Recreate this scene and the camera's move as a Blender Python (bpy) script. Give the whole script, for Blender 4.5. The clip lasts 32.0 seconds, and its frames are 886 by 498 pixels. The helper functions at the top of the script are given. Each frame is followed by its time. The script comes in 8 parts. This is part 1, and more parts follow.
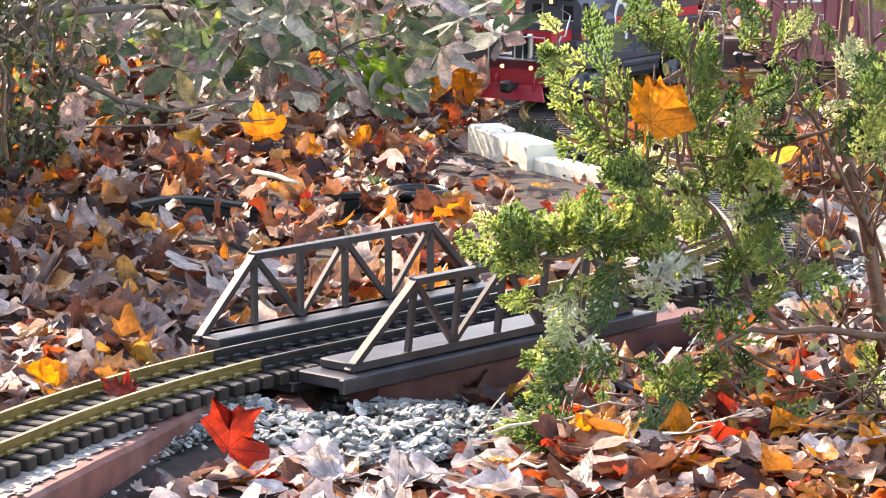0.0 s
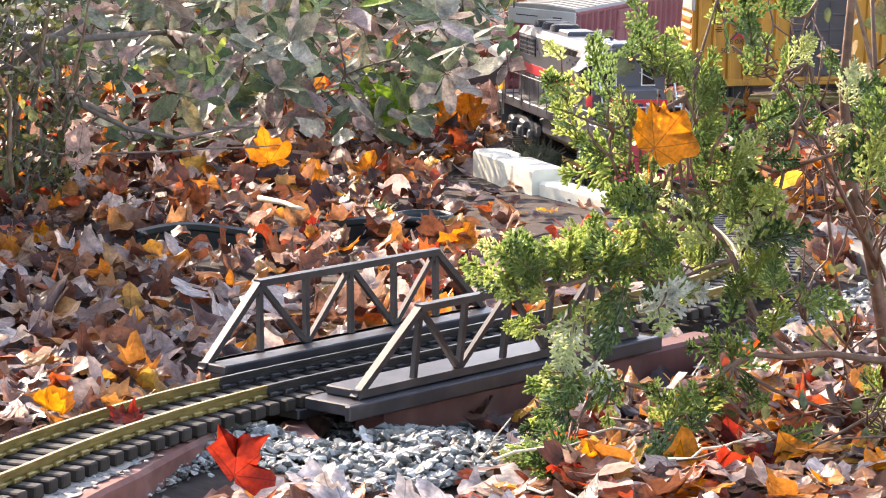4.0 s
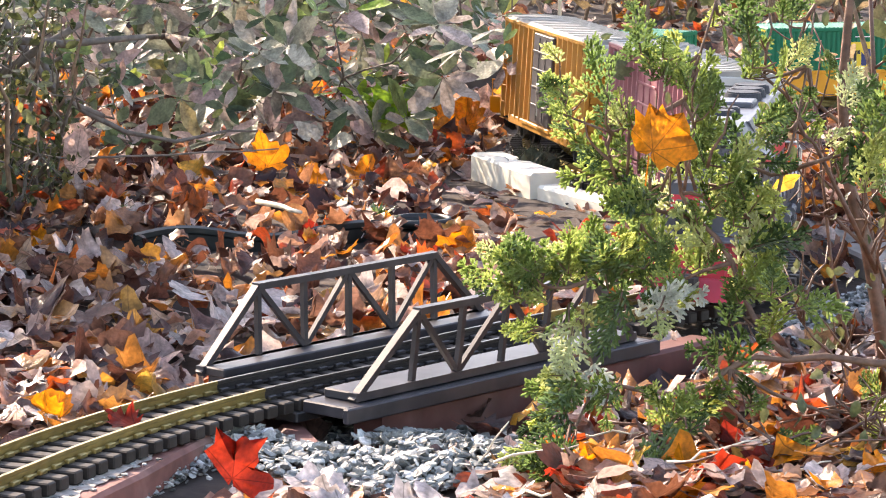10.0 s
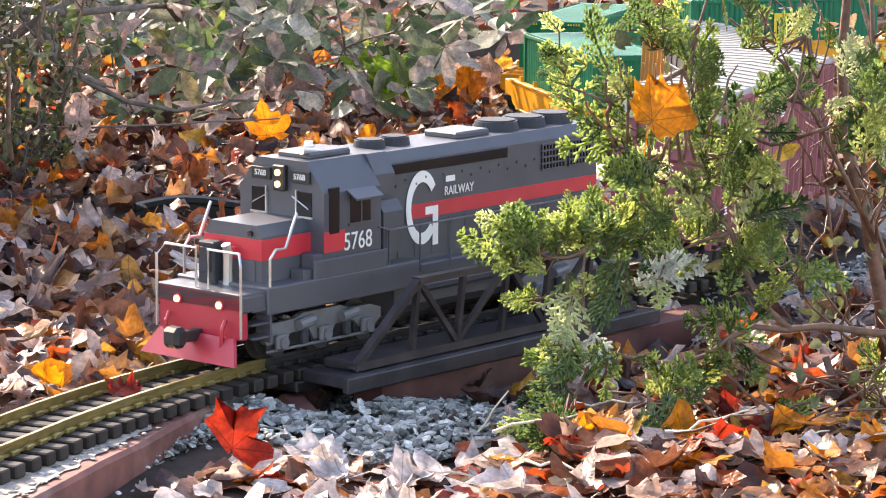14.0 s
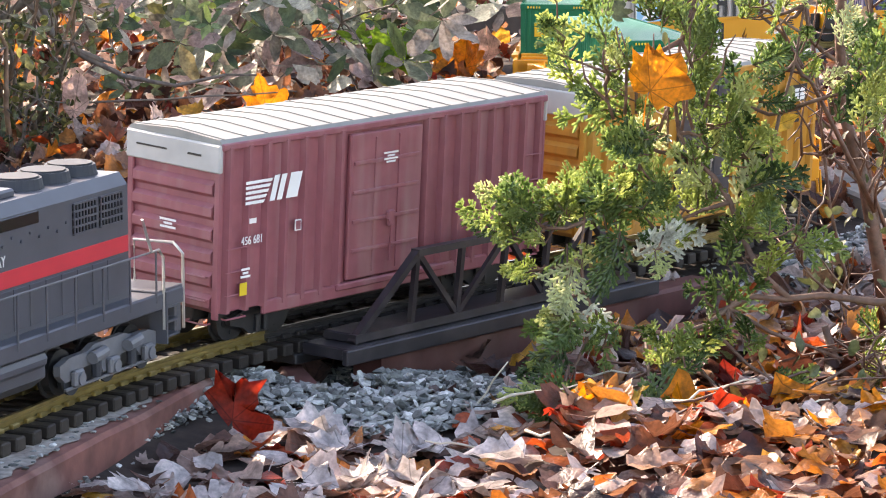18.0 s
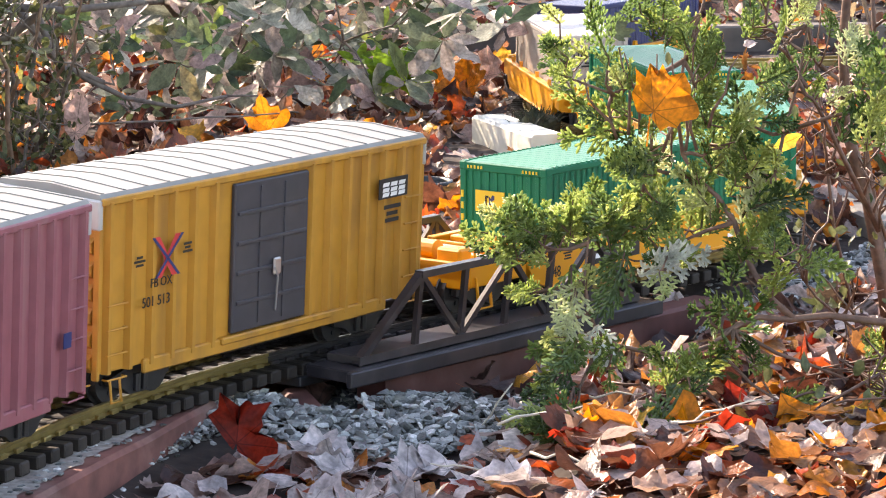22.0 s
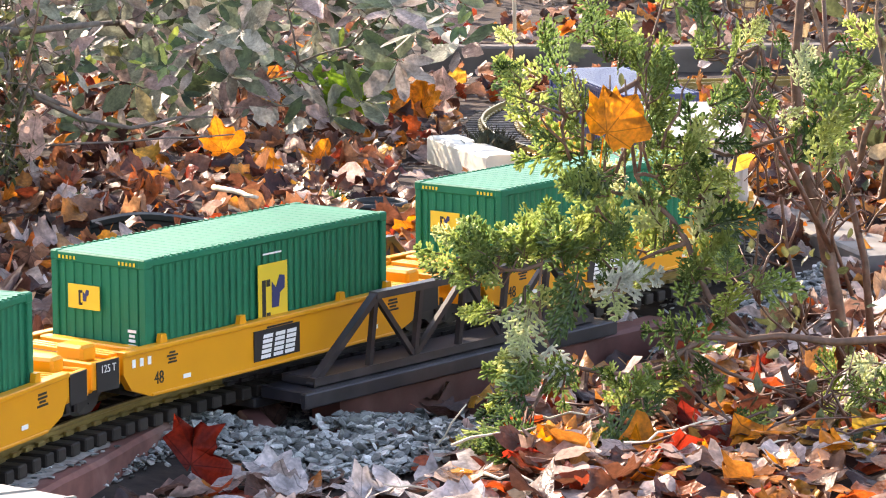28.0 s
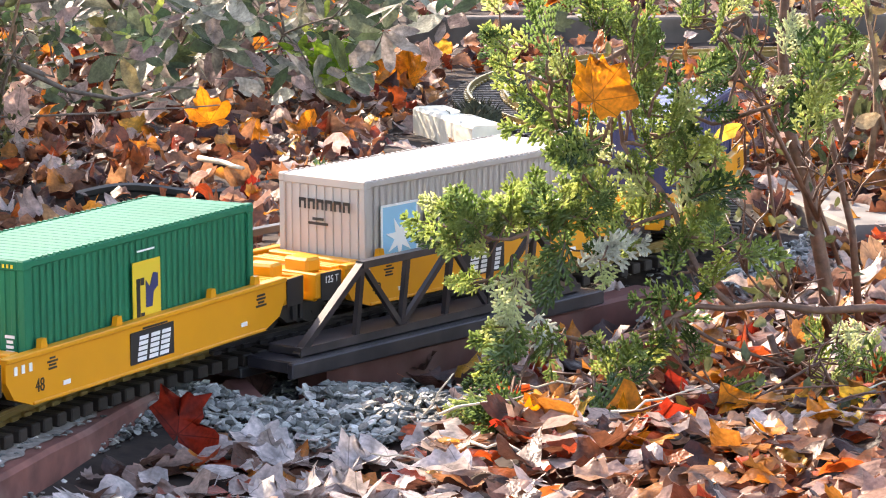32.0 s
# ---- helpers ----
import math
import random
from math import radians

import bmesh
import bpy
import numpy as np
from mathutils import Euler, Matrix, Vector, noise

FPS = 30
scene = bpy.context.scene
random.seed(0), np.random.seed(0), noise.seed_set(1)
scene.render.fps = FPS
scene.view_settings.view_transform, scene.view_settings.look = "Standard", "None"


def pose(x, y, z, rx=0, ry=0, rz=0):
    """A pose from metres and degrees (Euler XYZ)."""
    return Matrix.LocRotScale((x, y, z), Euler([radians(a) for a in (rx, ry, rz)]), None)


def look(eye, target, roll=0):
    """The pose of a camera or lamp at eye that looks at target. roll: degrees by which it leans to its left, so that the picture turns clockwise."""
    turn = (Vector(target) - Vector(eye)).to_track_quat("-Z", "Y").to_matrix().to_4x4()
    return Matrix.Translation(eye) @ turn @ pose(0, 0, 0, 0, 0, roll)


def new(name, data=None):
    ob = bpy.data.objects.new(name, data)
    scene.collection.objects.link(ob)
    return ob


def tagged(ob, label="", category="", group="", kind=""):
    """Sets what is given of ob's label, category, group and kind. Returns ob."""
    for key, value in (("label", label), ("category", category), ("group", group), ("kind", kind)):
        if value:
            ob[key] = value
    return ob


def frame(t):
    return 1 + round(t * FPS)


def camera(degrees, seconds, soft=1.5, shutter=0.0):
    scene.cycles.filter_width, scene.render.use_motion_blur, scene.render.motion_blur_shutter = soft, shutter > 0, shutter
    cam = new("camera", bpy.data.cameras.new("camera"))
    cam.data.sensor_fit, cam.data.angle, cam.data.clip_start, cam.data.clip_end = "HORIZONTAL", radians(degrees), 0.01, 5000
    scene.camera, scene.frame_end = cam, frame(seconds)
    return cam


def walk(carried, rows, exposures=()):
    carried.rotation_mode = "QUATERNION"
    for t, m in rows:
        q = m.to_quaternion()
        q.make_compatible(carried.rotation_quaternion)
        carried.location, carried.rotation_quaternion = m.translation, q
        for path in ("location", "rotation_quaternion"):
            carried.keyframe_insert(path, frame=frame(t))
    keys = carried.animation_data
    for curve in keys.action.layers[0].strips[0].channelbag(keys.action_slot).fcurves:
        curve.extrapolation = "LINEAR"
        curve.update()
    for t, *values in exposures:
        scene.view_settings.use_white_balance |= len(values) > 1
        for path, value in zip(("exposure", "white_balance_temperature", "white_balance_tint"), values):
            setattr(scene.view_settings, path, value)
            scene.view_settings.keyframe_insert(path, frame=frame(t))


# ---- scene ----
PATH = [
    (0, look((-0.0005, 0.0030, 0.4534), (0.0021, 2.4698, 0.0473), 0.622)),
    (0.5, look((-0.0002, 0.0012, 0.4546), (-0.0011, 2.4671, 0.0429), 0.624)),
    (1, look((0.0007, 0.0011, 0.4544), (-0.0043, 2.4664, 0.0397), 0.546)),
    (1.5, look((0.0009, 0.0005, 0.4544), (-0.0066, 2.4661, 0.0414), 0.467)),
    (2, look((-0.0008, -0.0005, 0.4561), (-0.0075, 2.4660, 0.0482), 0.396)),
    (2.5, look((-0.0003, -0.0003, 0.4558), (-0.0054, 2.4675, 0.0558), 0.290)),
    (3, look((-0.0013, 0.0008, 0.4552), (-0.0039, 2.4695, 0.0611), 0.329)),
    (3.5, look((0.0002, 0.0002, 0.4570), (-0.0027, 2.4693, 0.0658), 0.310)),
    (5.5, look((0.0008, -0.0034, 0.4569), (0.0000, 2.4678, 0.0784), 0.424)),
    (6, look((-0.0000, -0.0029, 0.4568), (0.0008, 2.4689, 0.0823), 0.400)),
    (6.5, look((-0.0006, -0.0005, 0.4566), (0.0013, 2.4717, 0.0842), 0.364)),
    (7, look((0.0008, -0.0004, 0.4563), (0.0026, 2.4716, 0.0829), 0.337)),
    (7.5, look((0.0008, 0.0002, 0.4555), (0.0013, 2.4713, 0.0761), 0.341)),
    (8, look((0.0012, -0.0020, 0.4552), (0.0003, 2.4683, 0.0705), 0.358)),
    (8.5, look((0.0015, -0.0027, 0.4562), (0.0001, 2.4672, 0.0691), 0.352)),
    (9, look((-0.0000, -0.0000, 0.4554), (-0.0000, 2.4702, 0.0707), 0.344)),
    (9.5, look((-0.0001, 0.0002, 0.4564), (0.0007, 2.4707, 0.0733), 0.356)),
    (10, look((-0.0000, 0.0000, 0.4554), (-0.0007, 2.4702, 0.0707), 0.341)),
    (10.5, look((0.0012, -0.0013, 0.4558), (-0.0042, 2.4680, 0.0655), 0.330)),
    (11, look((0.0023, -0.0029, 0.4554), (-0.0067, 2.4658, 0.0611), 0.325)),
    (11.5, look((0.0020, -0.0042, 0.4570), (-0.0078, 2.4646, 0.0636), 0.413)),
    (12, look((0.0008, -0.0029, 0.4562), (-0.0067, 2.4664, 0.0656), 0.418)),
    (12.5, look((0.0001, -0.0011, 0.4577), (-0.0064, 2.4680, 0.0660), 0.335)),
    (13, look((0.0005, 0.0000, 0.4561), (-0.0063, 2.4690, 0.0633), 0.292)),
    (13.5, look((0.0013, -0.0025, 0.4558), (-0.0044, 2.4655, 0.0575), 0.350)),
    (14, look((0.0032, -0.0026, 0.4564), (-0.0006, 2.4637, 0.0474), 0.320)),
    (14.5, look((0.0029, -0.0030, 0.4557), (0.0034, 2.4625, 0.0419), 0.389)),
    (16.5, look((0.0014, 0.0002, 0.4549), (0.0046, 2.4664, 0.0449), 0.375)),
    (17, look((0.0025, -0.0008, 0.4550), (0.0017, 2.4632, 0.0323), 0.277)),
    (17.5, look((0.0039, -0.0055, 0.4540), (0.0009, 2.4576, 0.0258), 0.148)),
    (18, look((0.0027, -0.0032, 0.4531), (0.0004, 2.4599, 0.0255), 0.018)),
    (18.5, look((0.0012, -0.0006, 0.4545), (0.0005, 2.4633, 0.0313), 0.034)),
    (19, look((0.0010, 0.0019, 0.4547), (0.0006, 2.4667, 0.0368), -0.020)),
    (19.5, look((0.0010, 0.0030, 0.4543), (-0.0021, 2.4677, 0.0358), -0.057)),
    (20, look((0.0021, -0.0003, 0.4549), (-0.0068, 2.4632, 0.0291), -0.153)),
    (20.5, look((0.0036, -0.0039, 0.4541), (-0.0100, 2.4588, 0.0238), -0.352)),
    (21, look((0.0026, -0.0026, 0.4544), (-0.0092, 2.4603, 0.0255), -0.311)),
    (21.5, look((0.0008, 0.0020, 0.4546), (-0.0071, 2.4660, 0.0319), -0.286)),
    (22, look((0.0001, 0.0017, 0.4549), (-0.0022, 2.4673, 0.0413), -0.238)),
    (22.5, look((-0.0000, 0.0016, 0.4552), (0.0020, 2.4679, 0.0463), -0.234)),
    (23, look((0.0019, 0.0019, 0.4546), (0.0037, 2.4678, 0.0434), -0.247)),
    (23.5, look((0.0018, -0.0025, 0.4561), (0.0048, 2.4629, 0.0415), -0.237)),
    (24, look((0.0014, -0.0035, 0.4570), (0.0069, 2.4621, 0.0439), -0.271)),
    (24.5, look((0.0012, -0.0015, 0.4565), (0.0108, 2.4651, 0.0496), -0.273)),
    (25, look((-0.0003, 0.0010, 0.4551), (0.0143, 2.4686, 0.0540), -0.270)),
    (25.5, look((0.0008, 0.0005, 0.4567), (0.0172, 2.4680, 0.0551), -0.331)),
    (27.5, look((0.0031, -0.0057, 0.4568), (0.0314, 2.4612, 0.0523), -0.170)),
    (28, look((0.0023, -0.0028, 0.4566), (0.0340, 2.4650, 0.0583), -0.206)),
    (28.5, look((0.0015, -0.0032, 0.4564), (0.0357, 2.4648, 0.0592), -0.222)),
    (29, look((0.0015, 0.0006, 0.4554), (0.0353, 2.4679, 0.0537), -0.275)),
    (29.5, look((0.0018, -0.0026, 0.4549), (0.0353, 2.4633, 0.0449), -0.212)),
    (30, look((0.0033, -0.0036, 0.4547), (0.0356, 2.4612, 0.0380), -0.233)),
    (30.5, look((0.0024, -0.0038, 0.4553), (0.0357, 2.4609, 0.0384), -0.170)),
    (31, look((0.0016, -0.0034, 0.4558), (0.0379, 2.4616, 0.0411), -0.219)),
    (31.5, look((0.0025, 0.0001, 0.4543), (0.0421, 2.4652, 0.0399), -0.355)),
    (32, look((0.0014, 0.0010, 0.4530), (0.0446, 2.4652, 0.0338), -0.258)),
]
EXPOSURE = [(0.0, 2.25, 7900, 20), (32.0, 2.25, 7900, 20)]
cam = camera(16.0, 32.0, 1.1)
walk(cam, PATH, EXPOSURE)

# ---- light ----
SUN_AZ, SUN_EL = 127.0, 32.0     # compass turn counted from +x towards +y
world = bpy.data.worlds.new("world")
scene.world = world
world.use_nodes = True
wn = world.node_tree
sky = wn.nodes.new("ShaderNodeTexSky")
sky.sky_type, sky.sun_disc = "NISHITA", False
sky.sun_elevation, sky.sun_rotation = radians(SUN_EL), radians(90 - SUN_AZ)
wn.nodes["Background"].inputs["Strength"].default_value = 0.15
wn.links.new(sky.outputs[0], wn.nodes["Background"].inputs[0])
sun = new("sun", bpy.data.lights.new("sun", "SUN"))
sun.data.energy, sun.data.angle, sun.data.color = 2.6, radians(0.6), (1.0, 0.93, 0.82)
sun.matrix_basis = look(Vector((math.cos(radians(SUN_AZ)) * math.cos(radians(SUN_EL)), math.sin(radians(SUN_AZ)) * math.cos(radians(SUN_EL)), math.sin(radians(SUN_EL)))) * 20, (0, 0, 0))


# ---- materials ----
def mat(name, base, rough=0.6, metal=0.0, vary=0.15, scale=40.0, bump=0.1, dirt=None, dirt_amount=0.35, dirt_scale=9.0, spec=0.5, rnd=0.0, translucent=0.0, emit=0.0, streak=1.0):
    m = bpy.data.materials.new(name)
    m.use_nodes = True
    nt = m.node_tree
    b = nt.nodes["Principled BSDF"]
    co = nt.nodes.new("ShaderNodeTexCoord")
    n1 = nt.nodes.new("ShaderNodeTexNoise")
    n1.inputs["Scale"].default_value, n1.inputs["Detail"].default_value = scale, 6
    nt.links.new(co.outputs["Object"], n1.inputs["Vector"])
    ramp = nt.nodes.new("ShaderNodeMapRange")
    ramp.inputs[1].default_value, ramp.inputs[2].default_value = 0.3, 0.7
    ramp.inputs[3].default_value, ramp.inputs[4].default_value = 1 - vary, 1 + vary
    nt.links.new(n1.outputs["Fac"], ramp.inputs[0])
    mul = nt.nodes.new("ShaderNodeVectorMath")
    mul.operation = "SCALE"
    mul.inputs[0].default_value = base
    nt.links.new(ramp.outputs[0], mul.inputs["Scale"])
    col = mul.outputs[0]
    if dirt:
        n2 = nt.nodes.new("ShaderNodeTexNoise")
        n2.inputs["Scale"].default_value, n2.inputs["Detail"].default_value = dirt_scale, 8
        mp = nt.nodes.new("ShaderNodeMapping")
        mp.inputs["Scale"].default_value = (1, 1, streak)
        nt.links.new(co.outputs["Object"], mp.inputs["Vector"])
        nt.links.new(mp.outputs[0], n2.inputs["Vector"])
        r2 = nt.nodes.new("ShaderNodeMapRange")
        r2.inputs[1].default_value, r2.inputs[2].default_value = 0.48, 0.75
        r2.inputs[3].default_value, r2.inputs[4].default_value = 0, dirt_amount
        nt.links.new(n2.outputs["Fac"], r2.inputs[0])
        mx = nt.nodes.new("ShaderNodeMix")
        mx.data_type = "RGBA"
        nt.links.new(r2.outputs[0], mx.inputs[0])
        nt.links.new(col, mx.inputs[6])
        mx.inputs[7].default_value = (*dirt, 1)
        col = mx.outputs[2]
    if rnd:
        oi = nt.nodes.new("ShaderNodeObjectInfo")
        r3 = nt.nodes.new("ShaderNodeMapRange")
        r3.inputs[3].default_value, r3.inputs[4].default_value = 1 - rnd, 1 + rnd
        nt.links.new(oi.outputs["Random"], r3.inputs[0])
        m3 = nt.nodes.new("ShaderNodeVectorMath")
        m3.operation = "SCALE"
        nt.links.new(col, m3.inputs[0])
        nt.links.new(r3.outputs[0], m3.inputs["Scale"])
        col = m3.outputs[0]
    nt.links.new(col, b.inputs["Base Color"])
    b.inputs["Roughness"].default_value, b.inputs["Metallic"].default_value = rough, metal
    b.inputs["Specular IOR Level"].default_value = spec
    if bump:
        bp = nt.nodes.new("ShaderNodeBump")
        bp.inputs["Strength"].default_value, bp.inputs["Distance"].default_value = bump, 0.002
        nt.links.new(n1.outputs["Fac"], bp.inputs["Height"])
        nt.links.new(bp.outputs[0], b.inputs["Normal"])
    if emit:
        b.inputs["Emission Color"].default_value = (*base, 1)
        b.inputs["Emission Strength"].default_value = emit
    if translucent:
        add_translucency(nt, b, col, translucent)
    return m


def add_translucency(nt, b, col, amount):
    tr = nt.nodes.new("ShaderNodeBsdfTranslucent")
    nt.links.new(col, tr.inputs["Color"])
    ms = nt.nodes.new("ShaderNodeMixShader")
    ms.inputs[0].default_value = amount
    out = nt.nodes["Material Output"]
    nt.links.new(b.outputs[0], ms.inputs[1])
    nt.links.new(tr.outputs[0], ms.inputs[2])
    nt.links.new(ms.outputs[0], out.inputs["Surface"])


def foliage(name, stops, translucent=0.4, rough=0.5, vein=300.0, per_object=False, spec=0.4, blotch=60.0, veins=0.0):
    """Leaf surface: colour picked leaf by leaf from the stops, with blotches."""
    m = bpy.data.materials.new(name)
    m.use_nodes = True
    nt = m.node_tree
    b = nt.nodes["Principled BSDF"]
    if per_object:
        src = nt.nodes.new("ShaderNodeObjectInfo").outputs["Random"]
    else:
        src = nt.nodes.new("ShaderNodeNewGeometry").outputs["Random Per Island"]
    ramp = nt.nodes.new("ShaderNodeValToRGB")
    ramp.color_ramp.interpolation = "LINEAR"
    els = ramp.color_ramp.elements
    els[0].position, els[0].color = stops[0][0], (*stops[0][1], 1)
    els[1].position, els[1].color = stops[-1][0], (*stops[-1][1], 1)
    for p, c in stops[1:-1]:
        els.new(p).color = (*c, 1)
    nt.links.new(src, ramp.inputs[0])
    co = nt.nodes.new("ShaderNodeTexCoord")
    n1 = nt.nodes.new("ShaderNodeTexNoise")
    n1.inputs["Scale"].default_value, n1.inputs["Detail"].default_value = blotch, 7
    nt.links.new(co.outputs["Object"], n1.inputs["Vector"])
    mr = nt.nodes.new("ShaderNodeMapRange")
    mr.inputs[1].default_value, mr.inputs[2].default_value = 0.3, 0.7
    mr.inputs[3].default_value, mr.inputs[4].default_value = 0.45, 1.3
    nt.links.new(n1.outputs["Fac"], mr.inputs[0])
    nf = nt.nodes.new("ShaderNodeTexNoise")
    nf.inputs["Scale"].default_value, nf.inputs["Detail"].default_value = vein, 4
    nt.links.new(co.outputs["Object"], nf.inputs["Vector"])
    mf = nt.nodes.new("ShaderNodeMapRange")
    mf.inputs[1].default_value, mf.inputs[2].default_value = 0.32, 0.68
    mf.inputs[3].default_value, mf.inputs[4].default_value = 0.72, 1.22
    nt.links.new(nf.outputs["Fac"], mf.inputs[0])
    both = nt.nodes.new("ShaderNodeMath")
    both.operation = "MULTIPLY"
    nt.links.new(mr.outputs[0], both.inputs[0])
    nt.links.new(mf.outputs[0], both.inputs[1])
    sc = nt.nodes.new("ShaderNodeVectorMath")
    sc.operation = "SCALE"
    nt.links.new(ramp.outputs[0], sc.inputs[0])
    nt.links.new(both.outputs[0], sc.inputs["Scale"])
    if veins:
        # ribs that fan out from the leaf's stem, which lies veins below its middle
        def op(kind, a, c=None):
            n = nt.nodes.new("ShaderNodeMath")
            n.operation = kind
            for k, v in enumerate((a, c)):
                if v is None:
                    continue
                if isinstance(v, float):
                    n.inputs[k].default_value = v
                else:
                    nt.links.new(v, n.inputs[k])
            return n.outputs[0]
        sep = nt.nodes.new("ShaderNodeSeparateXYZ")
        nt.links.new(co.outputs["Object"], sep.inputs[0])
        yy = op("ADD", sep.outputs[1], veins * 0.5)
        ang = op("ARCTAN2", sep.outputs[0], yy)
        rad = op("SQRT", op("ADD", op("MULTIPLY", sep.outputs[0], sep.outputs[0]), op("MULTIPLY", yy, yy)))
        near = op("MULTIPLY", rad, op("ABSOLUTE", op("SINE", op("MULTIPLY", ang, 4.0))))
        vm = nt.nodes.new("ShaderNodeMapRange")
        vm.inputs[1].default_value, vm.inputs[2].default_value = 0.0006, 0.0022
        vm.inputs[3].default_value, vm.inputs[4].default_value = 0.5, 1.0
        nt.links.new(near, vm.inputs[0])
        s2 = nt.nodes.new("ShaderNodeVectorMath")
        s2.operation = "SCALE"
        nt.links.new(sc.outputs[0], s2.inputs[0])
        nt.links.new(vm.outputs[0], s2.inputs["Scale"])
        sc = s2
    nt.links.new(sc.outputs[0], b.inputs["Base Color"])
    b.inputs["Roughness"].default_value, b.inputs["Specular IOR Level"].default_value = rough, spec
    n2 = nt.nodes.new("ShaderNodeTexNoise")
    n2.inputs["Scale"].default_value, n2.inputs["Detail"].default_value = vein, 3
    nt.links.new(co.outputs["Object"], n2.inputs["Vector"])
    bp = nt.nodes.new("ShaderNodeBump")
    bp.inputs["Strength"].default_value, bp.inputs["Distance"].default_value = 0.55, 0.002
    nt.links.new(n2.outputs["Fac"], bp.inputs["Height"])
    nt.links.new(bp.outputs[0], b.inputs["Normal"])
    add_translucency(nt, b, sc.outputs[0], translucent)
    return m


MAROON = mat("maroon_paint", (0.28, 0.085, 0.10), 0.55, vary=0.12, scale=60, dirt=(0.34, 0.2, 0.19), dirt_amount=0.55, dirt_scale=60, streak=0.12)
YELLOW = mat("yellow_paint", (0.50, 0.23, 0.028), 0.5, vary=0.1, scale=60, dirt=(0.22, 0.10, 0.03), dirt_amount=0.75, dirt_scale=60, streak=0.12)
WELL_YELLOW = mat("bright_yellow_plastic", (0.74, 0.30, 0.008), 0.38, vary=0.04, scale=30, bump=0.03, dirt=(0.5, 0.28, 0.05), dirt_amount=0.12)
GREEN = mat("green_paint", (0.002, 0.155, 0.078), 0.45, spec=0.2, vary=0.06, scale=30, bump=0.03, dirt=(0.004, 0.115, 0.06), dirt_amount=0.4, dirt_scale=40, streak=0.15)
GREY_BOX = mat("grey_container_paint", (0.42, 0.38, 0.35), 0.45, vary=0.04, scale=30, bump=0.03, dirt=(0.3, 0.25, 0.2), dirt_amount=0.45, dirt_scale=40, streak=0.15)
BLUE_BOX = mat("dark_blue_paint", (0.03, 0.045, 0.13), 0.4, vary=0.08, bump=0.03)
ROOF_GREY = mat("galvanised_roof", (0.25, 0.245, 0.225), 0.6, 0.0, spec=0.3, vary=0.12, scale=45, dirt=(0.28, 0.24, 0.2), dirt_amount=0.4, dirt_scale=30)
LOCO_GREY = mat("locomotive_grey", (0.066, 0.069, 0.084), 0.42, vary=0.1, scale=40, bump=0.04, dirt=(0.2, 0.2, 0.2), dirt_amount=0.15)
TRUCK_GREY = mat("truck_grey", (0.14, 0.145, 0.16), 0.5, vary=0.2, scale=60, bump=0.08, dirt=(0.07, 0.06, 0.055), dirt_amount=0.5, dirt_scale=40)
LOCO_DARK = mat("locomotive_dark_grey", (0.035, 0.038, 0.046), 0.6, spec=0.25, vary=0.15, scale=50, bump=0.05)
LOCO_RED = mat("locomotive_red", (0.55, 0.03, 0.045), 0.42, vary=0.08, scale=40, bump=0.04)
PILOT_RED = mat("pilot_red", (0.40, 0.022, 0.04), 0.42, vary=0.12, scale=60, dirt=(0.4, 0.15, 0.15), dirt_amount=0.2)
DARK = mat("dark_window", (0.01, 0.01, 0.012), 0.15, vary=0.05, bump=0)
BLACK = mat("black_plastic", (0.016, 0.016, 0.018), 0.5, vary=0.2, scale=60, bump=0.05, dirt=(0.09, 0.08, 0.07), dirt_amount=0.4, dirt_scale=40)
WHITE = mat("white_lettering", (0.8, 0.8, 0.78), 0.5, vary=0.05, bump=0)
CHROME = mat("bare_metal_rail", (0.6, 0.6, 0.58), 0.3, 0.8, vary=0.1, bump=0)
BLACK_INK = mat("black_lettering", (0.012, 0.012, 0.014), 0.5, vary=0.05, bump=0)
NAVY_INK = mat("navy_lettering", (0.02, 0.03, 0.12), 0.5, vary=0.05, bump=0)
RED_INK = mat("red_lettering", (0.6, 0.04, 0.04), 0.5, vary=0.05, bump=0)
SIGN_YELLOW = mat("sign_yellow", (0.72, 0.5, 0.03), 0.5, vary=0.04, bump=0)
SKY_BLUE = mat("sky_blue_sign", (0.22, 0.5, 0.7), 0.5, vary=0.03, bump=0)
LAMP = mat("headlamp_glow", (1.0, 0.6, 0.22), 0.3, vary=0, bump=0, emit=0.9)
BRASS = mat("brass_rail", (0.34, 0.26, 0.1), 0.36, 0.75, vary=0.2, scale=80, dirt=(0.2, 0.16, 0.08), dirt_amount=0.5, dirt_scale=30)
TIE = mat("dark_brown_plastic_tie", (0.032, 0.026, 0.022), 0.6, spec=0.25, vary=0.25, scale=80, bump=0.1, rnd=0.3, dirt=(0.06, 0.05, 0.045), dirt_amount=0.35, dirt_scale=60)
STEEL = mat("painted_bridge_steel", (0.024, 0.022, 0.027), 0.42, 0.1, vary=0.25, scale=70, bump=0.08, dirt=(0.12, 0.10, 0.10), dirt_amount=0.35, dirt_scale=30)
TIMBER = mat("red_stained_timber", (0.125, 0.042, 0.034), 0.7, vary=0.35, scale=30, bump=0.4, dirt=(0.27, 0.17, 0.14), dirt_amount=0.6, dirt_scale=14)
BOARD = mat("weathered_red_board", (0.20, 0.075, 0.058), 0.75, vary=0.4, scale=40, bump=0.5, dirt=(0.28, 0.22, 0.19), dirt_amount=0.6, dirt_scale=20)
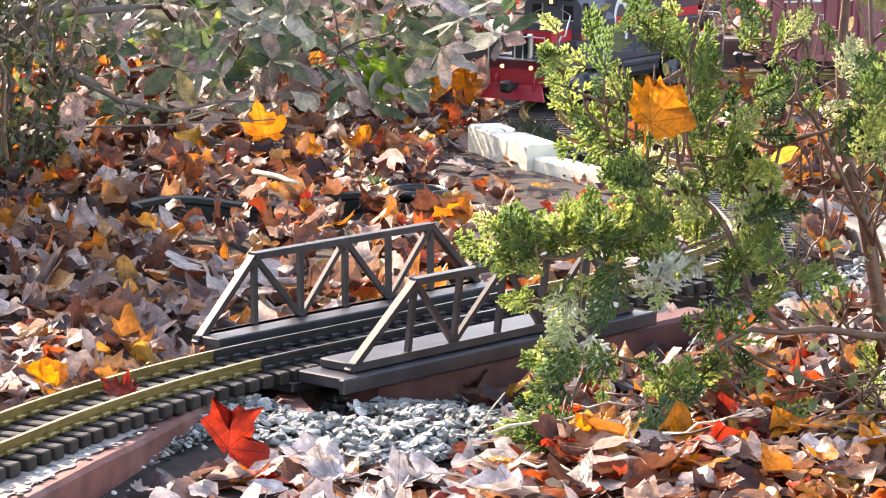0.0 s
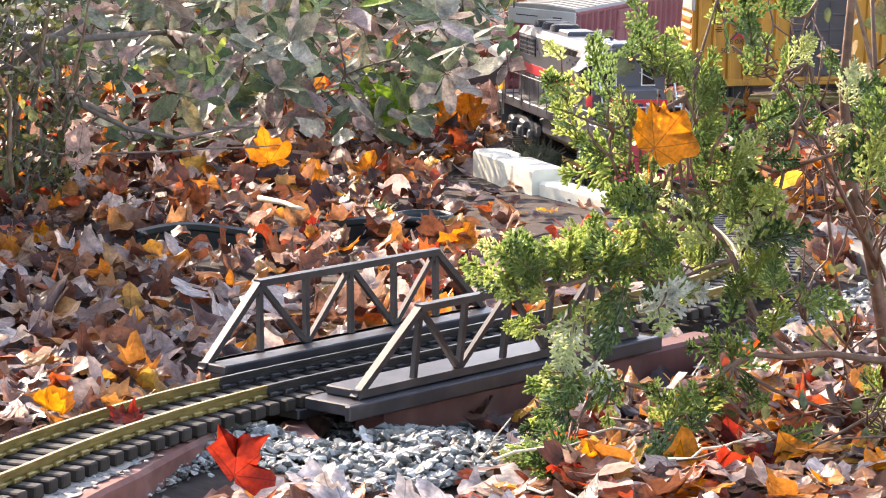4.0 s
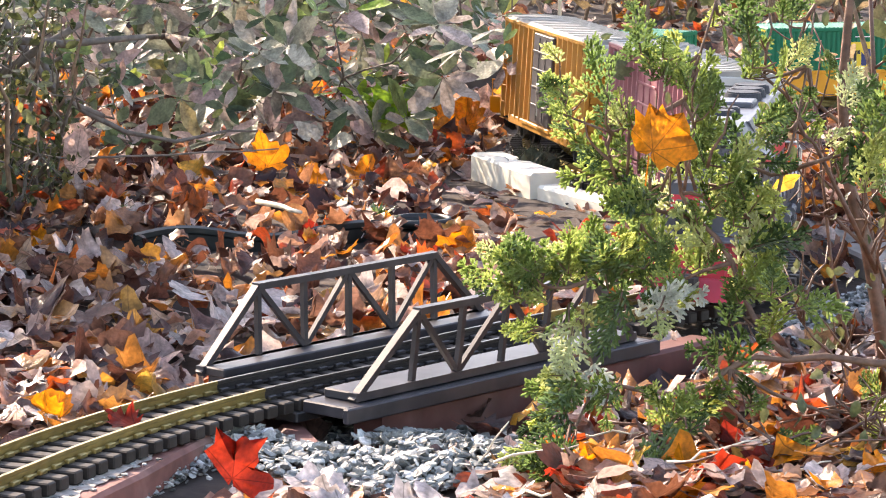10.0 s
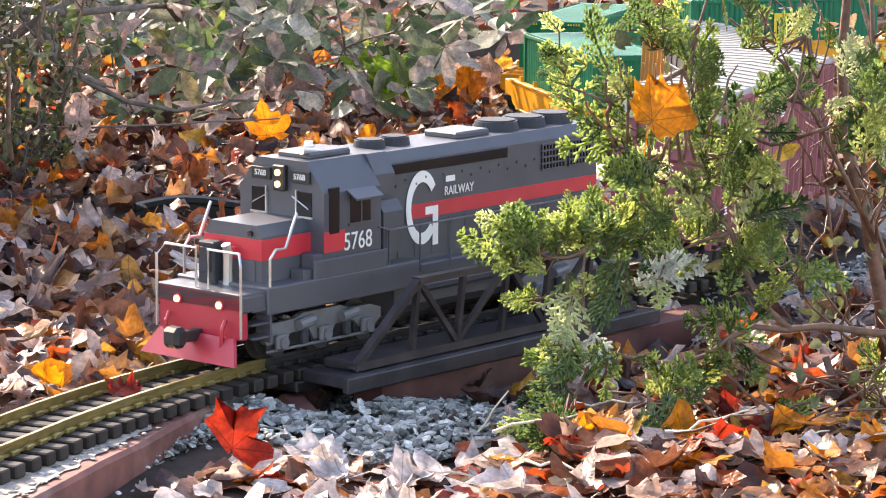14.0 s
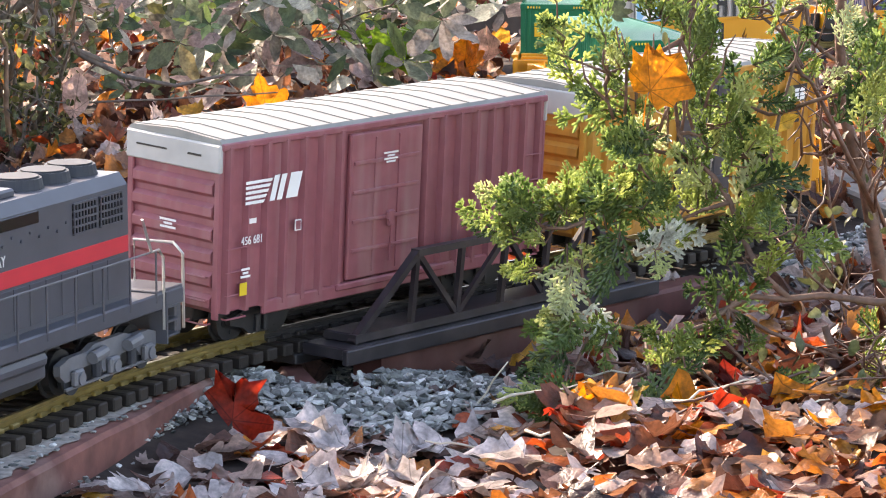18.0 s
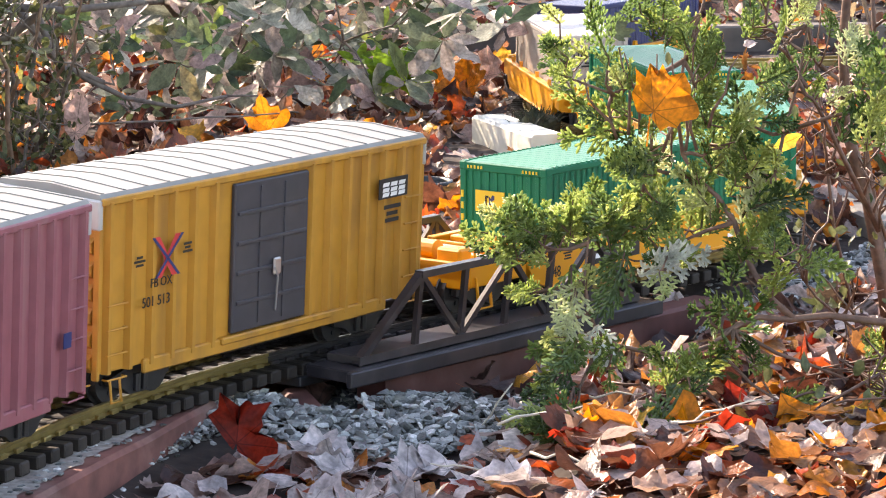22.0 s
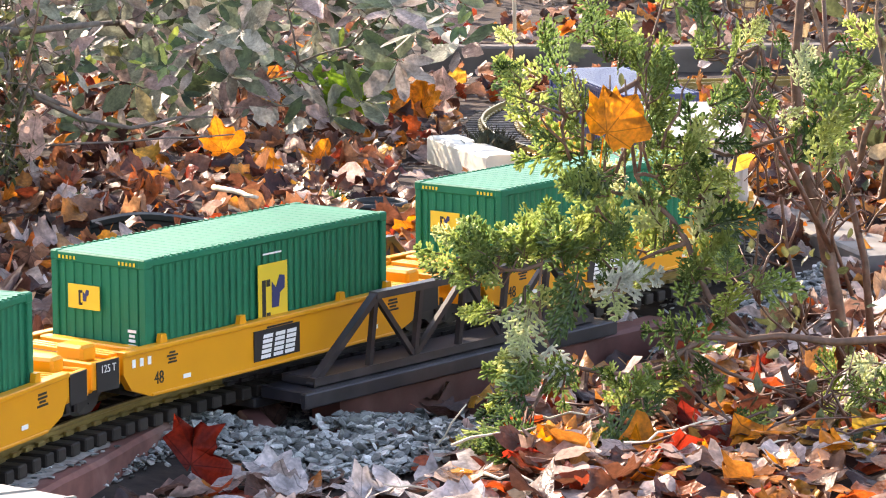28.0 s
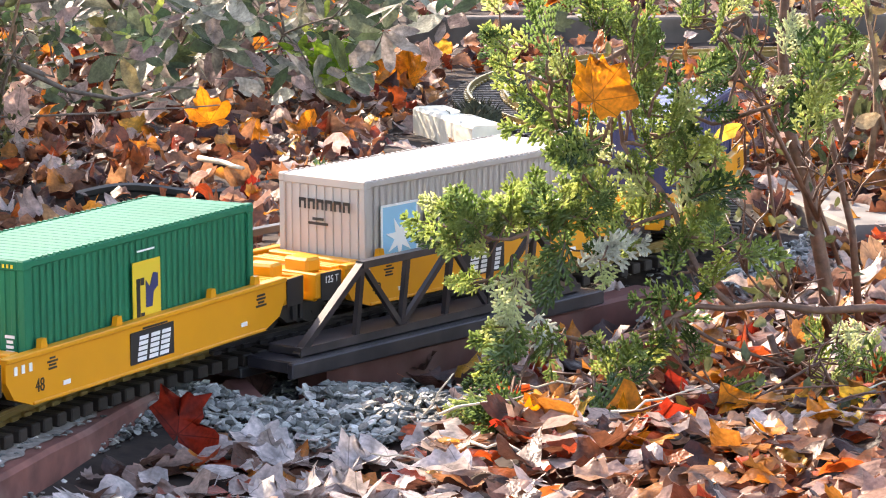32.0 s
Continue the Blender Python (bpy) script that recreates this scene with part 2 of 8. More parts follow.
GREYWOOD = mat("weathered_grey_timber", (0.2, 0.19, 0.175), 0.8, vary=0.35, scale=25, bump=0.5, dirt=(0.1, 0.09, 0.08), dirt_amount=0.5)
CREAM = mat("cream_painted_board", (0.8, 0.76, 0.62), 0.6, vary=0.1, scale=30, bump=0.15, dirt=(0.35, 0.3, 0.22), dirt_amount=0.5, dirt_scale=25)
FASCIA = mat("pale_roof_end", (0.42, 0.41, 0.39), 0.5, vary=0.1, scale=45, dirt=(0.3, 0.28, 0.26), dirt_amount=0.4, dirt_scale=40)
STONE = mat("pale_pebble", (0.30, 0.31, 0.29), 0.55, vary=0.3, scale=150, bump=0.3, rnd=0.65)
POT = mat("dark_green_plastic_pot", (0.008, 0.013, 0.012), 0.4, vary=0.2, bump=0.05)
SOIL = mat("dark_leaf_mould", (0.03, 0.019, 0.014), 0.95, vary=0.5, scale=60, bump=0.8, dirt=(0.07, 0.045, 0.033), dirt_amount=0.6, dirt_scale=15)
BARK = mat("brown_bark", (0.2, 0.125, 0.08), 0.85, vary=0.4, scale=120, bump=0.5, dirt=(0.35, 0.26, 0.18), dirt_amount=0.5, dirt_scale=60)
DARK_TWIG = mat("dark_cypress_bark", (0.13, 0.068, 0.045), 0.7, vary=0.4, scale=150, bump=0.4, dirt=(0.3, 0.2, 0.14), dirt_amount=0.4, dirt_scale=70)
TWIG = mat("reddish_twig_bark", (0.105, 0.046, 0.028), 0.5, vary=0.5, scale=150, bump=0.6, dirt=(0.26, 0.16, 0.10), dirt_amount=0.45, dirt_scale=70)
GREYBARK = mat("grey_bark", (0.15, 0.125, 0.105), 0.85, vary=0.35, scale=120, bump=0.5)
LITTER = foliage("fallen_leaves", [(0.0, (0.05, 0.02, 0.016)), (0.2, (0.13, 0.05, 0.034)), (0.38, (0.27, 0.13, 0.085)), (0.5, (0.47, 0.33, 0.28)), (0.62, (0.68, 0.57, 0.52)), (0.69, (0.4, 0.23, 0.14)), (0.78, (0.42, 0.2, 0.06)), (0.85, (0.62, 0.22, 0.03)), (0.9, (0.25, 0.035, 0.025)), (0.95, (0.6, 0.10, 0.02)), (1.0, (0.75, 0.42, 0.07))], 0.42, 0.36, spec=0.6)
LITTER_BACK = foliage("fallen_leaves_russet", [(0.0, (0.035, 0.012, 0.01)), (0.2, (0.10, 0.032, 0.02)), (0.36, (0.22, 0.085, 0.045)), (0.5, (0.38, 0.17, 0.085)), (0.6, (0.52, 0.36, 0.31)), (0.68, (0.66, 0.54, 0.5)), (0.76, (0.42, 0.17, 0.045)), (0.84, (0.66, 0.22, 0.025)), (0.9, (0.27, 0.03, 0.022)), (0.95, (0.62, 0.10, 0.02)), (1.0, (0.75, 0.38, 0.05))], 0.46, 0.4, spec=0.5)
LITTER_FRONT = foliage("fallen_leaves_pale", [(0.0, (0.06, 0.025, 0.02)), (0.14, (0.2, 0.09, 0.06)), (0.26, (0.42, 0.28, 0.23)), (0.4, (0.62, 0.5, 0.46)), (0.6, (0.74, 0.66, 0.63)), (0.72, (0.5, 0.36, 0.3)), (0.8, (0.62, 0.2, 0.03)), (0.88, (0.3, 0.035, 0.025)), (0.94, (0.64, 0.10, 0.02)), (1.0, (0.75, 0.42, 0.07))], 0.42, 0.36, spec=0.6)
LITTER_ONE = foliage("fallen_leaves_single", [(0.0, (0.05, 0.02, 0.016)), (0.2, (0.13, 0.05, 0.034)), (0.38, (0.27, 0.13, 0.085)), (0.5, (0.47, 0.33, 0.28)), (0.62, (0.68, 0.57, 0.52)), (0.69, (0.4, 0.23, 0.14)), (0.78, (0.42, 0.2, 0.06)), (0.85, (0.5, 0.17, 0.03)), (0.9, (0.25, 0.035, 0.025)), (0.95, (0.6, 0.10, 0.02)), (1.0, (0.5, 0.2, 0.05))], 0.42, 0.36, spec=0.6, per_object=True, veins=0.02)
ORANGE_LEAF = foliage("orange_leaf", [(0.0, (0.84, 0.24, 0.01)), (1.0, (0.88, 0.34, 0.02))], 0.66, 0.45, veins=0.026)
RED_LEAF = foliage("red_leaf", [(0.0, (0.26, 0.020, 0.010)), (1.0, (0.40, 0.035, 0.012))], 0.72, 0.45, veins=0.026)
RHODO = foliage("evergreen_shrub_leaf", [(0.0, (0.04, 0.065, 0.024)), (0.18, (0.09, 0.13, 0.055)), (0.34, (0.2, 0.23, 0.14)), (0.48, (0.33, 0.22, 0.2)), (0.62, (0.54, 0.40, 0.38)), (0.72, (0.28, 0.31, 0.22)), (0.86, (0.47, 0.45, 0.38)), (0.94, (0.38, 0.2, 0.15)), (1.0, (0.25, 0.42, 0.03))], 0.34, 0.42, spec=0.4)
# brighter leaf green, with the glow of backlight put into the colour
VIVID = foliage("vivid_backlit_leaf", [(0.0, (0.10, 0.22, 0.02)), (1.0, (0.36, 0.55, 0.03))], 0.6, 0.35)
YOUNG = foliage("young_evergreen_leaf", [(0.0, (0.05, 0.10, 0.04)), (0.5, (0.13, 0.22, 0.08)), (0.85, (0.24, 0.33, 0.10)), (1.0, (0.4, 0.48, 0.08))], 0.4, 0.3, spec=0.6)
CYPRESS = foliage("cypress_green", [(0.0, (0.06, 0.11, 0.035)), (0.3, (0.15, 0.235, 0.07)), (0.6, (0.265, 0.35, 0.09)), (0.85, (0.44, 0.51, 0.14)), (1.0, (0.64, 0.67, 0.36))], 0.58, 0.22, blotch=30, spec=0.9)
BLEACHED = foliage("bleached_spray", [(0.0, (0.5, 0.52, 0.42)), (1.0, (0.66, 0.66, 0.56))], 0.35, 0.4)
THICKET = foliage("woodland_leaf", [(0.0, (0.05, 0.08, 0.03)), (0.4, (0.12, 0.13, 0.06)), (0.7, (0.25, 0.18, 0.09)), (1.0, (0.4, 0.3, 0.18))], 0.4, 0.5)
PINK_LEAF = foliage("pink_dry_leaf", [(0.0, (0.6, 0.4, 0.36)), (1.0, (0.66, 0.42, 0.3))], 0.45, 0.45, veins=0.026)
BROWN_LEAF = foliage("tawny_leaf", [(0.0, (0.42, 0.2, 0.05)), (1.0, (0.5, 0.26, 0.06))], 0.5, 0.45, veins=0.026)
YELLOW_LEAF = foliage("yellow_leaf", [(0.0, (0.7, 0.42, 0.05)), (1.0, (0.74, 0.46, 0.06))], 0.55, 0.45, veins=0.026)
CYPRESS_ONE = foliage("cypress_green_one", [(0.0, (0.06, 0.11, 0.035)), (0.3, (0.15, 0.235, 0.07)), (0.6, (0.265, 0.35, 0.09)), (0.85, (0.44, 0.51, 0.14)), (1.0, (0.64, 0.67, 0.36))], 0.58, 0.22, blotch=30, spec=0.9, per_object=True)
SMALL_LEAF = foliage("small_shrub_leaf", [(0.0, (0.04, 0.06, 0.025)), (0.5, (0.11, 0.13, 0.05)), (0.85, (0.2, 0.2, 0.08)), (1.0, (0.35, 0.33, 0.1))], 0.35, 0.4)
PALE_LEAF = foliage("pale_dry_leaf", [(0.0, (0.5, 0.43, 0.41)), (1.0, (0.74, 0.68, 0.66))], 0.35, 0.45, veins=0.026)
PALE_DECK = mat("worn_deck_plate", (0.5, 0.44, 0.38), 0.5, vary=0.25, scale=60, dirt=(0.6, 0.36, 0.06), dirt_amount=0.5, dirt_scale=30)
MOSS = mat("dark_moss", (0.035, 0.04, 0.02), 0.95, vary=0.5, scale=200, bump=0.9, dirt=(0.09, 0.07, 0.04), dirt_amount=0.6, dirt_scale=60)
DARK_RAIL = mat("dark_bridge_rail", (0.06, 0.055, 0.055), 0.35, 0.6, vary=0.2, scale=80)
OLDWOOD = mat("dark_old_timber", (0.12, 0.10, 0.085), 0.85, vary=0.4, scale=25, bump=0.5, dirt=(0.05, 0.045, 0.04), dirt_amount=0.6)


# ---- mesh helpers ----
class Geo:
    """Collects vertices and faces of one mesh."""

    def __init__(self):
        self.v, self.f = [], []

    def add(self, vs, fs):
        n = len(self.v)
        self.v += [tuple(p) for p in vs]
        self.f += [tuple(n + i for i in q) for q in fs]
        return self

    def box(self, x0, x1, y0, y1, z0, z1, c=0.0):
        """A box, its edges chamfered by c."""
        lo, hi = (x0, y0, z0), (x1, y1, z1)
        if c <= 0:
            vs = [(hi[0] if i & 1 else lo[0], hi[1] if i & 2 else lo[1], hi[2] if i & 4 else lo[2]) for i in range(8)]
            return self.add(vs, [(0, 2, 3, 1), (4, 5, 7, 6), (0, 1, 5, 4), (2, 6, 7, 3), (0, 4, 6, 2), (1, 3, 7, 5)])
        c = min(c, 0.45 * min(x1 - x0, y1 - y0, z1 - z0))
        vs = []
        for i in range(8):
            s = [1 if i & (1 << k) else 0 for k in range(3)]
            for k in range(3):
                vs.append([((hi[j] if s[j] else lo[j]) - (0 if j == k else (c if s[j] else -c))) for j in range(3)])
        fs = []
        for k in range(3):
            a, b = (k + 1) % 3, (k + 2) % 3
            for s in (0, 1):
                q = [sum(((1 << k) * s, (1 << a) * u, (1 << b) * w)) * 3 + k for u, w in ((0, 0), (1, 0), (1, 1), (0, 1))]
                fs.append(q if s else q[::-1])
            for u in (0, 1):
                for w in (0, 1):
                    i0 = (1 << a) * u + (1 << b) * w
                    i1 = i0 + (1 << k)
                    q = [i0 * 3 + a, i1 * 3 + a, i1 * 3 + b, i0 * 3 + b]
                    fs.append(q if (u ^ w) else q[::-1])
        for i in range(8):
            q = [i * 3, i * 3 + 1, i * 3 + 2]
            fs.append(q if bin(i).count("1") % 2 else q[::-1])
        return self.add(vs, fs)

    def prism(self, outline, axis, a, b):
        """A polygon swept along an axis from a to b. outline: pairs in the other two axes."""
        n = len(outline)
        def put(p, d):
            q = list(p)
            q.insert(axis, d)
            return q
        vs = [put(p, a) for p in outline] + [put(p, b) for p in outline]
        fs = [tuple(range(n))[::-1], tuple(range(n, 2 * n))] + [(i, (i + 1) % n, n + (i + 1) % n, n + i) for i in range(n)]
        return self.add(vs, fs)

    def tube(self, pts, r, sides=6):
        """A round bar through points; r: one radius, or one a point."""
        pts = [Vector(p) for p in pts]
        rs = r if isinstance(r, (list, tuple)) else [r] * len(pts)
        rings, vs, fs = len(pts), [], []
        for i, p in enumerate(pts):
            d = (pts[min(i + 1, rings - 1)] - pts[max(i - 1, 0)])
            d = d.normalized() if d.length > 1e-9 else Vector((0, 0, 1))
            u = d.cross(Vector((0.123, 0.457, 0.88))).normalized()
            w = d.cross(u)
            for k in range(sides):
                a = 2 * math.pi * k / sides
                vs.append(p + (u * math.cos(a) + w * math.sin(a)) * rs[i])
        for i in range(rings - 1):
            for k in range(sides):
                fs.append((i * sides + k, i * sides + (k + 1) % sides, (i + 1) * sides + (k + 1) % sides, (i + 1) * sides + k))
        fs += [tuple(range(sides))[::-1], tuple((rings - 1) * sides + k for k in range(sides))]
        return self.add(vs, fs)

    def disc(self, c, axis, r, depth, sides=16, r2=None):
        """A round plate centred at c, its axis 0, 1 or 2."""
        p = [list(c), list(c)]
        p[0][axis] -= depth / 2
        p[1][axis] += depth / 2
        a, b = (axis + 1) % 3, (axis + 2) % 3
        vs = []
        for j in (0, 1):
            for k in range(sides):
                q = list(p[j])
                rr = r if j == 0 or r2 is None else r2
                q[a] += rr * math.cos(2 * math.pi * k / sides)
                q[b] += rr * math.sin(2 * math.pi * k / sides)
                vs.append(q)
        fs = [tuple(range(sides))[::-1], tuple(range(sides, 2 * sides))]
        fs += [(k, (k + 1) % sides, sides + (k + 1) % sides, sides + k) for k in range(sides)]
        return self.add(vs, fs)

    def bar(self, p, q, wy, wz):
        """A square bar from p to q in the xz plane direction, wy wide across, wz deep."""
        p, q = Vector(p), Vector(q)
        d = (q - p).normalized()
        side = Vector((0, 1, 0)) if abs(d.y) < 0.9 else Vector((1, 0, 0))
        n = d.cross(side).normalized() * wz / 2
        s = side * wy / 2
        vs = [p - s - n, p + s - n, p + s + n, p - s + n, q - s - n, q + s - n, q + s + n, q - s + n]
        return self.add(vs, [(0, 3, 2, 1), (4, 5, 6, 7), (0, 1, 5, 4), (1, 2, 6, 5), (2, 3, 7, 6), (3, 0, 4, 7)])

    def mesh(self, name, material, smooth=False):
        me = bpy.data.meshes.new(name)
        me.from_pydata(self.v, [], self.f)
        me.materials.append(material)
        if smooth:
            me.polygons.foreach_set("use_smooth", [True] * len(me.polygons))
        me.update()
        return me


def part(name, g, material, parent=None, label="", smooth=False, at=None):
    """One mesh object under a thing; g: a Geo or a ready mesh."""
    me = g.mesh(name, material, smooth) if isinstance(g, Geo) else g
    ob = new(name, me)
    ob.parent = parent
    if at is not None:
        ob.matrix_basis = at
    return tagged(ob, label)


def thing(name, label, category, m=None, group="", kind=""):
    ob = new(name)
    ob.empty_display_size = 0.02
    if m is not None:
        ob.matrix_basis = m
    return tagged(ob, label, category, group, kind)


def words(text, size, material, parent, m, name="lettering", label="", squeeze=1.0):
    """Letters of the built-in font as a flat mesh part, centred."""
    cu = bpy.data.curves.new(name, "FONT")
    cu.body, cu.size, cu.align_x, cu.align_y, cu.extrude = text, size, "CENTER", "CENTER", 0.0002
    tmp = bpy.data.objects.new(name, cu)
    me = bpy.data.meshes.new_from_object(tmp)
    bpy.data.objects.remove(tmp)
    bpy.data.curves.remove(cu)
    me.materials.clear()
    me.materials.append(material)
    me.transform(Matrix.Diagonal((squeeze, 1, 1, 1)))
    return part(name, me, material, parent, label, at=m)


def on_side(x, y, z):
    """Pose of a flat mark on the side that faces +y, reading towards -x."""
    return Matrix.Translation((x, y, z)) @ Matrix(((-1, 0, 0, 0), (0, 0, 1, 0), (0, 1, 0, 0), (0, 0, 0, 1)))


def on_end(x, y, z):
    """Pose of a flat mark on the end that faces +x."""
    return Matrix.Translation((x, y, z)) @ Matrix(((0, 0, 1, 0), (1, 0, 0, 0), (0, 1, 0, 0), (0, 0, 0, 1)))


def rnd(a, b):
    return random.uniform(a, b)


# ---- the track's line, in the train's way of travel ----
RAIL_Z = 0.0064
WAY = [(5.6, 5.4), (3.8, 4.8), (2.4, 4.52), (1.4, 4.42), (0.85, 4.40), (0.479, 4.315), (0.319, 4.269), (0.212, 4.166), (0.150, 4.032), (0.124, 3.887), (0.136, 3.724),
       (0.187, 3.552), (0.241, 3.366), (0.273, 3.165), (0.289, 2.957), (0.283, 2.825), (0.232, 2.700), (0.150, 2.592), (0.086, 2.517), (0.022, 2.441), (-0.0633, 2.340),
       (-0.127, 2.265), (-0.160, 2.221), (-0.209, 2.145), (-0.257, 2.052), (-0.300, 1.950), (-0.356, 1.83), (-0.408, 1.70), (-0.418, 1.56), (-0.375, 1.43), (-0.295, 1.325), (-0.19, 1.22),
       (-0.04, 1.10), (0.18, 1.00), (0.46, 0.96), (0.82, 1.05), (1.15, 1.32), (1.32, 1.8), (1.42, 2.4), (1.7, 2.95), (2.4, 3.4), (4.2, 3.8)]


def smooth_line(pts, step=0.01):
    """A line through points by a centripetal spline, at even steps."""
    p = np.array([(*(2 * np.array(pts[0]) - pts[1]),), *pts, (*(2 * np.array(pts[-1]) - pts[-2]),)])
    out = []
    for i in range(1, len(p) - 2):
        t = [0.0]
        for k in range(3):
            t.append(t[-1] + np.linalg.norm(p[i + k] - p[i + k - 1]) ** 0.5)
        for u in np.linspace(t[1], t[2], 40, endpoint=False):
            a = [(t[k + 1] - u) / (t[k + 1] - t[k]) * p[i - 1 + k] + (u - t[k]) / (t[k + 1] - t[k]) * p[i + k] for k in range(3)]
            b = [(t[k + 2] - u) / (t[k + 2] - t[k]) * a[k] + (u - t[k]) / (t[k + 2] - t[k]) * a[k + 1] for k in range(2)]
            out.append((t[2] - u) / (t[2] - t[1]) * b[0] + (u - t[1]) / (t[2] - t[1]) * b[1])
    out.append(p[-2])
    out = np.array(out)
    s = np.concatenate([[0], np.cumsum(np.linalg.norm(np.diff(out, axis=0), axis=1))])
    ss = np.arange(0, s[-1], step)
    return np.stack([np.interp(ss, s, out[:, k]) for k in range(2)], 1)


LINE = smooth_line(WAY)
STEP = 0.01


def on_line(s):
    """Place on the track's line s metres along."""
    u = max(0.0, min(s / STEP, len(LINE) - 1.001))
    i = int(u)
    p = LINE[i] + (LINE[i + 1] - LINE[i]) * (u - i)
    return Vector((p[0], p[1], RAIL_Z - 0.012 * max(0.0, min(1.0, (p[1] - 2.85) / 0.5))))


def heading(s):
    d = on_line(s + 0.01) - on_line(s - 0.01)
    return math.atan2(d.y, d.x)


def s_near(x, y):
    return float(np.argmin((LINE[:, 0] - x) ** 2 + (LINE[:, 1] - y) ** 2)) * STEP


def away(x, y):
    """Distance from the track's line, and how far along."""
    d = (LINE[:, 0] - x) ** 2 + (LINE[:, 1] - y) ** 2
    i = int(np.argmin(d))
    return math.sqrt(d[i]), i * STEP


BRIDGE_A, BRIDGE_O = radians(49.75), Vector((-0.0647, 2.212, 0.0))
BRIDGE = Matrix.Translation(BRIDGE_O) @ Matrix.Rotation(BRIDGE_A, 4, "Z")


def bpt(x, y):
    q = BRIDGE @ Vector((x, y, 0))
    return (q.x, q.y)


# ---- the ground ----
def ground_z(x, y):
    """Height of the soil: lower beside the bridge, uneven elsewhere."""
    d, s = away(x, y)
    n = noise.noise(Vector((x * 2.3, y * 2.3, 0.4)))
    z = -0.035 + 0.012 * n + 0.006 * noise.noise(Vector((x * 9, y * 9, 2.0)))
    far = max(0.0, min(1.0, (y - 2.6) / 0.6))
    z += far * 0.014
    z += 0.05 * max(0.0, y - 4.4)
    near = max(0.0, 1 - d / 0.09)
    q = BRIDGE.inverted() @ Vector((x, y, 0))
    over = max(0.0, 1 - max(0.0, abs(q.x - 0.165) - 0.17) / 0.06) * max(0.0, 1 - max(0.0, abs(q.y - 0.076) - 0.1) / 0.1)
    z = z * (1 - near * 0.6) + near * 0.6 * (on_line(s).z - 0.017)
    # a heap of leaves rises towards the open side
    heap = max(0.0, min(1.0, (2.10 - y) / 0.12)) * max(0.0, min(1.0, (x - 0.0) / 0.08))
    return z - 0.02 * over + 0.022 * heap


def build_ground():
    xs = np.concatenate([np.linspace(-60, -1.6, 12)[:-1], np.linspace(-1.6, 1.6, 107)[:-1], np.linspace(1.6, 60, 12)])
    ys = np.concatenate([np.linspace(-50, 1.2, 8)[:-1], np.linspace(1.2, 6.0, 161)[:-1], np.linspace(6.0, 120, 12)])
    g = Geo()
    vs = []
    for y in ys:
        for x in xs:
            z = ground_z(x, y) if abs(x) <= 1.7 and 1.1 <= y <= 6.2 else (0.05 * max(0.0, min(y, 30) - 4.4) - 0.03)
            vs.append((x, y, z))
    n = len(xs)
    g.add(vs, [(j * n + i, j * n + i + 1, (j + 1) * n + i + 1, (j + 1) * n + i) for j in range(len(ys) - 1) for i in range(n - 1)])
    ob = new("ground", g.mesh("ground", SOIL, True))
    return tagged(ob, "dark leaf-mould garden soil under fallen leaves", "ground", kind="structure")


ground = build_ground()


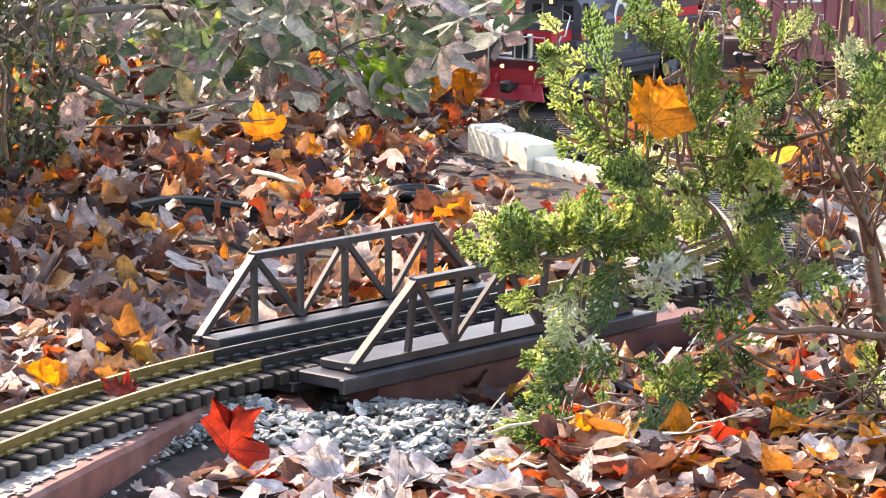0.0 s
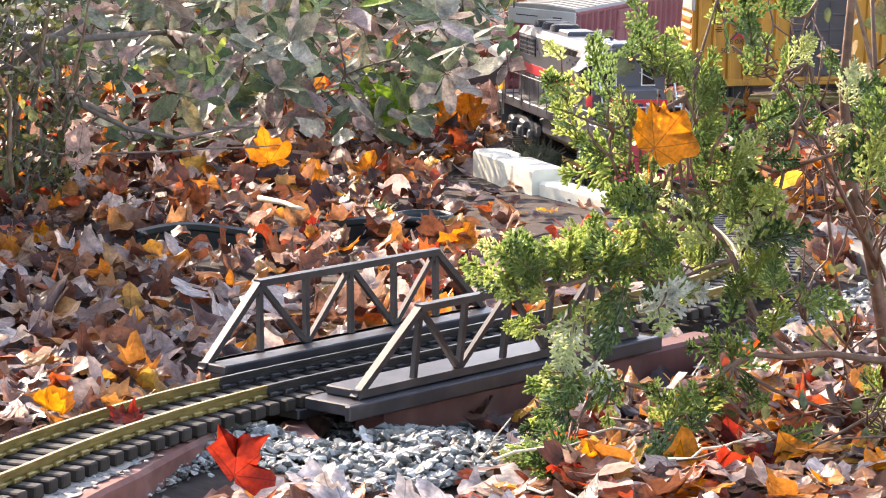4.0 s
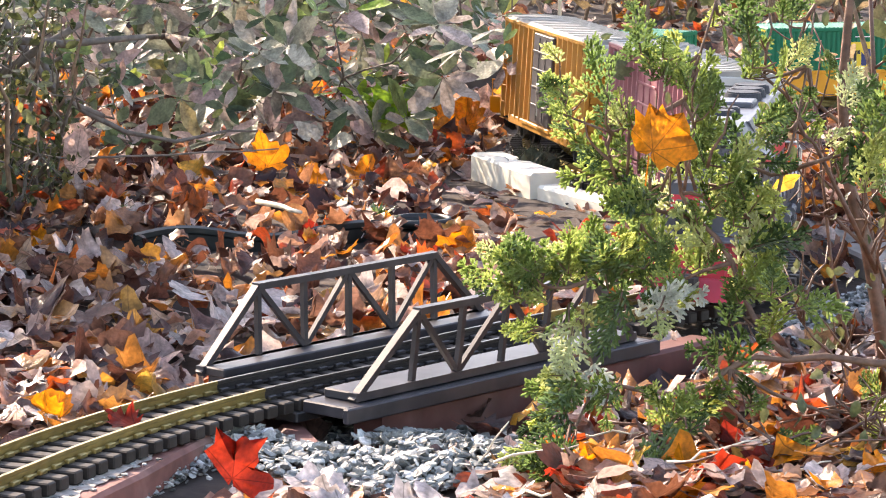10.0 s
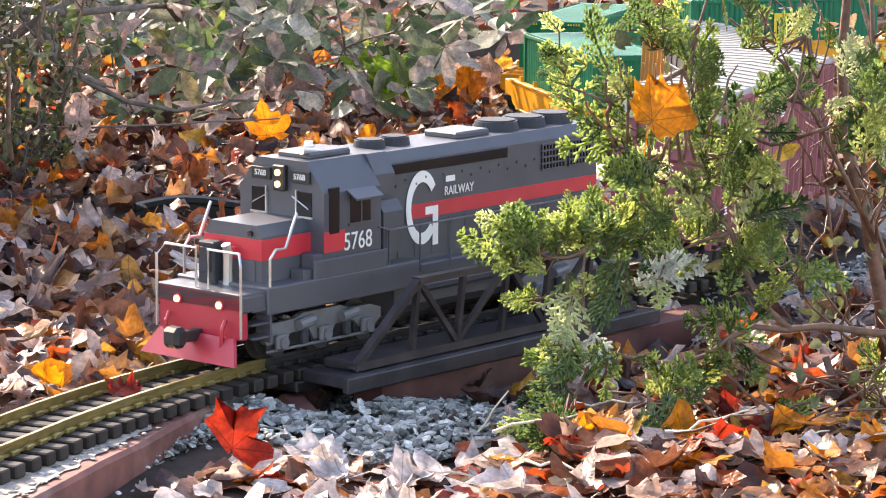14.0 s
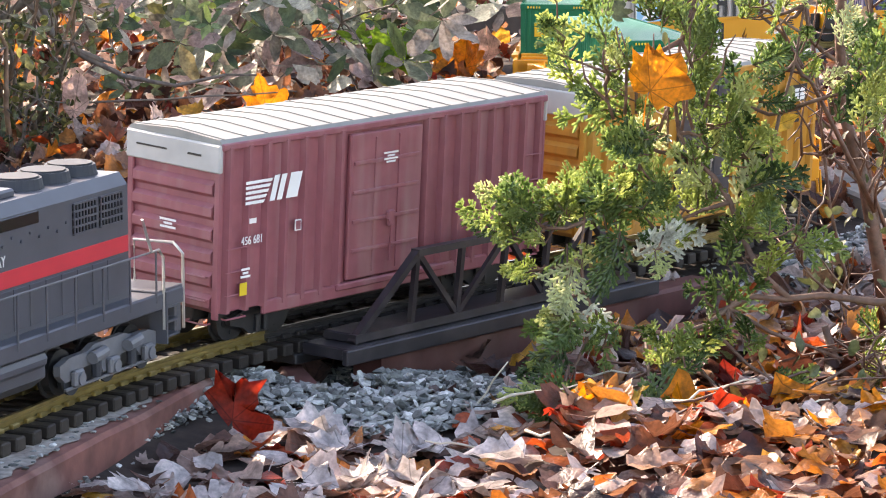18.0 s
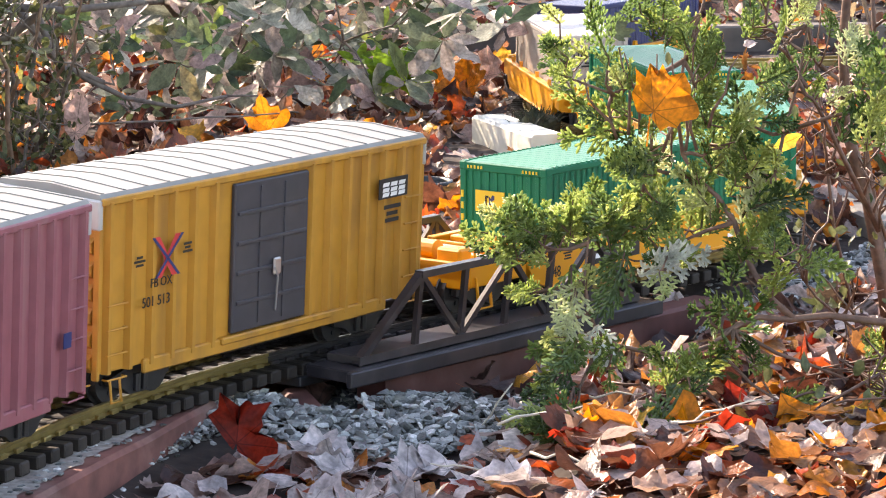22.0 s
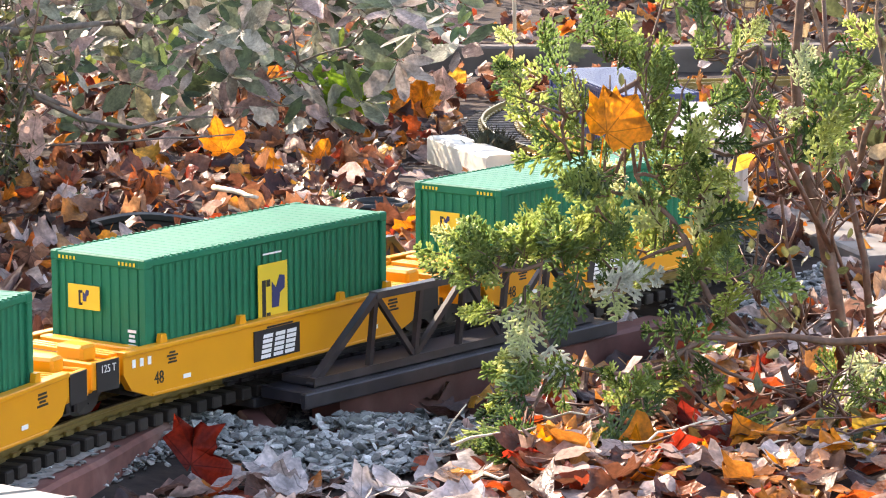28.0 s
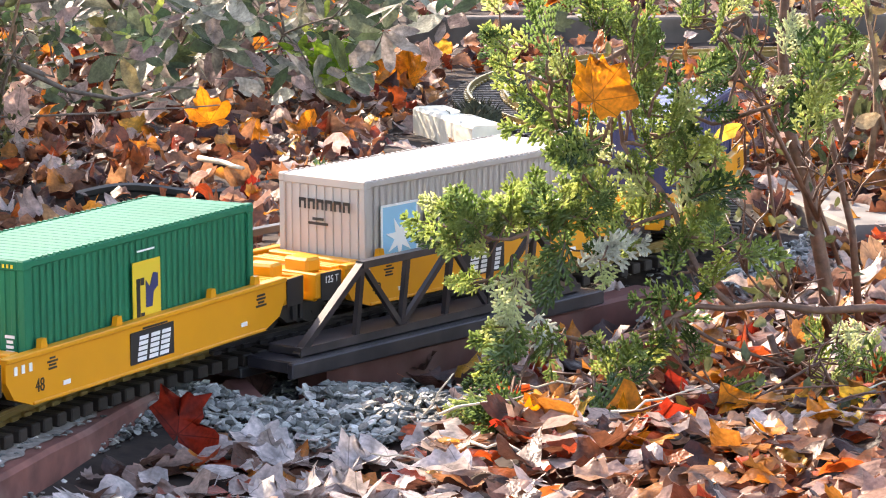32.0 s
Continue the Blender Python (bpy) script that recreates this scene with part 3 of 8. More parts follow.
# ---- the track ----
def build_track():
    track = thing("model_railway_track", "brass-railed garden railway track on dark brown plastic ties", "track")
    lo, hi = s_near(0.479, 4.315), s_near(-0.36, 1.83)
    b0, b1 = s_near(*bpt(0.345, 0.082)), s_near(*bpt(-0.03, 0.082))
    ends = [1, int(b0 / STEP), int(b1 / STEP), len(LINE) - 2]
    for side, piece in ((-1, 0), (-1, 1), (-1, 2), (1, 0), (1, 1), (1, 2)):
        g = Geo()
        # head, web and foot of the rail
        prof = [(-0.0014, 0), (0.0014, 0), (0.0014, -0.0022), (0.0006, -0.003), (0.0006, -0.0068), (0.0028, -0.0076), (0.0028, -0.0083), (-0.0028, -0.0083), (-0.0028, -0.0076), (-0.0006, -0.0068), (-0.0006, -0.003), (-0.0014, -0.0022)]
        n, k = 0, len(prof)
        vs, fs = [], []
        for i in range(ends[piece], ends[piece + 1] + 1):
            p, h = on_line(i * STEP), heading(i * STEP)
            nx, ny = -math.sin(h), math.cos(h)
            for u, w in prof:
                o = side * 0.0225 + u
                vs.append((p.x + nx * o, p.y + ny * o, p.z + w))
            if n:
                for j in range(k):
                    a, b = (n - 1) * k + j, (n - 1) * k + (j + 1) % k
                    fs.append((a, b, b + k, a + k))
            n += 1
        g.add(vs, fs)
        part("rail", g, DARK_RAIL if piece == 1 else BRASS, track, "dark rail on the bridge" if piece == 1 else "tarnished brass rail")
    tie = Geo().box(-0.0055, 0.0055, -0.043, 0.043, -0.0172, -0.0083, 0.0010)
    tie_mesh = tie.mesh("tie", TIE)
    clip = Geo()
    for s in (-1, 1):
        for o in (-1, 1):
            clip.box(-0.0045, 0.0045, s * 0.0225 + o * 0.0035 - 0.0018, s * 0.0225 + o * 0.0035 + 0.0018, -0.0084, -0.0052, 0.0006)
    rest, clips, dark_clips = Geo(), Geo(), Geo()
    s = 0.05
    k = 0
    while s < len(LINE) * STEP - 0.05:
        p, h = on_line(s), heading(s)
        m = Matrix.Translation(p) @ Matrix.Rotation(h + 0.02 * math.sin(k * 2.1), 4, "Z")
        if lo < s < hi:
            ob = new("tie", tie_mesh)
            ob.parent, ob.matrix_basis = track, m
            (dark_clips if b0 < s < b1 else clips).add([m @ Vector(v) for v in clip.v], clip.f)
        else:
            rest.add([m @ Vector(v) for v in tie.v], tie.f)
        s += 0.0178
        k += 1
    part("rail_clip_rest", clips, BRASS, track)["kind"] = "stuff"
    part("dark_rail_clip_rest", dark_clips, DARK_RAIL, track)["kind"] = "stuff"
    part("distant_tie_rest", rest, TIE, track)["kind"] = "stuff"
    return track


build_track()


# ---- the truss bridge and its timbers ----
def truss_side(bridge, y, lean):
    """One side: bottom chord plate, sloping end posts, top chord, web."""
    L, H, A = 0.333, 0.0585, 0.0636
    def P(x, z):
        return (x, y + lean * z, z)
    w = 0.0042
    part("top_chord", Geo().bar(P(A - 0.002, H), P(L - A + 0.002, H), 0.008, 0.0052), STEEL, bridge)
    part("bottom_chord", Geo().bar(P(0, 0.003), P(L, 0.003), 0.008, 0.006), STEEL, bridge)
    for a, b in (((0, 0.0), (A, H)), ((L, 0.0), (L - A, H))):
        part("end_post", Geo().bar(P(*a), P(*b), 0.0066, 0.0048), STEEL, bridge, "sloping end post worn to bare metal")
    n = 4
    xs = [A + (L - 2 * A) * i / n for i in range(n + 1)]
    for x in xs:
        part("hanger", Geo().bar(P(x, 0.005), P(x, H - 0.002), w, w), STEEL, bridge)
    for i in range(n):
        a, b = ((xs[i], H), (xs[i + 1], 0.005)) if i % 2 == 0 else ((xs[i], 0.005), (xs[i + 1], H))
        part("diagonal", Geo().bar(P(*a), P(*b), w * 0.9, w), STEEL, bridge)


def build_bridge():
    bridge = thing("truss_bridge", "dark grey metal model truss bridge carrying the garden railway track", "bridge", BRIDGE)
    truss_side(bridge, 0.0, -0.12)
    truss_side(bridge, 0.1532, 0.02)
    for y0, y1 in ((-0.010, 0.034), (0.118, 0.163)):
        part("walkway", Geo().box(-0.016 if y0 < 0 else 0.02, 0.345, y0, y1, -0.010, -0.001, 0.001), STEEL, bridge)
        part("walkway_step", Geo().box(0.002, 0.33, y0 + 0.012, y1 - 0.004, -0.001, 0.006, 0.001), STEEL, bridge)
    part("side_girder", Geo().box(-0.02, 0.352, -0.014, -0.008, -0.0125, -0.0012, 0.001), STEEL, bridge)
    part("side_girder", Geo().box(0.022, 0.352, 0.161, 0.167, -0.0125, -0.0012, 0.001), STEEL, bridge)
    part("deck", Geo().box(-0.02, 0.35, 0.036, 0.116, -0.018, -0.0105, 0.001), BLACK, bridge)
    return bridge


build_bridge()


def timber(name, label, p, q, width, z0, z1, material=None, tilt=0.0):
    """A sawn board from p to q on the plan."""
    p, q = Vector((*p, 0)), Vector((*q, 0))
    d = q - p
    m = Matrix.Translation((p.x, p.y, z0)) @ Matrix.Rotation(math.atan2(d.y, d.x), 4, "Z") @ Matrix.Rotation(tilt, 4, "X")
    g = Geo()
    n = max(2, int(d.length / 0.06))
    h = z1 - z0
    vs, fs = [], []
    c = min(0.003, h * 0.2)
    prof = [(-width / 2 + c, 0), (width / 2 - c, 0), (width / 2, c), (width / 2, h - c), (width / 2 - c, h), (-width / 2 + c, h), (-width / 2, h - c), (-width / 2, c)]
    for i in range(n + 1):
        x = d.length * i / n
        for y, z in prof:
            vs.append((x, y + 0.0012 * noise.noise(Vector((x * 12, y * 30, p.x * 7))), z + 0.0012 * noise.noise(Vector((x * 14, z * 30, p.y * 5)))))
    for i in range(n):
        for k in range(8):
            fs.append((i * 8 + k, i * 8 + (k + 1) % 8, i * 8 + 8 + (k + 1) % 8, i * 8 + 8 + k))
    fs += [tuple(range(8))[::-1], tuple(n * 8 + k for k in range(8))]
    ob = new(name, g.add(vs, fs).mesh(name, material or TIMBER))
    ob.matrix_basis = m
    return tagged(ob, label, "board")


timber("bridge_timber", "red-stained timber beam carrying the truss bridge", bpt(0.03, 0.012), bpt(0.435, 0.004), 0.028, -0.055, -0.0128)
timber("bridge_timber", "red-stained timber beam carrying the truss bridge", bpt(0.0, 0.14), bpt(0.40, 0.14), 0.028, -0.055, -0.0128)


# ---- the train ----
TRAIN = []     # (thing, metres from the train's nose to its middle, half truck distance, lean)


WHEELS = []


def truck(parent, x, r=0.0155, wheelbase=0.046, axles=2, width=0.06):
    """A bogie under a car: side frames, springs, axles with flanged wheels."""
    t = part("truck", Geo().box(x - 0.008, x + 0.008, -width / 2, width / 2, 0.010, 0.02, 0.002), BLACK, parent, "black bogie with sprung side frames")
    for s in (-1, 1):
        y = s * width / 2
        g = Geo()
        n = wheelbase * (axles - 1) / 2
        g.prism([(x - n - 0.008, 0.014), (x - n + 0.006, 0.010), (x - 0.010, 0.005), (x + 0.010, 0.005), (x + n - 0.006, 0.010), (x + n + 0.008, 0.014), (x + n + 0.008, 0.019), (x + 0.012, 0.024), (x - 0.012, 0.024), (x - n - 0.008, 0.019)], 1, y - 0.0025, y + 0.0025)
        for a in (-0.004, 0.004):
            g.tube([(x + a, y + s * 0.0035, 0.007), (x + a, y + s * 0.0035, 0.019)], 0.0028, 8)
        part("side_frame", g, BLACK, t)
    for k in range(axles):
        ax = x + (k - (axles - 1) / 2) * wheelbase
        g = Geo()
        for s in (-1, 1):
            g.disc((0, s * 0.0225, 0), 1, r * 0.93, 0.006, 18)
            g.disc((0, s * 0.0190, 0), 1, r * 1.07, 0.0016, 18)
            for a in range(4):
                g.disc((r * 0.5 * math.cos(a * 1.571), s * 0.0258, r * 0.5 * math.sin(a * 1.571)), 1, r * 0.13, 0.0012, 8)
        g.tube([(0, -0.03, 0), (0, 0.03, 0)], 0.0025, 6)
        WHEELS.append((part("wheelset", g, BLACK, t, "dark steel wheels", at=Matrix.Translation((ax, 0, r * 0.96))), r))
    return t


def coupler(parent, x, s):
    g = Geo()
    g.box(min(x, x + s * 0.022), max(x, x + s * 0.022), -0.004, 0.004, 0.017, 0.025, 0.001)
    g.box(min(x + s * 0.018, x + s * 0.03), max(x + s * 0.018, x + s * 0.03), -0.009, 0.007, 0.014, 0.029, 0.003)
    part("coupler", g, BLACK, parent, "dark knuckle coupler")


def ladder(parent, pts, out, z0, z1, rungs, w, material, along=True):
    """Grab irons or a ladder: two rails and rungs."""
    g = Geo()
    x, y = pts
    for k in range(rungs):
        z = z0 + (z1 - z0) * k / max(1, rungs - 1)
        if along:
            g.tube([(x - w / 2, y, z), (x - w / 2, y + out, z), (x + w / 2, y + out, z), (x + w / 2, y, z)], 0.0007, 5)
        else:
            g.tube([(x, y - w / 2, z), (x + out, y - w / 2, z), (x + out, y + w / 2, z), (x, y + w / 2, z)], 0.0007, 5)
    part("ladder", g, material, parent)


def boxcar(name, label, paint, door_paint, L, W, H, ribs, door, plug):
    """A tall steel boxcar: ribbed sides, corrugated ends, ribbed roof, sliding door."""
    car = thing(name, label, "boxcar")
    z0 = 0.024
    z1 = z0 + H
    h, w = L / 2, W / 2
    part("body", Geo().box(-h + 0.002, h - 0.002, -w + 0.003, w - 0.003, z0 + 0.004, z1 - 0.003, 0.001), paint, car)
    # side sheets, ribs and sills
    for s in (-1, 1):
        y = s * (w - 0.003)
        rib = Geo().prism([(-0.0034, y), (-0.0016, y + s * 0.0044), (0.0016, y + s * 0.0044), (0.0034, y)], 2, z0 + 0.004, z1 - 0.004).mesh("side_rib", paint)
        for i in range(ribs):
            x = h - 0.008 - (L - 0.016) * i / (ribs - 1)
            if not door[0] - 0.004 < x < door[1] + 0.004:
                part("side_rib", rib, paint, car, at=Matrix.Translation((x, 0, 0)))
        part("side_sill", Geo().box(-h + 0.045, h - 0.045, min(y, y + s * 0.0036), max(y, y + s * 0.0036), z0 - 0.002, z0 + 0.008, 0.001), paint, car)
        part("top_rail", Geo().box(-h, h, min(y, y + s * 0.0035), max(y, y + s * 0.0035), z1 - 0.006, z1 - 0.001, 0.0008), paint, car)
        d0, d1 = door
        dg = Geo().box(d0, d1, min(y, y + s * 0.0042), max(y, y + s * 0.0042), z0 + 0.010, z1 - 0.008, 0.001)
        dr = part("door", dg, door_paint, car, "sliding plug door with panel ribs")
        rg = Geo()
        for k in range(1, 5):
            z = z0 + 0.010 + (H - 0.018) * k / 5
            rg.box(d0 + 0.003, d1 - 0.003, min(y + s * 0.004, y + s * 0.0056), max(y + s * 0.004, y + s * 0.0056), z - 0.0014, z + 0.0014, 0.0004)
        for k in (0.33, 0.66):
            x = d0 + (d1 - d0) * k
            rg.box(x - 0.001, x + 0.001, min(y + s * 0.004, y + s * 0.0052), max(y + s * 0.004, y + s * 0.0052), z0 + 0.014, z1 - 0.012, 0.0003)
        part("door_ribs", rg, door_paint, dr)
        lg = Geo()
        lx = d0 + (d1 - d0) * 0.45
        lg.tube([(lx, y + s * 0.006, z0 + 0.02), (lx, y + s * 0.0075, z0 + 0.045), (lx + 0.004, y + s * 0.0075, z0 + 0.052)], 0.0008, 5)
        lg.box(lx - 0.004, lx + 0.004, min(y + s * 0.005, y + s * 0.0075), max(y + s * 0.005, y + s * 0.0075), z0 + 0.046, z0 + 0.058, 0.001)
        part("latch", lg, CHROME if plug else paint, dr, "worn door latch")
        part("door_track", Geo().box(d0 - 0.03, d1 + 0.012, min(y, y + s * 0.006), max(y, y + s * 0.006), z0 + 0.004, z0 + 0.009, 0.001), paint, car)
        ladder(car, (h - 0.016, y), s * 0.004, z0 + 0.0, z0 + 0.05, 4, 0.02, paint)
        ladder(car, (-h + 0.016, y), s * 0.004, z0 + 0.0, z0 + 0.08, 5, 0.02, paint)
    # corrugated ends
    for s in (-1, 1):
        x = s * (h - 0.002)
        n = 6
        for k in range(n):
            z = z0 + 0.010 + (H - 0.045) * k / (n - 1)
            part("end_corrugation", Geo().prism([(x, z - 0.005), (x + s * 0.004, z - 0.002), (x + s * 0.004, z + 0.004), (x, z + 0.007)][::s], 1, -w + 0.008, w - 0.008), paint, car)
        for y0 in (-w + 0.0015, w - 0.007):
            part("corner_post", Geo().box(min(x, x + s * 0.003), max(x, x + s * 0.003), y0, y0 + 0.0055, z0, z1 - 0.004, 0.0006), paint, car)
        part("end_cap", Geo().box(min(x, x + s * 0.0045), max(x, x + s * 0.0045), -w + 0.001, w - 0.001, z1 - 0.022, z1 - 0.002, 0.001), FASCIA, car, "pale galvanised end panel")
        ladder(car, (x, s * (w - 0.02)), s * 0.006, z0 - 0.004, z0 + 0.03, 3, 0.02, paint, along=False)
        coupler(car, x, s)
    # roof with raised seams
    rg = Geo().prism([(-w, z1 - 0.003), (w, z1 - 0.003), (w - 0.004, z1 + 0.0015), (0, z1 + 0.004), (-w + 0.004, z1 + 0.0015)], 0, -h, h)
    roof = part("roof", rg, ROOF_GREY, car, "galvanised roof with raised seams")
    sg = Geo()
    for s in (-1, 1):
        sg.prism([(s * (w - 0.004), z1 + 0.0014), (0, z1 + 0.0039), (0, z1 + 0.0048), (s * (w - 0.004), z1 + 0.0023)], 0, -0.0009, 0.0009)
    seam = sg.mesh("roof_seam", ROOF_GREY)
    n = 17
    for k in range(n):
        part("roof_seam", seam, ROOF_GREY, roof, at=Matrix.Translation((-h + 0.004 + (L - 0.008) * k / (n - 1), 0, 0)))
    part("underframe", Geo().box(-h + 0.01, h - 0.01, -0.012, 0.012, z0 - 0.008, z0 + 0.004, 0.001).box(-0.05, 0.05, -0.03, 0.03, z0 - 0.01, z0 + 0.002, 0.002), BLACK, car)
    for s in (-1, 1):
        truck(car, s * (h - 0.058))
    return car


def bars_mark(name, parent, m, w, h, n, material, label=""):
    """Writing too small to read: rows of plain bars."""
    g = Geo()
    for k in range(n):
        z = h * (0.5 - (k + 0.5) / n)
        ww = w * (0.75 + 0.25 * math.sin(k * 2.7 + w * 900))
        g.box(-ww / 2, ww / 2, z - h / n * 0.3, z + h / n * 0.3, 0, 0.0003)
    return part(name, g, material, parent, label, at=m)


def build_maroon_car():
    L, W, H = 0.364, 0.0935, 0.126
    car = boxcar("boxcar", "weathered maroon high-cube model boxcar with pale roof", MAROON, MAROON, L, W, H, 19, (-0.031, 0.049), False)
    y = W / 2 + 0.0018
    top = 0.024 + H
    # road emblem: speed stripes and two heavy letters drawn as shapes
    m = on_side(0.134, y, top - 0.037)
    for k in range(5):
        z = 0.0075 - k * 0.0036
        part("emblem_stripe", Geo().add([(-0.026, z, 0), (0.002 - k * 0.002, z, 0), (0.0005 - k * 0.002, z - 0.0022, 0), (-0.026, z - 0.0022, 0)], [(0, 3, 2, 1)]), WHITE, car, "white stripe of the emblem", at=m)
    for x0, x1 in ((0.001, 0.0065), (0.0085, 0.014), (0.018, 0.030)):
        part("emblem_block", Geo().add([(x0 - 0.0025, -0.009, 0), (x0 + 0.0025, 0.009, 0), (x1 + 0.0025, 0.009, 0), (x1 - 0.0025, -0.009, 0)], [(0, 3, 2, 1)]), WHITE, car, "white block of the emblem", at=m)
    words("456 681", 0.0085, WHITE, car, on_side(0.152, y, 0.024 + H * 0.43), "road_number", squeeze=0.8)
    bars_mark("lettering", car, on_side(0.152, y, 0.024 + H * 0.54), 0.011, 0.006, 1, WHITE)
    bars_mark("lettering", car, on_side(0.008, y + 0.0022, top - 0.028), 0.016, 0.009, 4, WHITE)
    bars_mark("lettering", car, on_side(0.158, y, 0.024 + H * 0.25), 0.010, 0.008, 3, WHITE)
    part("placard", Geo().box(-0.0035, 0.0035, -0.0045, 0.0045, 0, 0.0005), SIGN_YELLOW, car, "small yellow placard", at=on_side(0.16, y, 0.024 + H * 0.16))
    pl = part("placard", Geo().box(-0.0032, 0.0032, -0.004, 0.004, 0, 0.0006), WHITE, car, "small white-edged placard", at=on_side(0.105, y, 0.024 + H * 0.47))
    part("placard_face", Geo().box(-0.0024, 0.0024, -0.0032, 0.0032, 0.0006, 0.0008), MAROON, pl)
    part("placard", Geo().box(-0.0045, 0.0045, -0.005, 0.005, 0, 0.0006), NAVY_INK, car, "small blue placard", at=on_side(-0.152, y, 0.024 + H * 0.33))
    xe = L / 2 + 0.0028
    bars_mark("lettering", car, on_end(xe, 0.022, top - 0.011), 0.026, 0.0026, 1, BLACK)
    bars_mark("lettering", car, on_end(xe, -0.02, top - 0.011), 0.03, 0.0022, 1, BLACK)
    bars_mark("lettering", car, on_end(xe + 0.002, 0.0, 0.024 + H * 0.5), 0.016, 0.008, 3, WHITE)
    return car


def build_yellow_car():
    L, W, H = 0.368, 0.0935, 0.123
    car = boxcar("boxcar", "weathered yellow model boxcar with a dark grey sliding door", YELLOW, DOOR_GREY, L, W, H, 17, (-0.038, 0.046), True)
    y = W / 2 + 0.0018
    top = 0.024 + H
    g = Geo()
    for a, b, mt in (((-0.011, 0.014), (0.008, -0.014), 0), ((0.011, 0.014), (-0.008, -0.014), 0)):
        g.add([(a[0], a[1], 0), (a[0] + 0.0055, a[1], 0), (b[0] + 0.0055, b[1], 0), (b[0], b[1], 0)], [(0, 1, 2, 3)[::-1]])
    part("emblem", g, RED_INK, car, "red and navy crossed-rail emblem", at=on_side(0.122, y, top - 0.047))
    g = Geo()
    for a, b in (((-0.014, 0.014), (0.0, 0.0)), ((0.0165, 0.014), (0.003, 0.0)), ((-0.0105, -0.014), (0.003, 0.0)), ((0.0135, -0.014), (0.0, 0.0))):
        g.add([(a[0], a[1], 0), (a[0] + 0.003, a[1], 0), (b[0] + 0.003, b[1], 0), (b[0], b[1], 0)], [(0, 1, 2, 3)[::-1] if a[1] > 0 else (0, 1, 2, 3)])
    part("emblem_border", g, NAVY_INK, car, at=on_side(0.122, y + 0.0004, top - 0.047))
    words("501 513", 0.010, BLACK_INK, car, on_side(0.13, y, 0.024 + H * 0.38), "road_number", squeeze=0.9)
    words("FB OX", 0.009, BLACK_INK, car, on_side(0.125, y, 0.024 + H * 0.48), "reporting_mark", squeeze=0.9)
    bars_mark("lettering", car, on_side(0.148, y, top - 0.047), 0.012, 0.008, 3, BLACK_INK)
    bars_mark("lettering", car, on_side(0.098, y, top - 0.044), 0.010, 0.008, 3, BLACK_INK)
    part("sign_plate", Geo().box(-0.018, 0.018, -0.0075, 0.0075, 0, 0.0006), BLACK_INK, car, "black plate with white block emblem", at=on_side(-0.140, y, top - 0.033))
    g = Geo()
    for x in (-0.010, 0.0, 0.010):
        for z in (0.0015, -0.0025, -0.0060):
            g.add([(x - 0.004, z, 0), (x + 0.004, z, 0), (x + 0.005, z + 0.003, 0), (x - 0.003, z + 0.003, 0)], [(0, 1, 2, 3)])
    part("sign_mark", g, WHITE, car, at=on_side(-0.140, y + 0.0008, top - 0.033))
    bars_mark("lettering", car, on_side(-0.140, y, top - 0.052), 0.022, 0.015, 3, BLACK_INK)
    part("step", Geo().tube([(L / 2 - 0.008, y, 0.024), (L / 2 - 0.008, y + 0.002, 0.009), (L / 2 - 0.018, y + 0.002, 0.009), (L / 2 - 0.018, y, 0.024)], 0.001, 5), YELLOW, car)
    return car


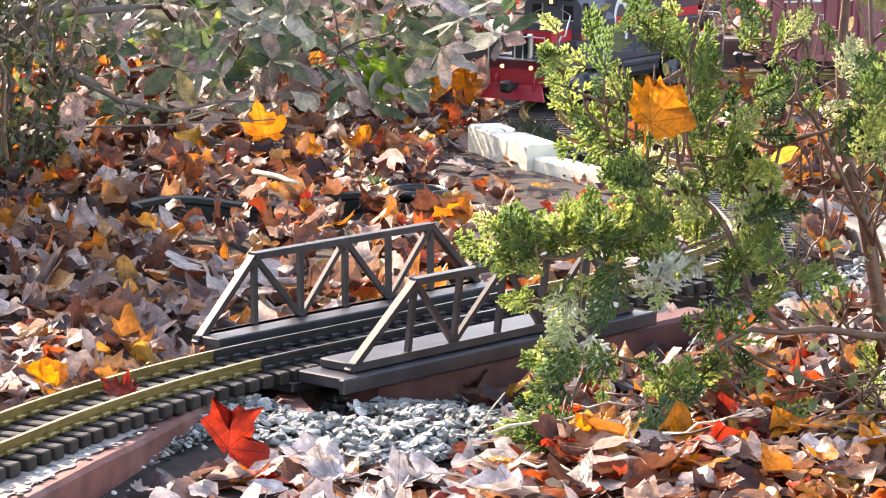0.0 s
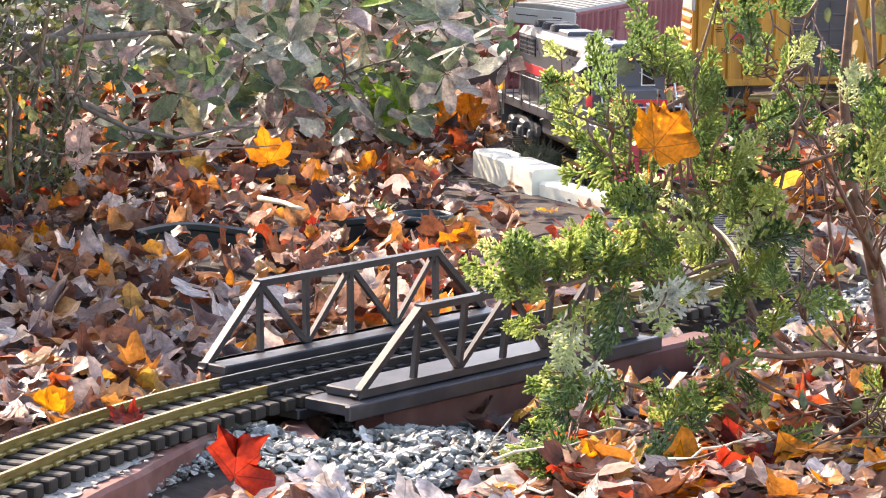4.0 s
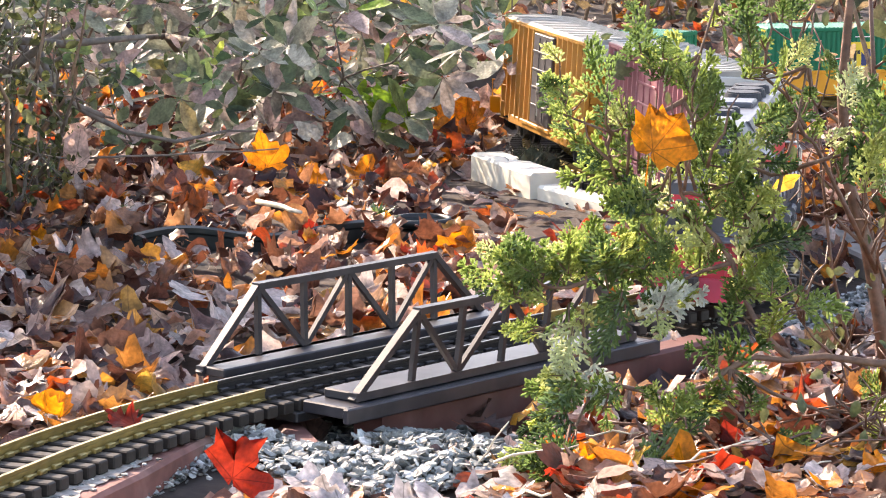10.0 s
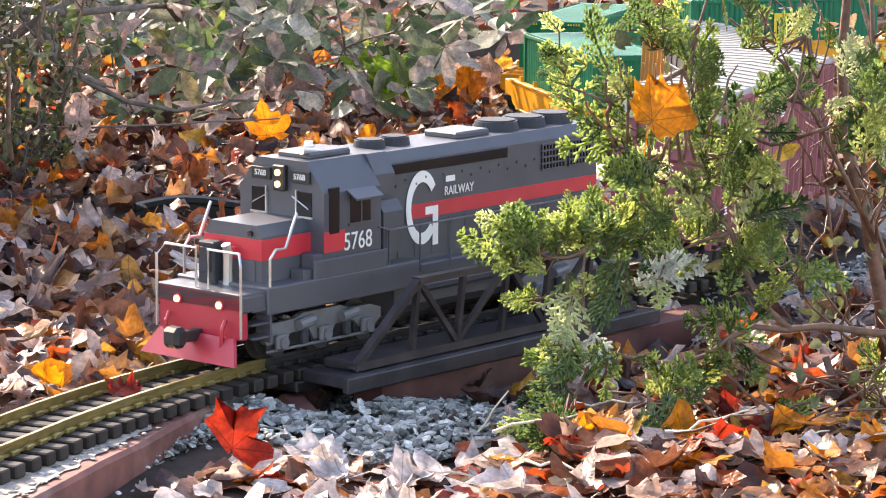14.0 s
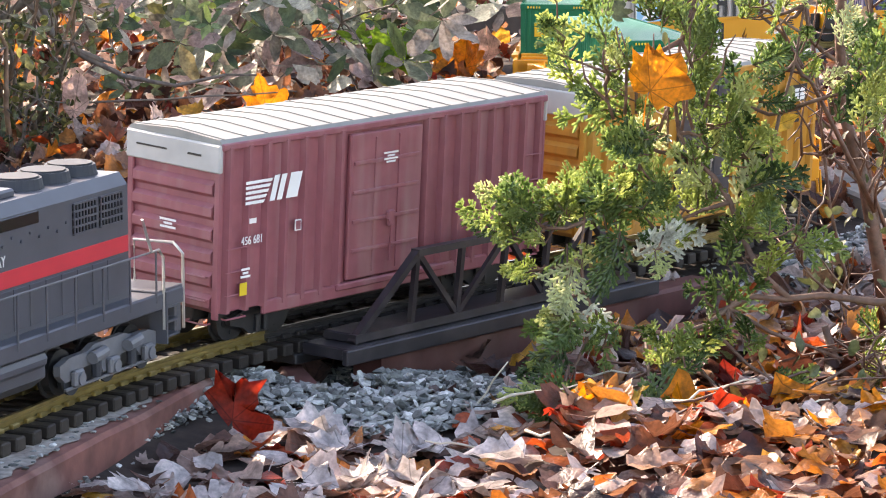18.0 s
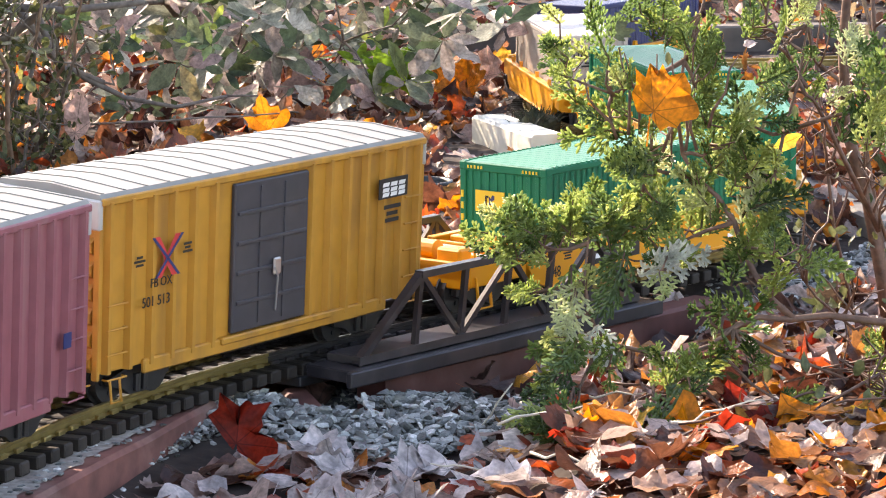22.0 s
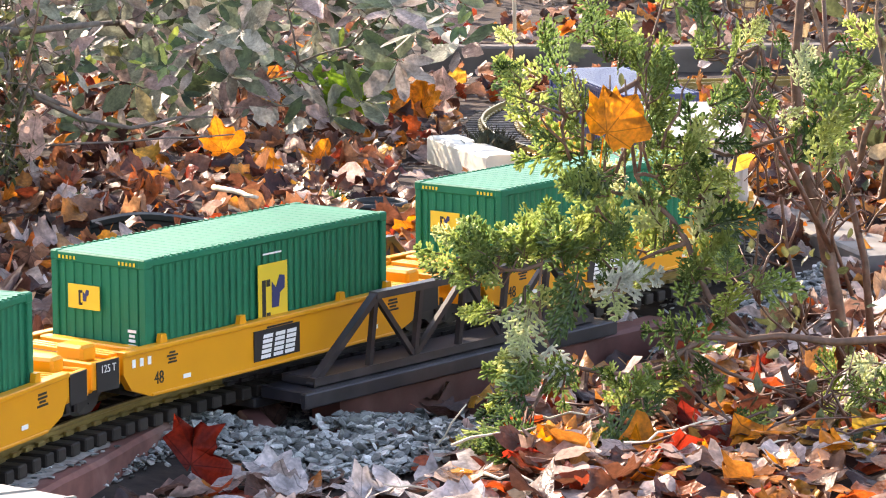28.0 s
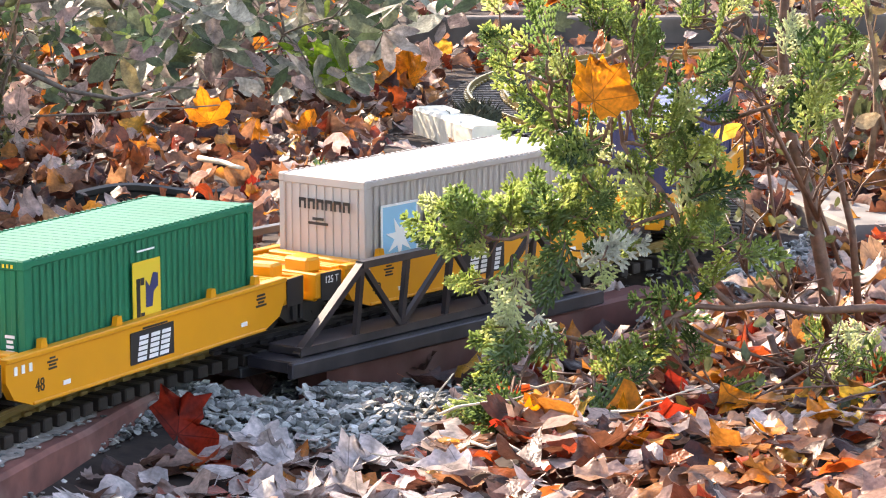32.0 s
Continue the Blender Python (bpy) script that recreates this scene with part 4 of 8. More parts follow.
def well_car(label, first, plate):
    """One unit of an articulated well car, with its end platforms. The first has a longer leading platform."""
    W = 0.100
    hf, hb = (0.240 if first else 0.198), 0.198
    car = thing("well_car", label, "well car")
    w = W / 2
    for s in (-1, 1):
        y0, y1 = sorted((s * w, s * (w - 0.006)))
        prof = [(-0.168, 0.028), (-0.160, 0.016), (-0.140, 0.009), (0.140, 0.009), (0.160, 0.016), (0.168, 0.028), (0.168, 0.043), (-0.168, 0.043)]
        sd = part("side_wall", Geo().prism(prof, 1, y0, y1), WELL_YELLOW, car, "yellow well side with sloping ends")
        part("top_flange", Geo().box(-0.168, 0.168, y0 - (0.0022 if s < 0 else 0), y1 + (0.0022 if s > 0 else 0), 0.0405, 0.044, 0.0006), WELL_YELLOW, sd)
        for x in (-0.132, -0.075, 0.04, 0.125):
            part("container_guide", Geo().prism([(x - 0.004, 0.043), (x + 0.004, 0.043), (x + 0.0025, 0.050), (x - 0.0025, 0.050)], 1, y0 + 0.001, y1 - 0.001), WELL_YELLOW, sd)
        part("bottom_flange", Geo().box(-0.140, 0.140, y0 - (0.0014 if s < 0 else 0), y1 + (0.0014 if s > 0 else 0), 0.009, 0.0112, 0.0005), WELL_YELLOW, sd)
    part("well_floor", Geo().box(-0.15, 0.15, -w + 0.006, w - 0.006, 0.0095, 0.0130, 0.0006), BLACK, car)
    for s, h in ((1, hf), (-1, hb)):
        x0, x1 = sorted((s * h, s * 0.142))
        part("end_platform", Geo().box(x0, x1, -w + 0.0065, w - 0.0065, 0.026, 0.0385, 0.0015), WELL_YELLOW, car, "yellow end platform")
        x0, x1 = sorted((s * 0.142, s * 0.152))
        part("bulkhead", Geo().box(x0, x1, -w + 0.008, w - 0.008, 0.0385, 0.0435, 0.001), WELL_YELLOW, car)
        x0, x1 = sorted((s * (h - 0.006), s * (h - 0.022)))
        x0, x1 = sorted((s * 0.156, s * (h - 0.026)))
        part("deck_plate", Geo().box(x0, x1, -w + 0.012, w - 0.012, 0.0384, 0.0394, 0.0003), PALE_DECK, car, "worn pale deck plate")
        for u in (0.2, 0.55, 0.9):
            xr = s * (0.156 + (h - 0.182) * u)
            part("deck_rib", Geo().box(xr - 0.0016, xr + 0.0016, -w + 0.010, w - 0.010, 0.0385, 0.0418, 0.0004), WELL_YELLOW, car)
        x0, x1 = sorted((s * (h - 0.006), s * (h - 0.022)))
        part("platform_block", Geo().box(x0, x1, 0.010, 0.034, 0.0385, 0.050, 0.002), WELL_YELLOW, car)
        x0, x1 = sorted((s * h, s * (h - 0.004)))
        part("end_sill", Geo().box(x0, x1, -w + 0.004, w - 0.004, 0.020, 0.041, 0.001), WELL_YELLOW, car)
        for t in (-1, 1):
            y0, y1 = sorted((t * (w - 0.0015), t * (w - 0.0062)))
            x0, x1 = sorted((s * h, s * 0.169))
            part("end_skirt", Geo().box(x0, x1, y0, y1, 0.022, 0.041, 0.001), WELL_YELLOW, car)
    y = w + 0.0002
    words("48", 0.0125, BLACK_INK, car, on_side(0.132, y, 0.0205), "size_mark", squeeze=0.8)
    for x in (0.158, 0.150, 0.142):
        part("white_mark", Geo().box(-0.0017, 0.0017, -0.0028, 0.0028, 0, 0.0004), WHITE, car, at=on_side(x, y, 0.0345))
    bars_mark("lettering", car, on_side(0.118, y, 0.033), 0.012, 0.009, 4, BLACK_INK)
    bars_mark("lettering", car, on_side(-0.135, y, 0.032), 0.014, 0.010, 4, BLACK_INK)
    bars_mark("lettering", car, on_side(0.0, y, 0.0375), 0.03, 0.0022, 1, BLACK_INK)
    part("white_mark", Geo().box(-0.004, 0.004, -0.0015, 0.0015, 0, 0.0004), WHITE, car, at=on_side(0.103, y, 0.0175))
    part("white_mark", Geo().box(-0.004, 0.004, -0.0015, 0.0015, 0, 0.0004), WHITE, car, at=on_side(-0.112, y, 0.0185))
    if plate == "number":
        p = part("number_plate", Geo().box(-0.034, 0.034, -0.0065, 0.0065, 0, 0.0006), BLACK_INK, car, "black plate with white lettering", at=on_side(0.055, y, 0.0265))
        words("75320", 0.0100, WHITE, p, Matrix.Translation((0.013, 0, 0.0010)), "plate_number", squeeze=0.9)
        bars_mark("plate_lettering", p, Matrix.Translation((-0.019, 0, 0.0009)), 0.022, 0.0065, 1, WHITE)
    else:
        p = part("emblem_plate", Geo().box(-0.026, 0.026, -0.0110, 0.0110, 0, 0.0006), BLACK_INK, car, "black plate with white striped emblem", at=on_side(0.004, y, 0.0255))
        for x in (-0.013, 0.001, 0.014):
            g = Geo()
            for k in range(5):
                z = 0.0075 - k * 0.0036
                o = 0.0007 * (4 - k)
                q = 0.0054
                g.add([(x - q + o, z, 0), (x + q + o, z, 0), (x + q + o - 0.0005, z - 0.0027, 0), (x - q + o - 0.0005, z - 0.0027, 0)], [(0, 3, 2, 1)])
            part("emblem_stripe_set", g, WHITE, p, at=Matrix.Translation((0, 0, 0.0009)))
    for s in (-1, 1):
        if first and s > 0:
            continue
        q = part("end_plate", Geo().box(-0.011, 0.011, -0.011, 0.0095, 0, 0.0008), BLACK_INK, car, "black load-limit plate", at=on_side(s * 0.183, w - 0.0013, 0.0315))
        if s > 0:
            words("125 T", 0.0075, WHITE, q, Matrix.Translation((0, 0.004, 0.0012)), "load_limit", squeeze=0.85)
    if first:
        g = Geo()
        g.tube([(hf - 0.004, w, 0.038), (hf - 0.004, w, 0.058), (hf - 0.03, w, 0.058), (hf - 0.03, w, 0.043)], 0.0012, 6)
        g.tube([(hf - 0.006, w, 0.030), (hf - 0.006, w + 0.002, 0.006), (hf - 0.022, w + 0.002, 0.006), (hf - 0.022, w, 0.025)], 0.0014, 6)
        part("handrail", g, WELL_YELLOW, car, "bent yellow handrail and step")
        part("handrail", Geo().tube([(hf, -w + 0.006, 0.04), (hf, -w + 0.006, 0.062), (hf, -w + 0.034, 0.062), (hf, -w + 0.034, 0.04)], 0.0012, 6), WELL_YELLOW, car)
        part("brake_drum", Geo().tube([(hf - 0.016, -0.034, 0.046), (hf - 0.016, 0.004, 0.046)], 0.0075, 14), WELL_YELLOW, car, "rounded yellow brake housing")
        coupler(car, hf, 1)
        truck(car, hf - 0.034)
    else:
        truck(car, hf + 0.005)
    return car


def container(label, paint, trim_mark, posts=False):
    """A corrugated freight container, standing in a well."""
    L, W, H = 0.274, 0.0865, 0.0875
    box = thing("freight_container", label, "container")
    h, w = L / 2, W / 2
    z0 = 0.0133
    z1 = z0 + H
    part("core", Geo().box(-h + 0.002, h - 0.002, -w + 0.002, w - 0.002, z0 + 0.001, z1 - 0.001), paint, box)
    for s in (-1, 1):
        # corrugated side sheet
        n, d = 36, 0.0005
        g = Geo()
        x0, x1 = -h + 0.006, h - 0.006
        p = (x1 - x0) / n
        pts = []
        for i in range(n):
            a = x0 + i * p
            pts += [(a, 0), (a + p * 0.3, 0), (a + p * 0.5, d), (a + p * 0.8, d)]
        pts.append((x1, 0))
        y = s * (w - 0.002)
        vs, fs = [], []
        for x, o in pts:
            vs += [(x, y + s * o, z0 + 0.004), (x, y + s * o, z1 - 0.004)]
        for i in range(len(pts) - 1):
            q = (2 * i, 2 * i + 2, 2 * i + 3, 2 * i + 1)
            fs.append(q if s < 0 else q[::-1])
        part("side_sheet", g.add(vs, fs), paint, box, "corrugated side sheet")
        part("top_rail", Geo().box(-h, h, min(y - s * 0.002, s * w), max(y - s * 0.002, s * w), z1 - 0.0045, z1 + 0.0005, 0.0008), paint, box)
        part("bottom_rail", Geo().box(-h, h, min(y - s * 0.002, s * w), max(y - s * 0.002, s * w), z0, z0 + 0.0045, 0.0008), paint, box)
        tg = Geo()
        for k in range(40):
            x = -h + 0.012 + (L - 0.024) * k / 39
            tg.box(x - 0.0012, x + 0.0012, min(s * w, s * (w - 0.003)), max(s * w, s * (w - 0.003)), z1 + 0.0004, z1 + 0.0014)
        part("roof_tab_rest", tg, paint, box)["kind"] = "stuff"
        xx = s * (h - 0.002)
        rib = Geo().box(min(xx, xx + s * 0.0008), max(xx, xx + s * 0.0008), -0.002, 0.002, z0 + 0.006, z1 - 0.006, 0.0004).mesh("end_rib", paint)
        for k in range(9):
            yy = -w + 0.010 + (W - 0.02) * k / 8
            part("end_rib", rib, paint, box, at=Matrix.Translation((0, yy, 0)))
        for t in (-1, 1):
            yy = t * (w - 0.0028)
            if posts:
                for k in range(6):
                    za = z0 + 0.012 + k * 0.0095
                    part("hazard_mark", Geo().box(min(s * h, s * (h + 0.0006)), max(s * h, s * (h + 0.0006)), yy - 0.0012, yy + 0.0012, za, za + 0.0055), SIGN_YELLOW, box)
            part("corner_post", Geo().box(min(s * h, s * (h - 0.006)), max(s * h, s * (h - 0.006)), yy - 0.0028, yy + 0.0028, z0, z1 + 0.001, 0.0006), paint, box)
            for z in (z0, z1 - 0.006):
                part("corner_casting", Geo().box(min(s * (h + 0.0005), s * (h - 0.008)), max(s * (h + 0.0005), s * (h - 0.008)), yy - 0.0033, yy + 0.0033, z, z + 0.0072, 0.001), paint, box)
        part("end_header", Geo().box(min(s * h, s * (h - 0.003)), max(s * h, s * (h - 0.003)), -w + 0.003, w - 0.003, z1 - 0.006, z1 + 0.0006, 0.0006), paint, box)
    part("roof", Geo().box(-h + 0.004, h - 0.004, -w + 0.003, w - 0.003, z1 - 0.001, z1 + 0.0007, 0.0004), paint, box, "flat roof panel")
    rg = Geo()
    for k in range(26):
        x = -h + 0.015 + (L - 0.03) * k / 25
        rg.box(x - 0.0026, x + 0.0026, -w + 0.008, w - 0.008, z1 + 0.0005, z1 + 0.0009, 0.0002)
    part("roof_ribs", rg, paint, box)
    y = w + 0.0004
    xe = h + 0.0006
    if trim_mark == "yellow sign":
        p = part("sign_panel", Geo().box(-0.0165, 0.0165, -0.0245, 0.0245, 0, 0.0006), SIGN_YELLOW, box, "yellow sign panel with dark block emblem", at=on_side(0.0, y, z0 + 0.044))
        emblem(p, 1.0)
        bars_mark("lettering", box, on_side(0.0, y, z1 - 0.012), 0.022, 0.002, 1, WHITE)
        p = part("sign_panel", Geo().box(-0.0145, 0.0145, -0.0085, 0.0085, 0, 0.0006), SIGN_YELLOW, box, "small yellow sign panel", at=on_end(xe, -0.012, z0 + 0.058))
        emblem(p, 0.36)
        bars_mark("lettering", box, on_end(xe, w - 0.012, z0 + 0.030), 0.008, 0.020, 6, WHITE)
        mark = Geo().box(-0.0008, 0.0008, -0.0012, 0.0012, 0, 0.0004).mesh("hazard_mark", SIGN_YELLOW)
        for k in range(5):
            for t in (-1, 1):
                part("hazard_mark", mark, SIGN_YELLOW, box, at=on_end(xe, t * (w - 0.009) - t * k * 0.0034, z1 - 0.003))
    elif trim_mark == "star":
        p = part("sign_panel", Geo().box(-0.020, 0.020, -0.025, 0.025, 0, 0.0006), SKY_BLUE, box, "pale blue panel with a white star shape", at=on_side(0.098, y, z0 + 0.042))
        g = Geo()
        pts = []
        for k in range(14):
            r = 0.0165 if k % 2 == 0 else 0.0065
            a = 2 * math.pi * k / 14 + 0.2
            pts.append((r * math.cos(a), r * math.sin(a)))
        part("star_mark", g.prism(pts, 2, 0.0005, 0.0011), WHITE, p)
        q = part("sign_border", Geo().box(-0.0205, 0.0205, 0.0245, 0.0262, 0, 0.0008).box(-0.0205, 0.0205, -0.0262, -0.0245, 0, 0.0008).box(-0.0215, -0.0198, -0.0262, 0.0262, 0, 0.0008).box(0.0198, 0.0215, -0.0262, 0.0262, 0, 0.0008), WHITE, box, at=on_side(0.098, y, z0 + 0.042))
        g = Geo()
        for k, ww in enumerate((0.014, 0.012, 0.012, 0.012, 0.012, 0.012)):
            x = 0.06 - k * 0.028
            g.box(-x - 0.009, -x - 0.005, -0.015, 0.015, 0, 0.0004).box(-x + 0.004, -x + 0.008, -0.015, 0.015, 0, 0.0004).box(-x - 0.005, -x + 0.004, 0.004, 0.010, 0, 0.0004)
        part("emblem_bars", g, BLACK_INK, box, "large black block marks", at=on_side(0.0, y, z0 + 0.042))
        g = Geo()
        for k in range(6):
            x = -0.023 + k * 0.0088
            g.box(x, x + 0.0018, -0.004, 0.004, 0, 0.0004).box(x + 0.005, x + 0.0068, -0.004, 0.004, 0, 0.0004).box(x, x + 0.0065, 0.0015, 0.004, 0, 0.0004)
        part("emblem_bars", g, BLACK_INK, box, "black block marks", at=on_end(xe + 0.001, 0.002, z1 - 0.020))
        bars_mark("lettering", box, on_end(xe + 0.001, -0.002, z1 - 0.033), 0.02, 0.007, 2, BLACK_INK)
    return box


def emblem(parent, k):
    """Block emblem on a sign panel: plain dark bars and a notched navy shape."""
    g = Geo()
    for x0, x1, z0, z1 in ((-0.0125, -0.0085, -0.016, 0.013), (-0.0075, -0.0035, 0.008, 0.013), (-0.0075, -0.0035, -0.016, -0.011)):
        g.box(x0 * k, x1 * k, z0 * k, z1 * k, 0.0006, 0.0010)
    part("emblem_mark", g, BLACK_INK, parent)
    part("emblem_mark", Geo().prism([(-0.0015 * k, -0.008 * k), (0.006 * k, -0.008 * k), (0.0075 * k, 0.002 * k), (0.013 * k, 0.005 * k), (0.013 * k, 0.014 * k), (0.0075 * k, 0.015 * k), (0.003 * k, 0.006 * k), (-0.0015 * k, 0.011 * k)], 2, 0.0006, 0.0010), NAVY_INK, parent)


DOOR_GREY = mat("dark_grey_door_paint", (0.045, 0.042, 0.05), 0.5, vary=0.12, scale=60, dirt=(0.15, 0.12, 0.1), dirt_amount=0.3)


def build_locomotive():
    """A six-axle road switcher: long hood to the rear, cab, low nose, pilot in front."""
    L, W = 0.500, 0.094
    loco = thing("diesel_locomotive", "grey and red model diesel locomotive with lit headlights", "locomotive")
    h, w = L / 2, W / 2
    zd = 0.052          # walkway deck
    zt = 0.137          # roof of the long hood
    hw = 0.031          # half width of the hood
    part("frame", Geo().box(-h + 0.012, h - 0.012, -w + 0.004, w - 0.004, zd - 0.012, zd, 0.0012), LOCO_GREY, loco, "grey walkway deck")
    part("side_skirt", Geo().box(h - 0.20, h - 0.035, -w + 0.001, w - 0.001, zd - 0.016, zd + 0.004, 0.001), LOCO_GREY, loco)
    # long hood
    x0, x1 = -h + 0.066, h - 0.160
    prof = [(-hw, zd), (hw, zd), (hw, zt - 0.008), (hw - 0.006, zt), (-hw + 0.006, zt), (-hw, zt - 0.008)]
    hood = part("long_hood", Geo().prism(prof, 0, x0, x1), LOCO_GREY, loco, "grey long hood with red stripe")
    for s in (-1, 1):
        y0, y1 = sorted((s * hw, s * (hw + 0.0006)))
        part("red_stripe", Geo().box(x0 + 0.001, x1 - 0.045, y0, y1, zd + 0.032, zd + 0.043), LOCO_RED, hood, "red stripe")
        for k in range(13):
            x = x0 + 0.012 + (x1 - x0 - 0.02) * k / 13
            part("hood_door", Geo().box(x, x + 0.0165, min(s * hw, s * (hw + 0.0006)), max(s * hw, s * (hw + 0.0006)), zd + 0.003, zd + 0.030, 0.0003), LOCO_GREY, hood)
        # radiator grilles at the rear
        for gx in (x0 + 0.008, x0 + 0.042):
            gr = part("radiator_grille", Geo().box(gx, gx + 0.030, min(s * (hw - 0.001), s * (hw + 0.0008)), max(s * (hw - 0.001), s * (hw + 0.0008)), zt - 0.032, zt - 0.011, 0.0004), DARK, hood, "dark radiator grille")
            b = Geo()
            for k in range(8):
                b.box(gx + 0.0005 + k * 0.004, gx + 0.0015 + k * 0.004, min(s * hw, s * (hw + 0.0016)), max(s * hw, s * (hw + 0.0016)), zt - 0.032, zt - 0.011)
            for k in range(5):
                b.box(gx, gx + 0.030, min(s * hw, s * (hw + 0.0019)), max(s * hw, s * (hw + 0.0019)), zt - 0.032 + k * 0.005, zt - 0.0308 + k * 0.005)
            part("grille_grid", b, LOCO_GREY, gr)
        bl = Geo()
        for k in range(18):
            x = x0 + 0.08 + k * 0.011
            if x < x1 - 0.01:
                bl.disc((x, s * (hw + 0.0006), zt - 0.022 - 0.004 * (k % 2)), 1, 0.0012, 0.0012, 8)
        part("bolts", bl, LOCO_GREY, hood)["kind"] = "stuff"
        part("intake_screen", Geo().box(x1 - 0.16, x1 - 0.02, min(s * (hw - 0.001), s * (hw + 0.0008)), max(s * (hw - 0.001), s * (hw + 0.0008)), zt - 0.017, zt - 0.009, 0.0004), DARK, hood, "dark intake screen")
    # roof fans, stacks and hatches
    for x in (x0 + 0.022, x0 + 0.056, x0 + 0.090):
        f = part("roof_fan", Geo().disc((x, 0, zt + 0.0035), 2, 0.0185, 0.007, 24, 0.017), LOCO_DARK, hood, "round radiator fan housing")
        g = Geo().disc((x, 0, zt + 0.0076), 2, 0.0150, 0.0012, 24)
        part("fan_grille", g, LOCO_DARK, f)
    part("exhaust_hatch", Geo().box(x0 + 0.118, x0 + 0.158, -0.017, 0.017, zt - 0.001, zt + 0.005, 0.0015), LOCO_GREY, hood)
    for x in (x1 - 0.062, x1 - 0.034):
        f = part("roof_fan", Geo().disc((x, 0, zt + 0.003), 2, 0.0125, 0.006, 20, 0.0115), LOCO_DARK, hood, "round brake-grid fan housing")
        part("fan_grille", Geo().disc((x, 0, zt + 0.0064), 2, 0.0098, 0.001, 20), LOCO_DARK, f)
    # inertial filter box behind the cab
    part("filter_hatch", Geo().prism([(-0.036, zt - 0.03), (0.036, zt - 0.03), (0.036, zt - 0.014), (0.027, zt + 0.001), (-0.027, zt + 0.001), (-0.036, zt - 0.014)], 0, x1 - 0.022, x1), LOCO_GREY, loco)
    part("blower_duct", Geo().prism([(hw, zd + 0.012), (hw + 0.010, zd + 0.012), (hw + 0.010, zt - 0.042), (hw + 0.004, zt - 0.034), (hw, zt - 0.034)], 0, x1 - 0.026, x1 - 0.004), LOCO_GREY, loco)
    # cab
    c0, c1 = x1, h - 0.098
    cw = w - 0.005
    zc = zt + 0.001
    prof = [(-cw, zd + 0.004), (cw, zd + 0.004), (cw, zc - 0.022), (cw - 0.018, zc), (-cw + 0.018, zc), (-cw, zc - 0.022)]
    cab = part("cab", Geo().prism(prof, 0, c0, c1), LOCO_GREY, loco, "grey cab with angled roof edges")
    part("cab_roof_box", Geo().box(c0 + 0.004, c1 - 0.012, -0.016, 0.016, zc - 0.001, zc + 0.0045, 0.0015), LOCO_GREY, cab)
    for s in (-1, 1):
        a, b = sorted((s * (cw - 0.001), s * (cw + 0.0008)))
        part("side_window", Geo().box(c0 + 0.012, c0 + 0.034, a, b, zc - 0.046, zc - 0.024, 0.0004), DARK, cab, "dark cab side window")
        part("window_frame", Geo().box(c0 + 0.022, c0 + 0.0235, a, b + 0.0005, zc - 0.046, zc - 0.024).box(c0 + 0.010, c0 + 0.036, a, b + 0.0005, zc - 0.048, zc - 0.046), LOCO_GREY, cab)
        part("cab_door", Geo().box(c1 - 0.016, c1 - 0.005, a, b, zc - 0.052, zc - 0.018, 0.0004), DARK, cab, "dark cab door window")
        part("sunshade", Geo().prism([(s * cw, zc - 0.021), (s * (cw + 0.010), zc - 0.027), (s * (cw + 0.010), zc - 0.0285), (s * cw, zc - 0.0225)], 0, c0 + 0.008, c0 + 0.038), LOCO_GREY, cab, "pale grey sunshade")
        part("red_band", Geo().box(c1 - 0.022, c1 + 0.0004, min(s * cw, s * (cw + 0.0005)), max(s * cw, s * (cw + 0.0005)), zd + 0.021, zd + 0.036), LOCO_RED, cab, "red band")
        part("front_window", Geo().box(c1 - 0.001, c1 + 0.0008, min(s * 0.016, s * 0.030), max(s * 0.016, s * 0.030), zc - 0.040, zc - 0.022, 0.0003), DARK, cab, "cab front window")
        part("window_trim", Geo().box(c1, c1 + 0.0014, min(s * 0.015, s * 0.031), max(s * 0.015, s * 0.031), zc - 0.0415, zc - 0.040).box(c1, c1 + 0.0014, s * 0.015 - 0.0007, s * 0.015 + 0.0007, zc - 0.041, zc - 0.021), CHROME, cab)
        nb = part("number_board", Geo().box(c1 - 0.001, c1 + 0.002, min(s * 0.010, s * 0.029), max(s * 0.010, s * 0.029), zc - 0.016, zc - 0.007, 0.0004), BLACK_INK, cab, "black number board")
        words("5768", 0.0062, WHITE, nb, on_end(c1 + 0.0024, s * 0.0195, zc - 0.0115), "board_number", squeeze=0.95)
        part("wiper", Geo().tube([(c1 + 0.002, s * 0.012, zc - 0.026), (c1 + 0.002, s * 0.028, zc - 0.034)], 0.0005, 5), CHROME, cab)
    hl = part("headlight_box", Geo().box(c1 - 0.001, c1 + 0.004, -0.006, 0.006, zc - 0.023, zc - 0.004, 0.001), BLACK_INK, cab, "twin headlight housing")
    for k in (0, 1):
        part("headlight", Geo().disc((c1 + 0.0045, 0, zc - 0.0095 - k * 0.0085), 0, 0.0024, 0.002, 14), LAMP, hl, "glowing warm headlight")
    part("horn", Geo().tube([(c1 - 0.03, 0.012, zc + 0.004), (c1 - 0.008, 0.012, zc + 0.006)], [0.0012, 0.003], 8).tube([(c1 - 0.03, 0.006, zc + 0.004), (c1 - 0.012, 0.006, zc + 0.006)], [0.0012, 0.0026], 8), CHROME, cab, "metal air horn")
    part("antenna_dome", Geo().disc((c0 + 0.02, -0.012, zc + 0.004), 2, 0.005, 0.008, 12, 0.003), WHITE, cab, "small white antenna dome")
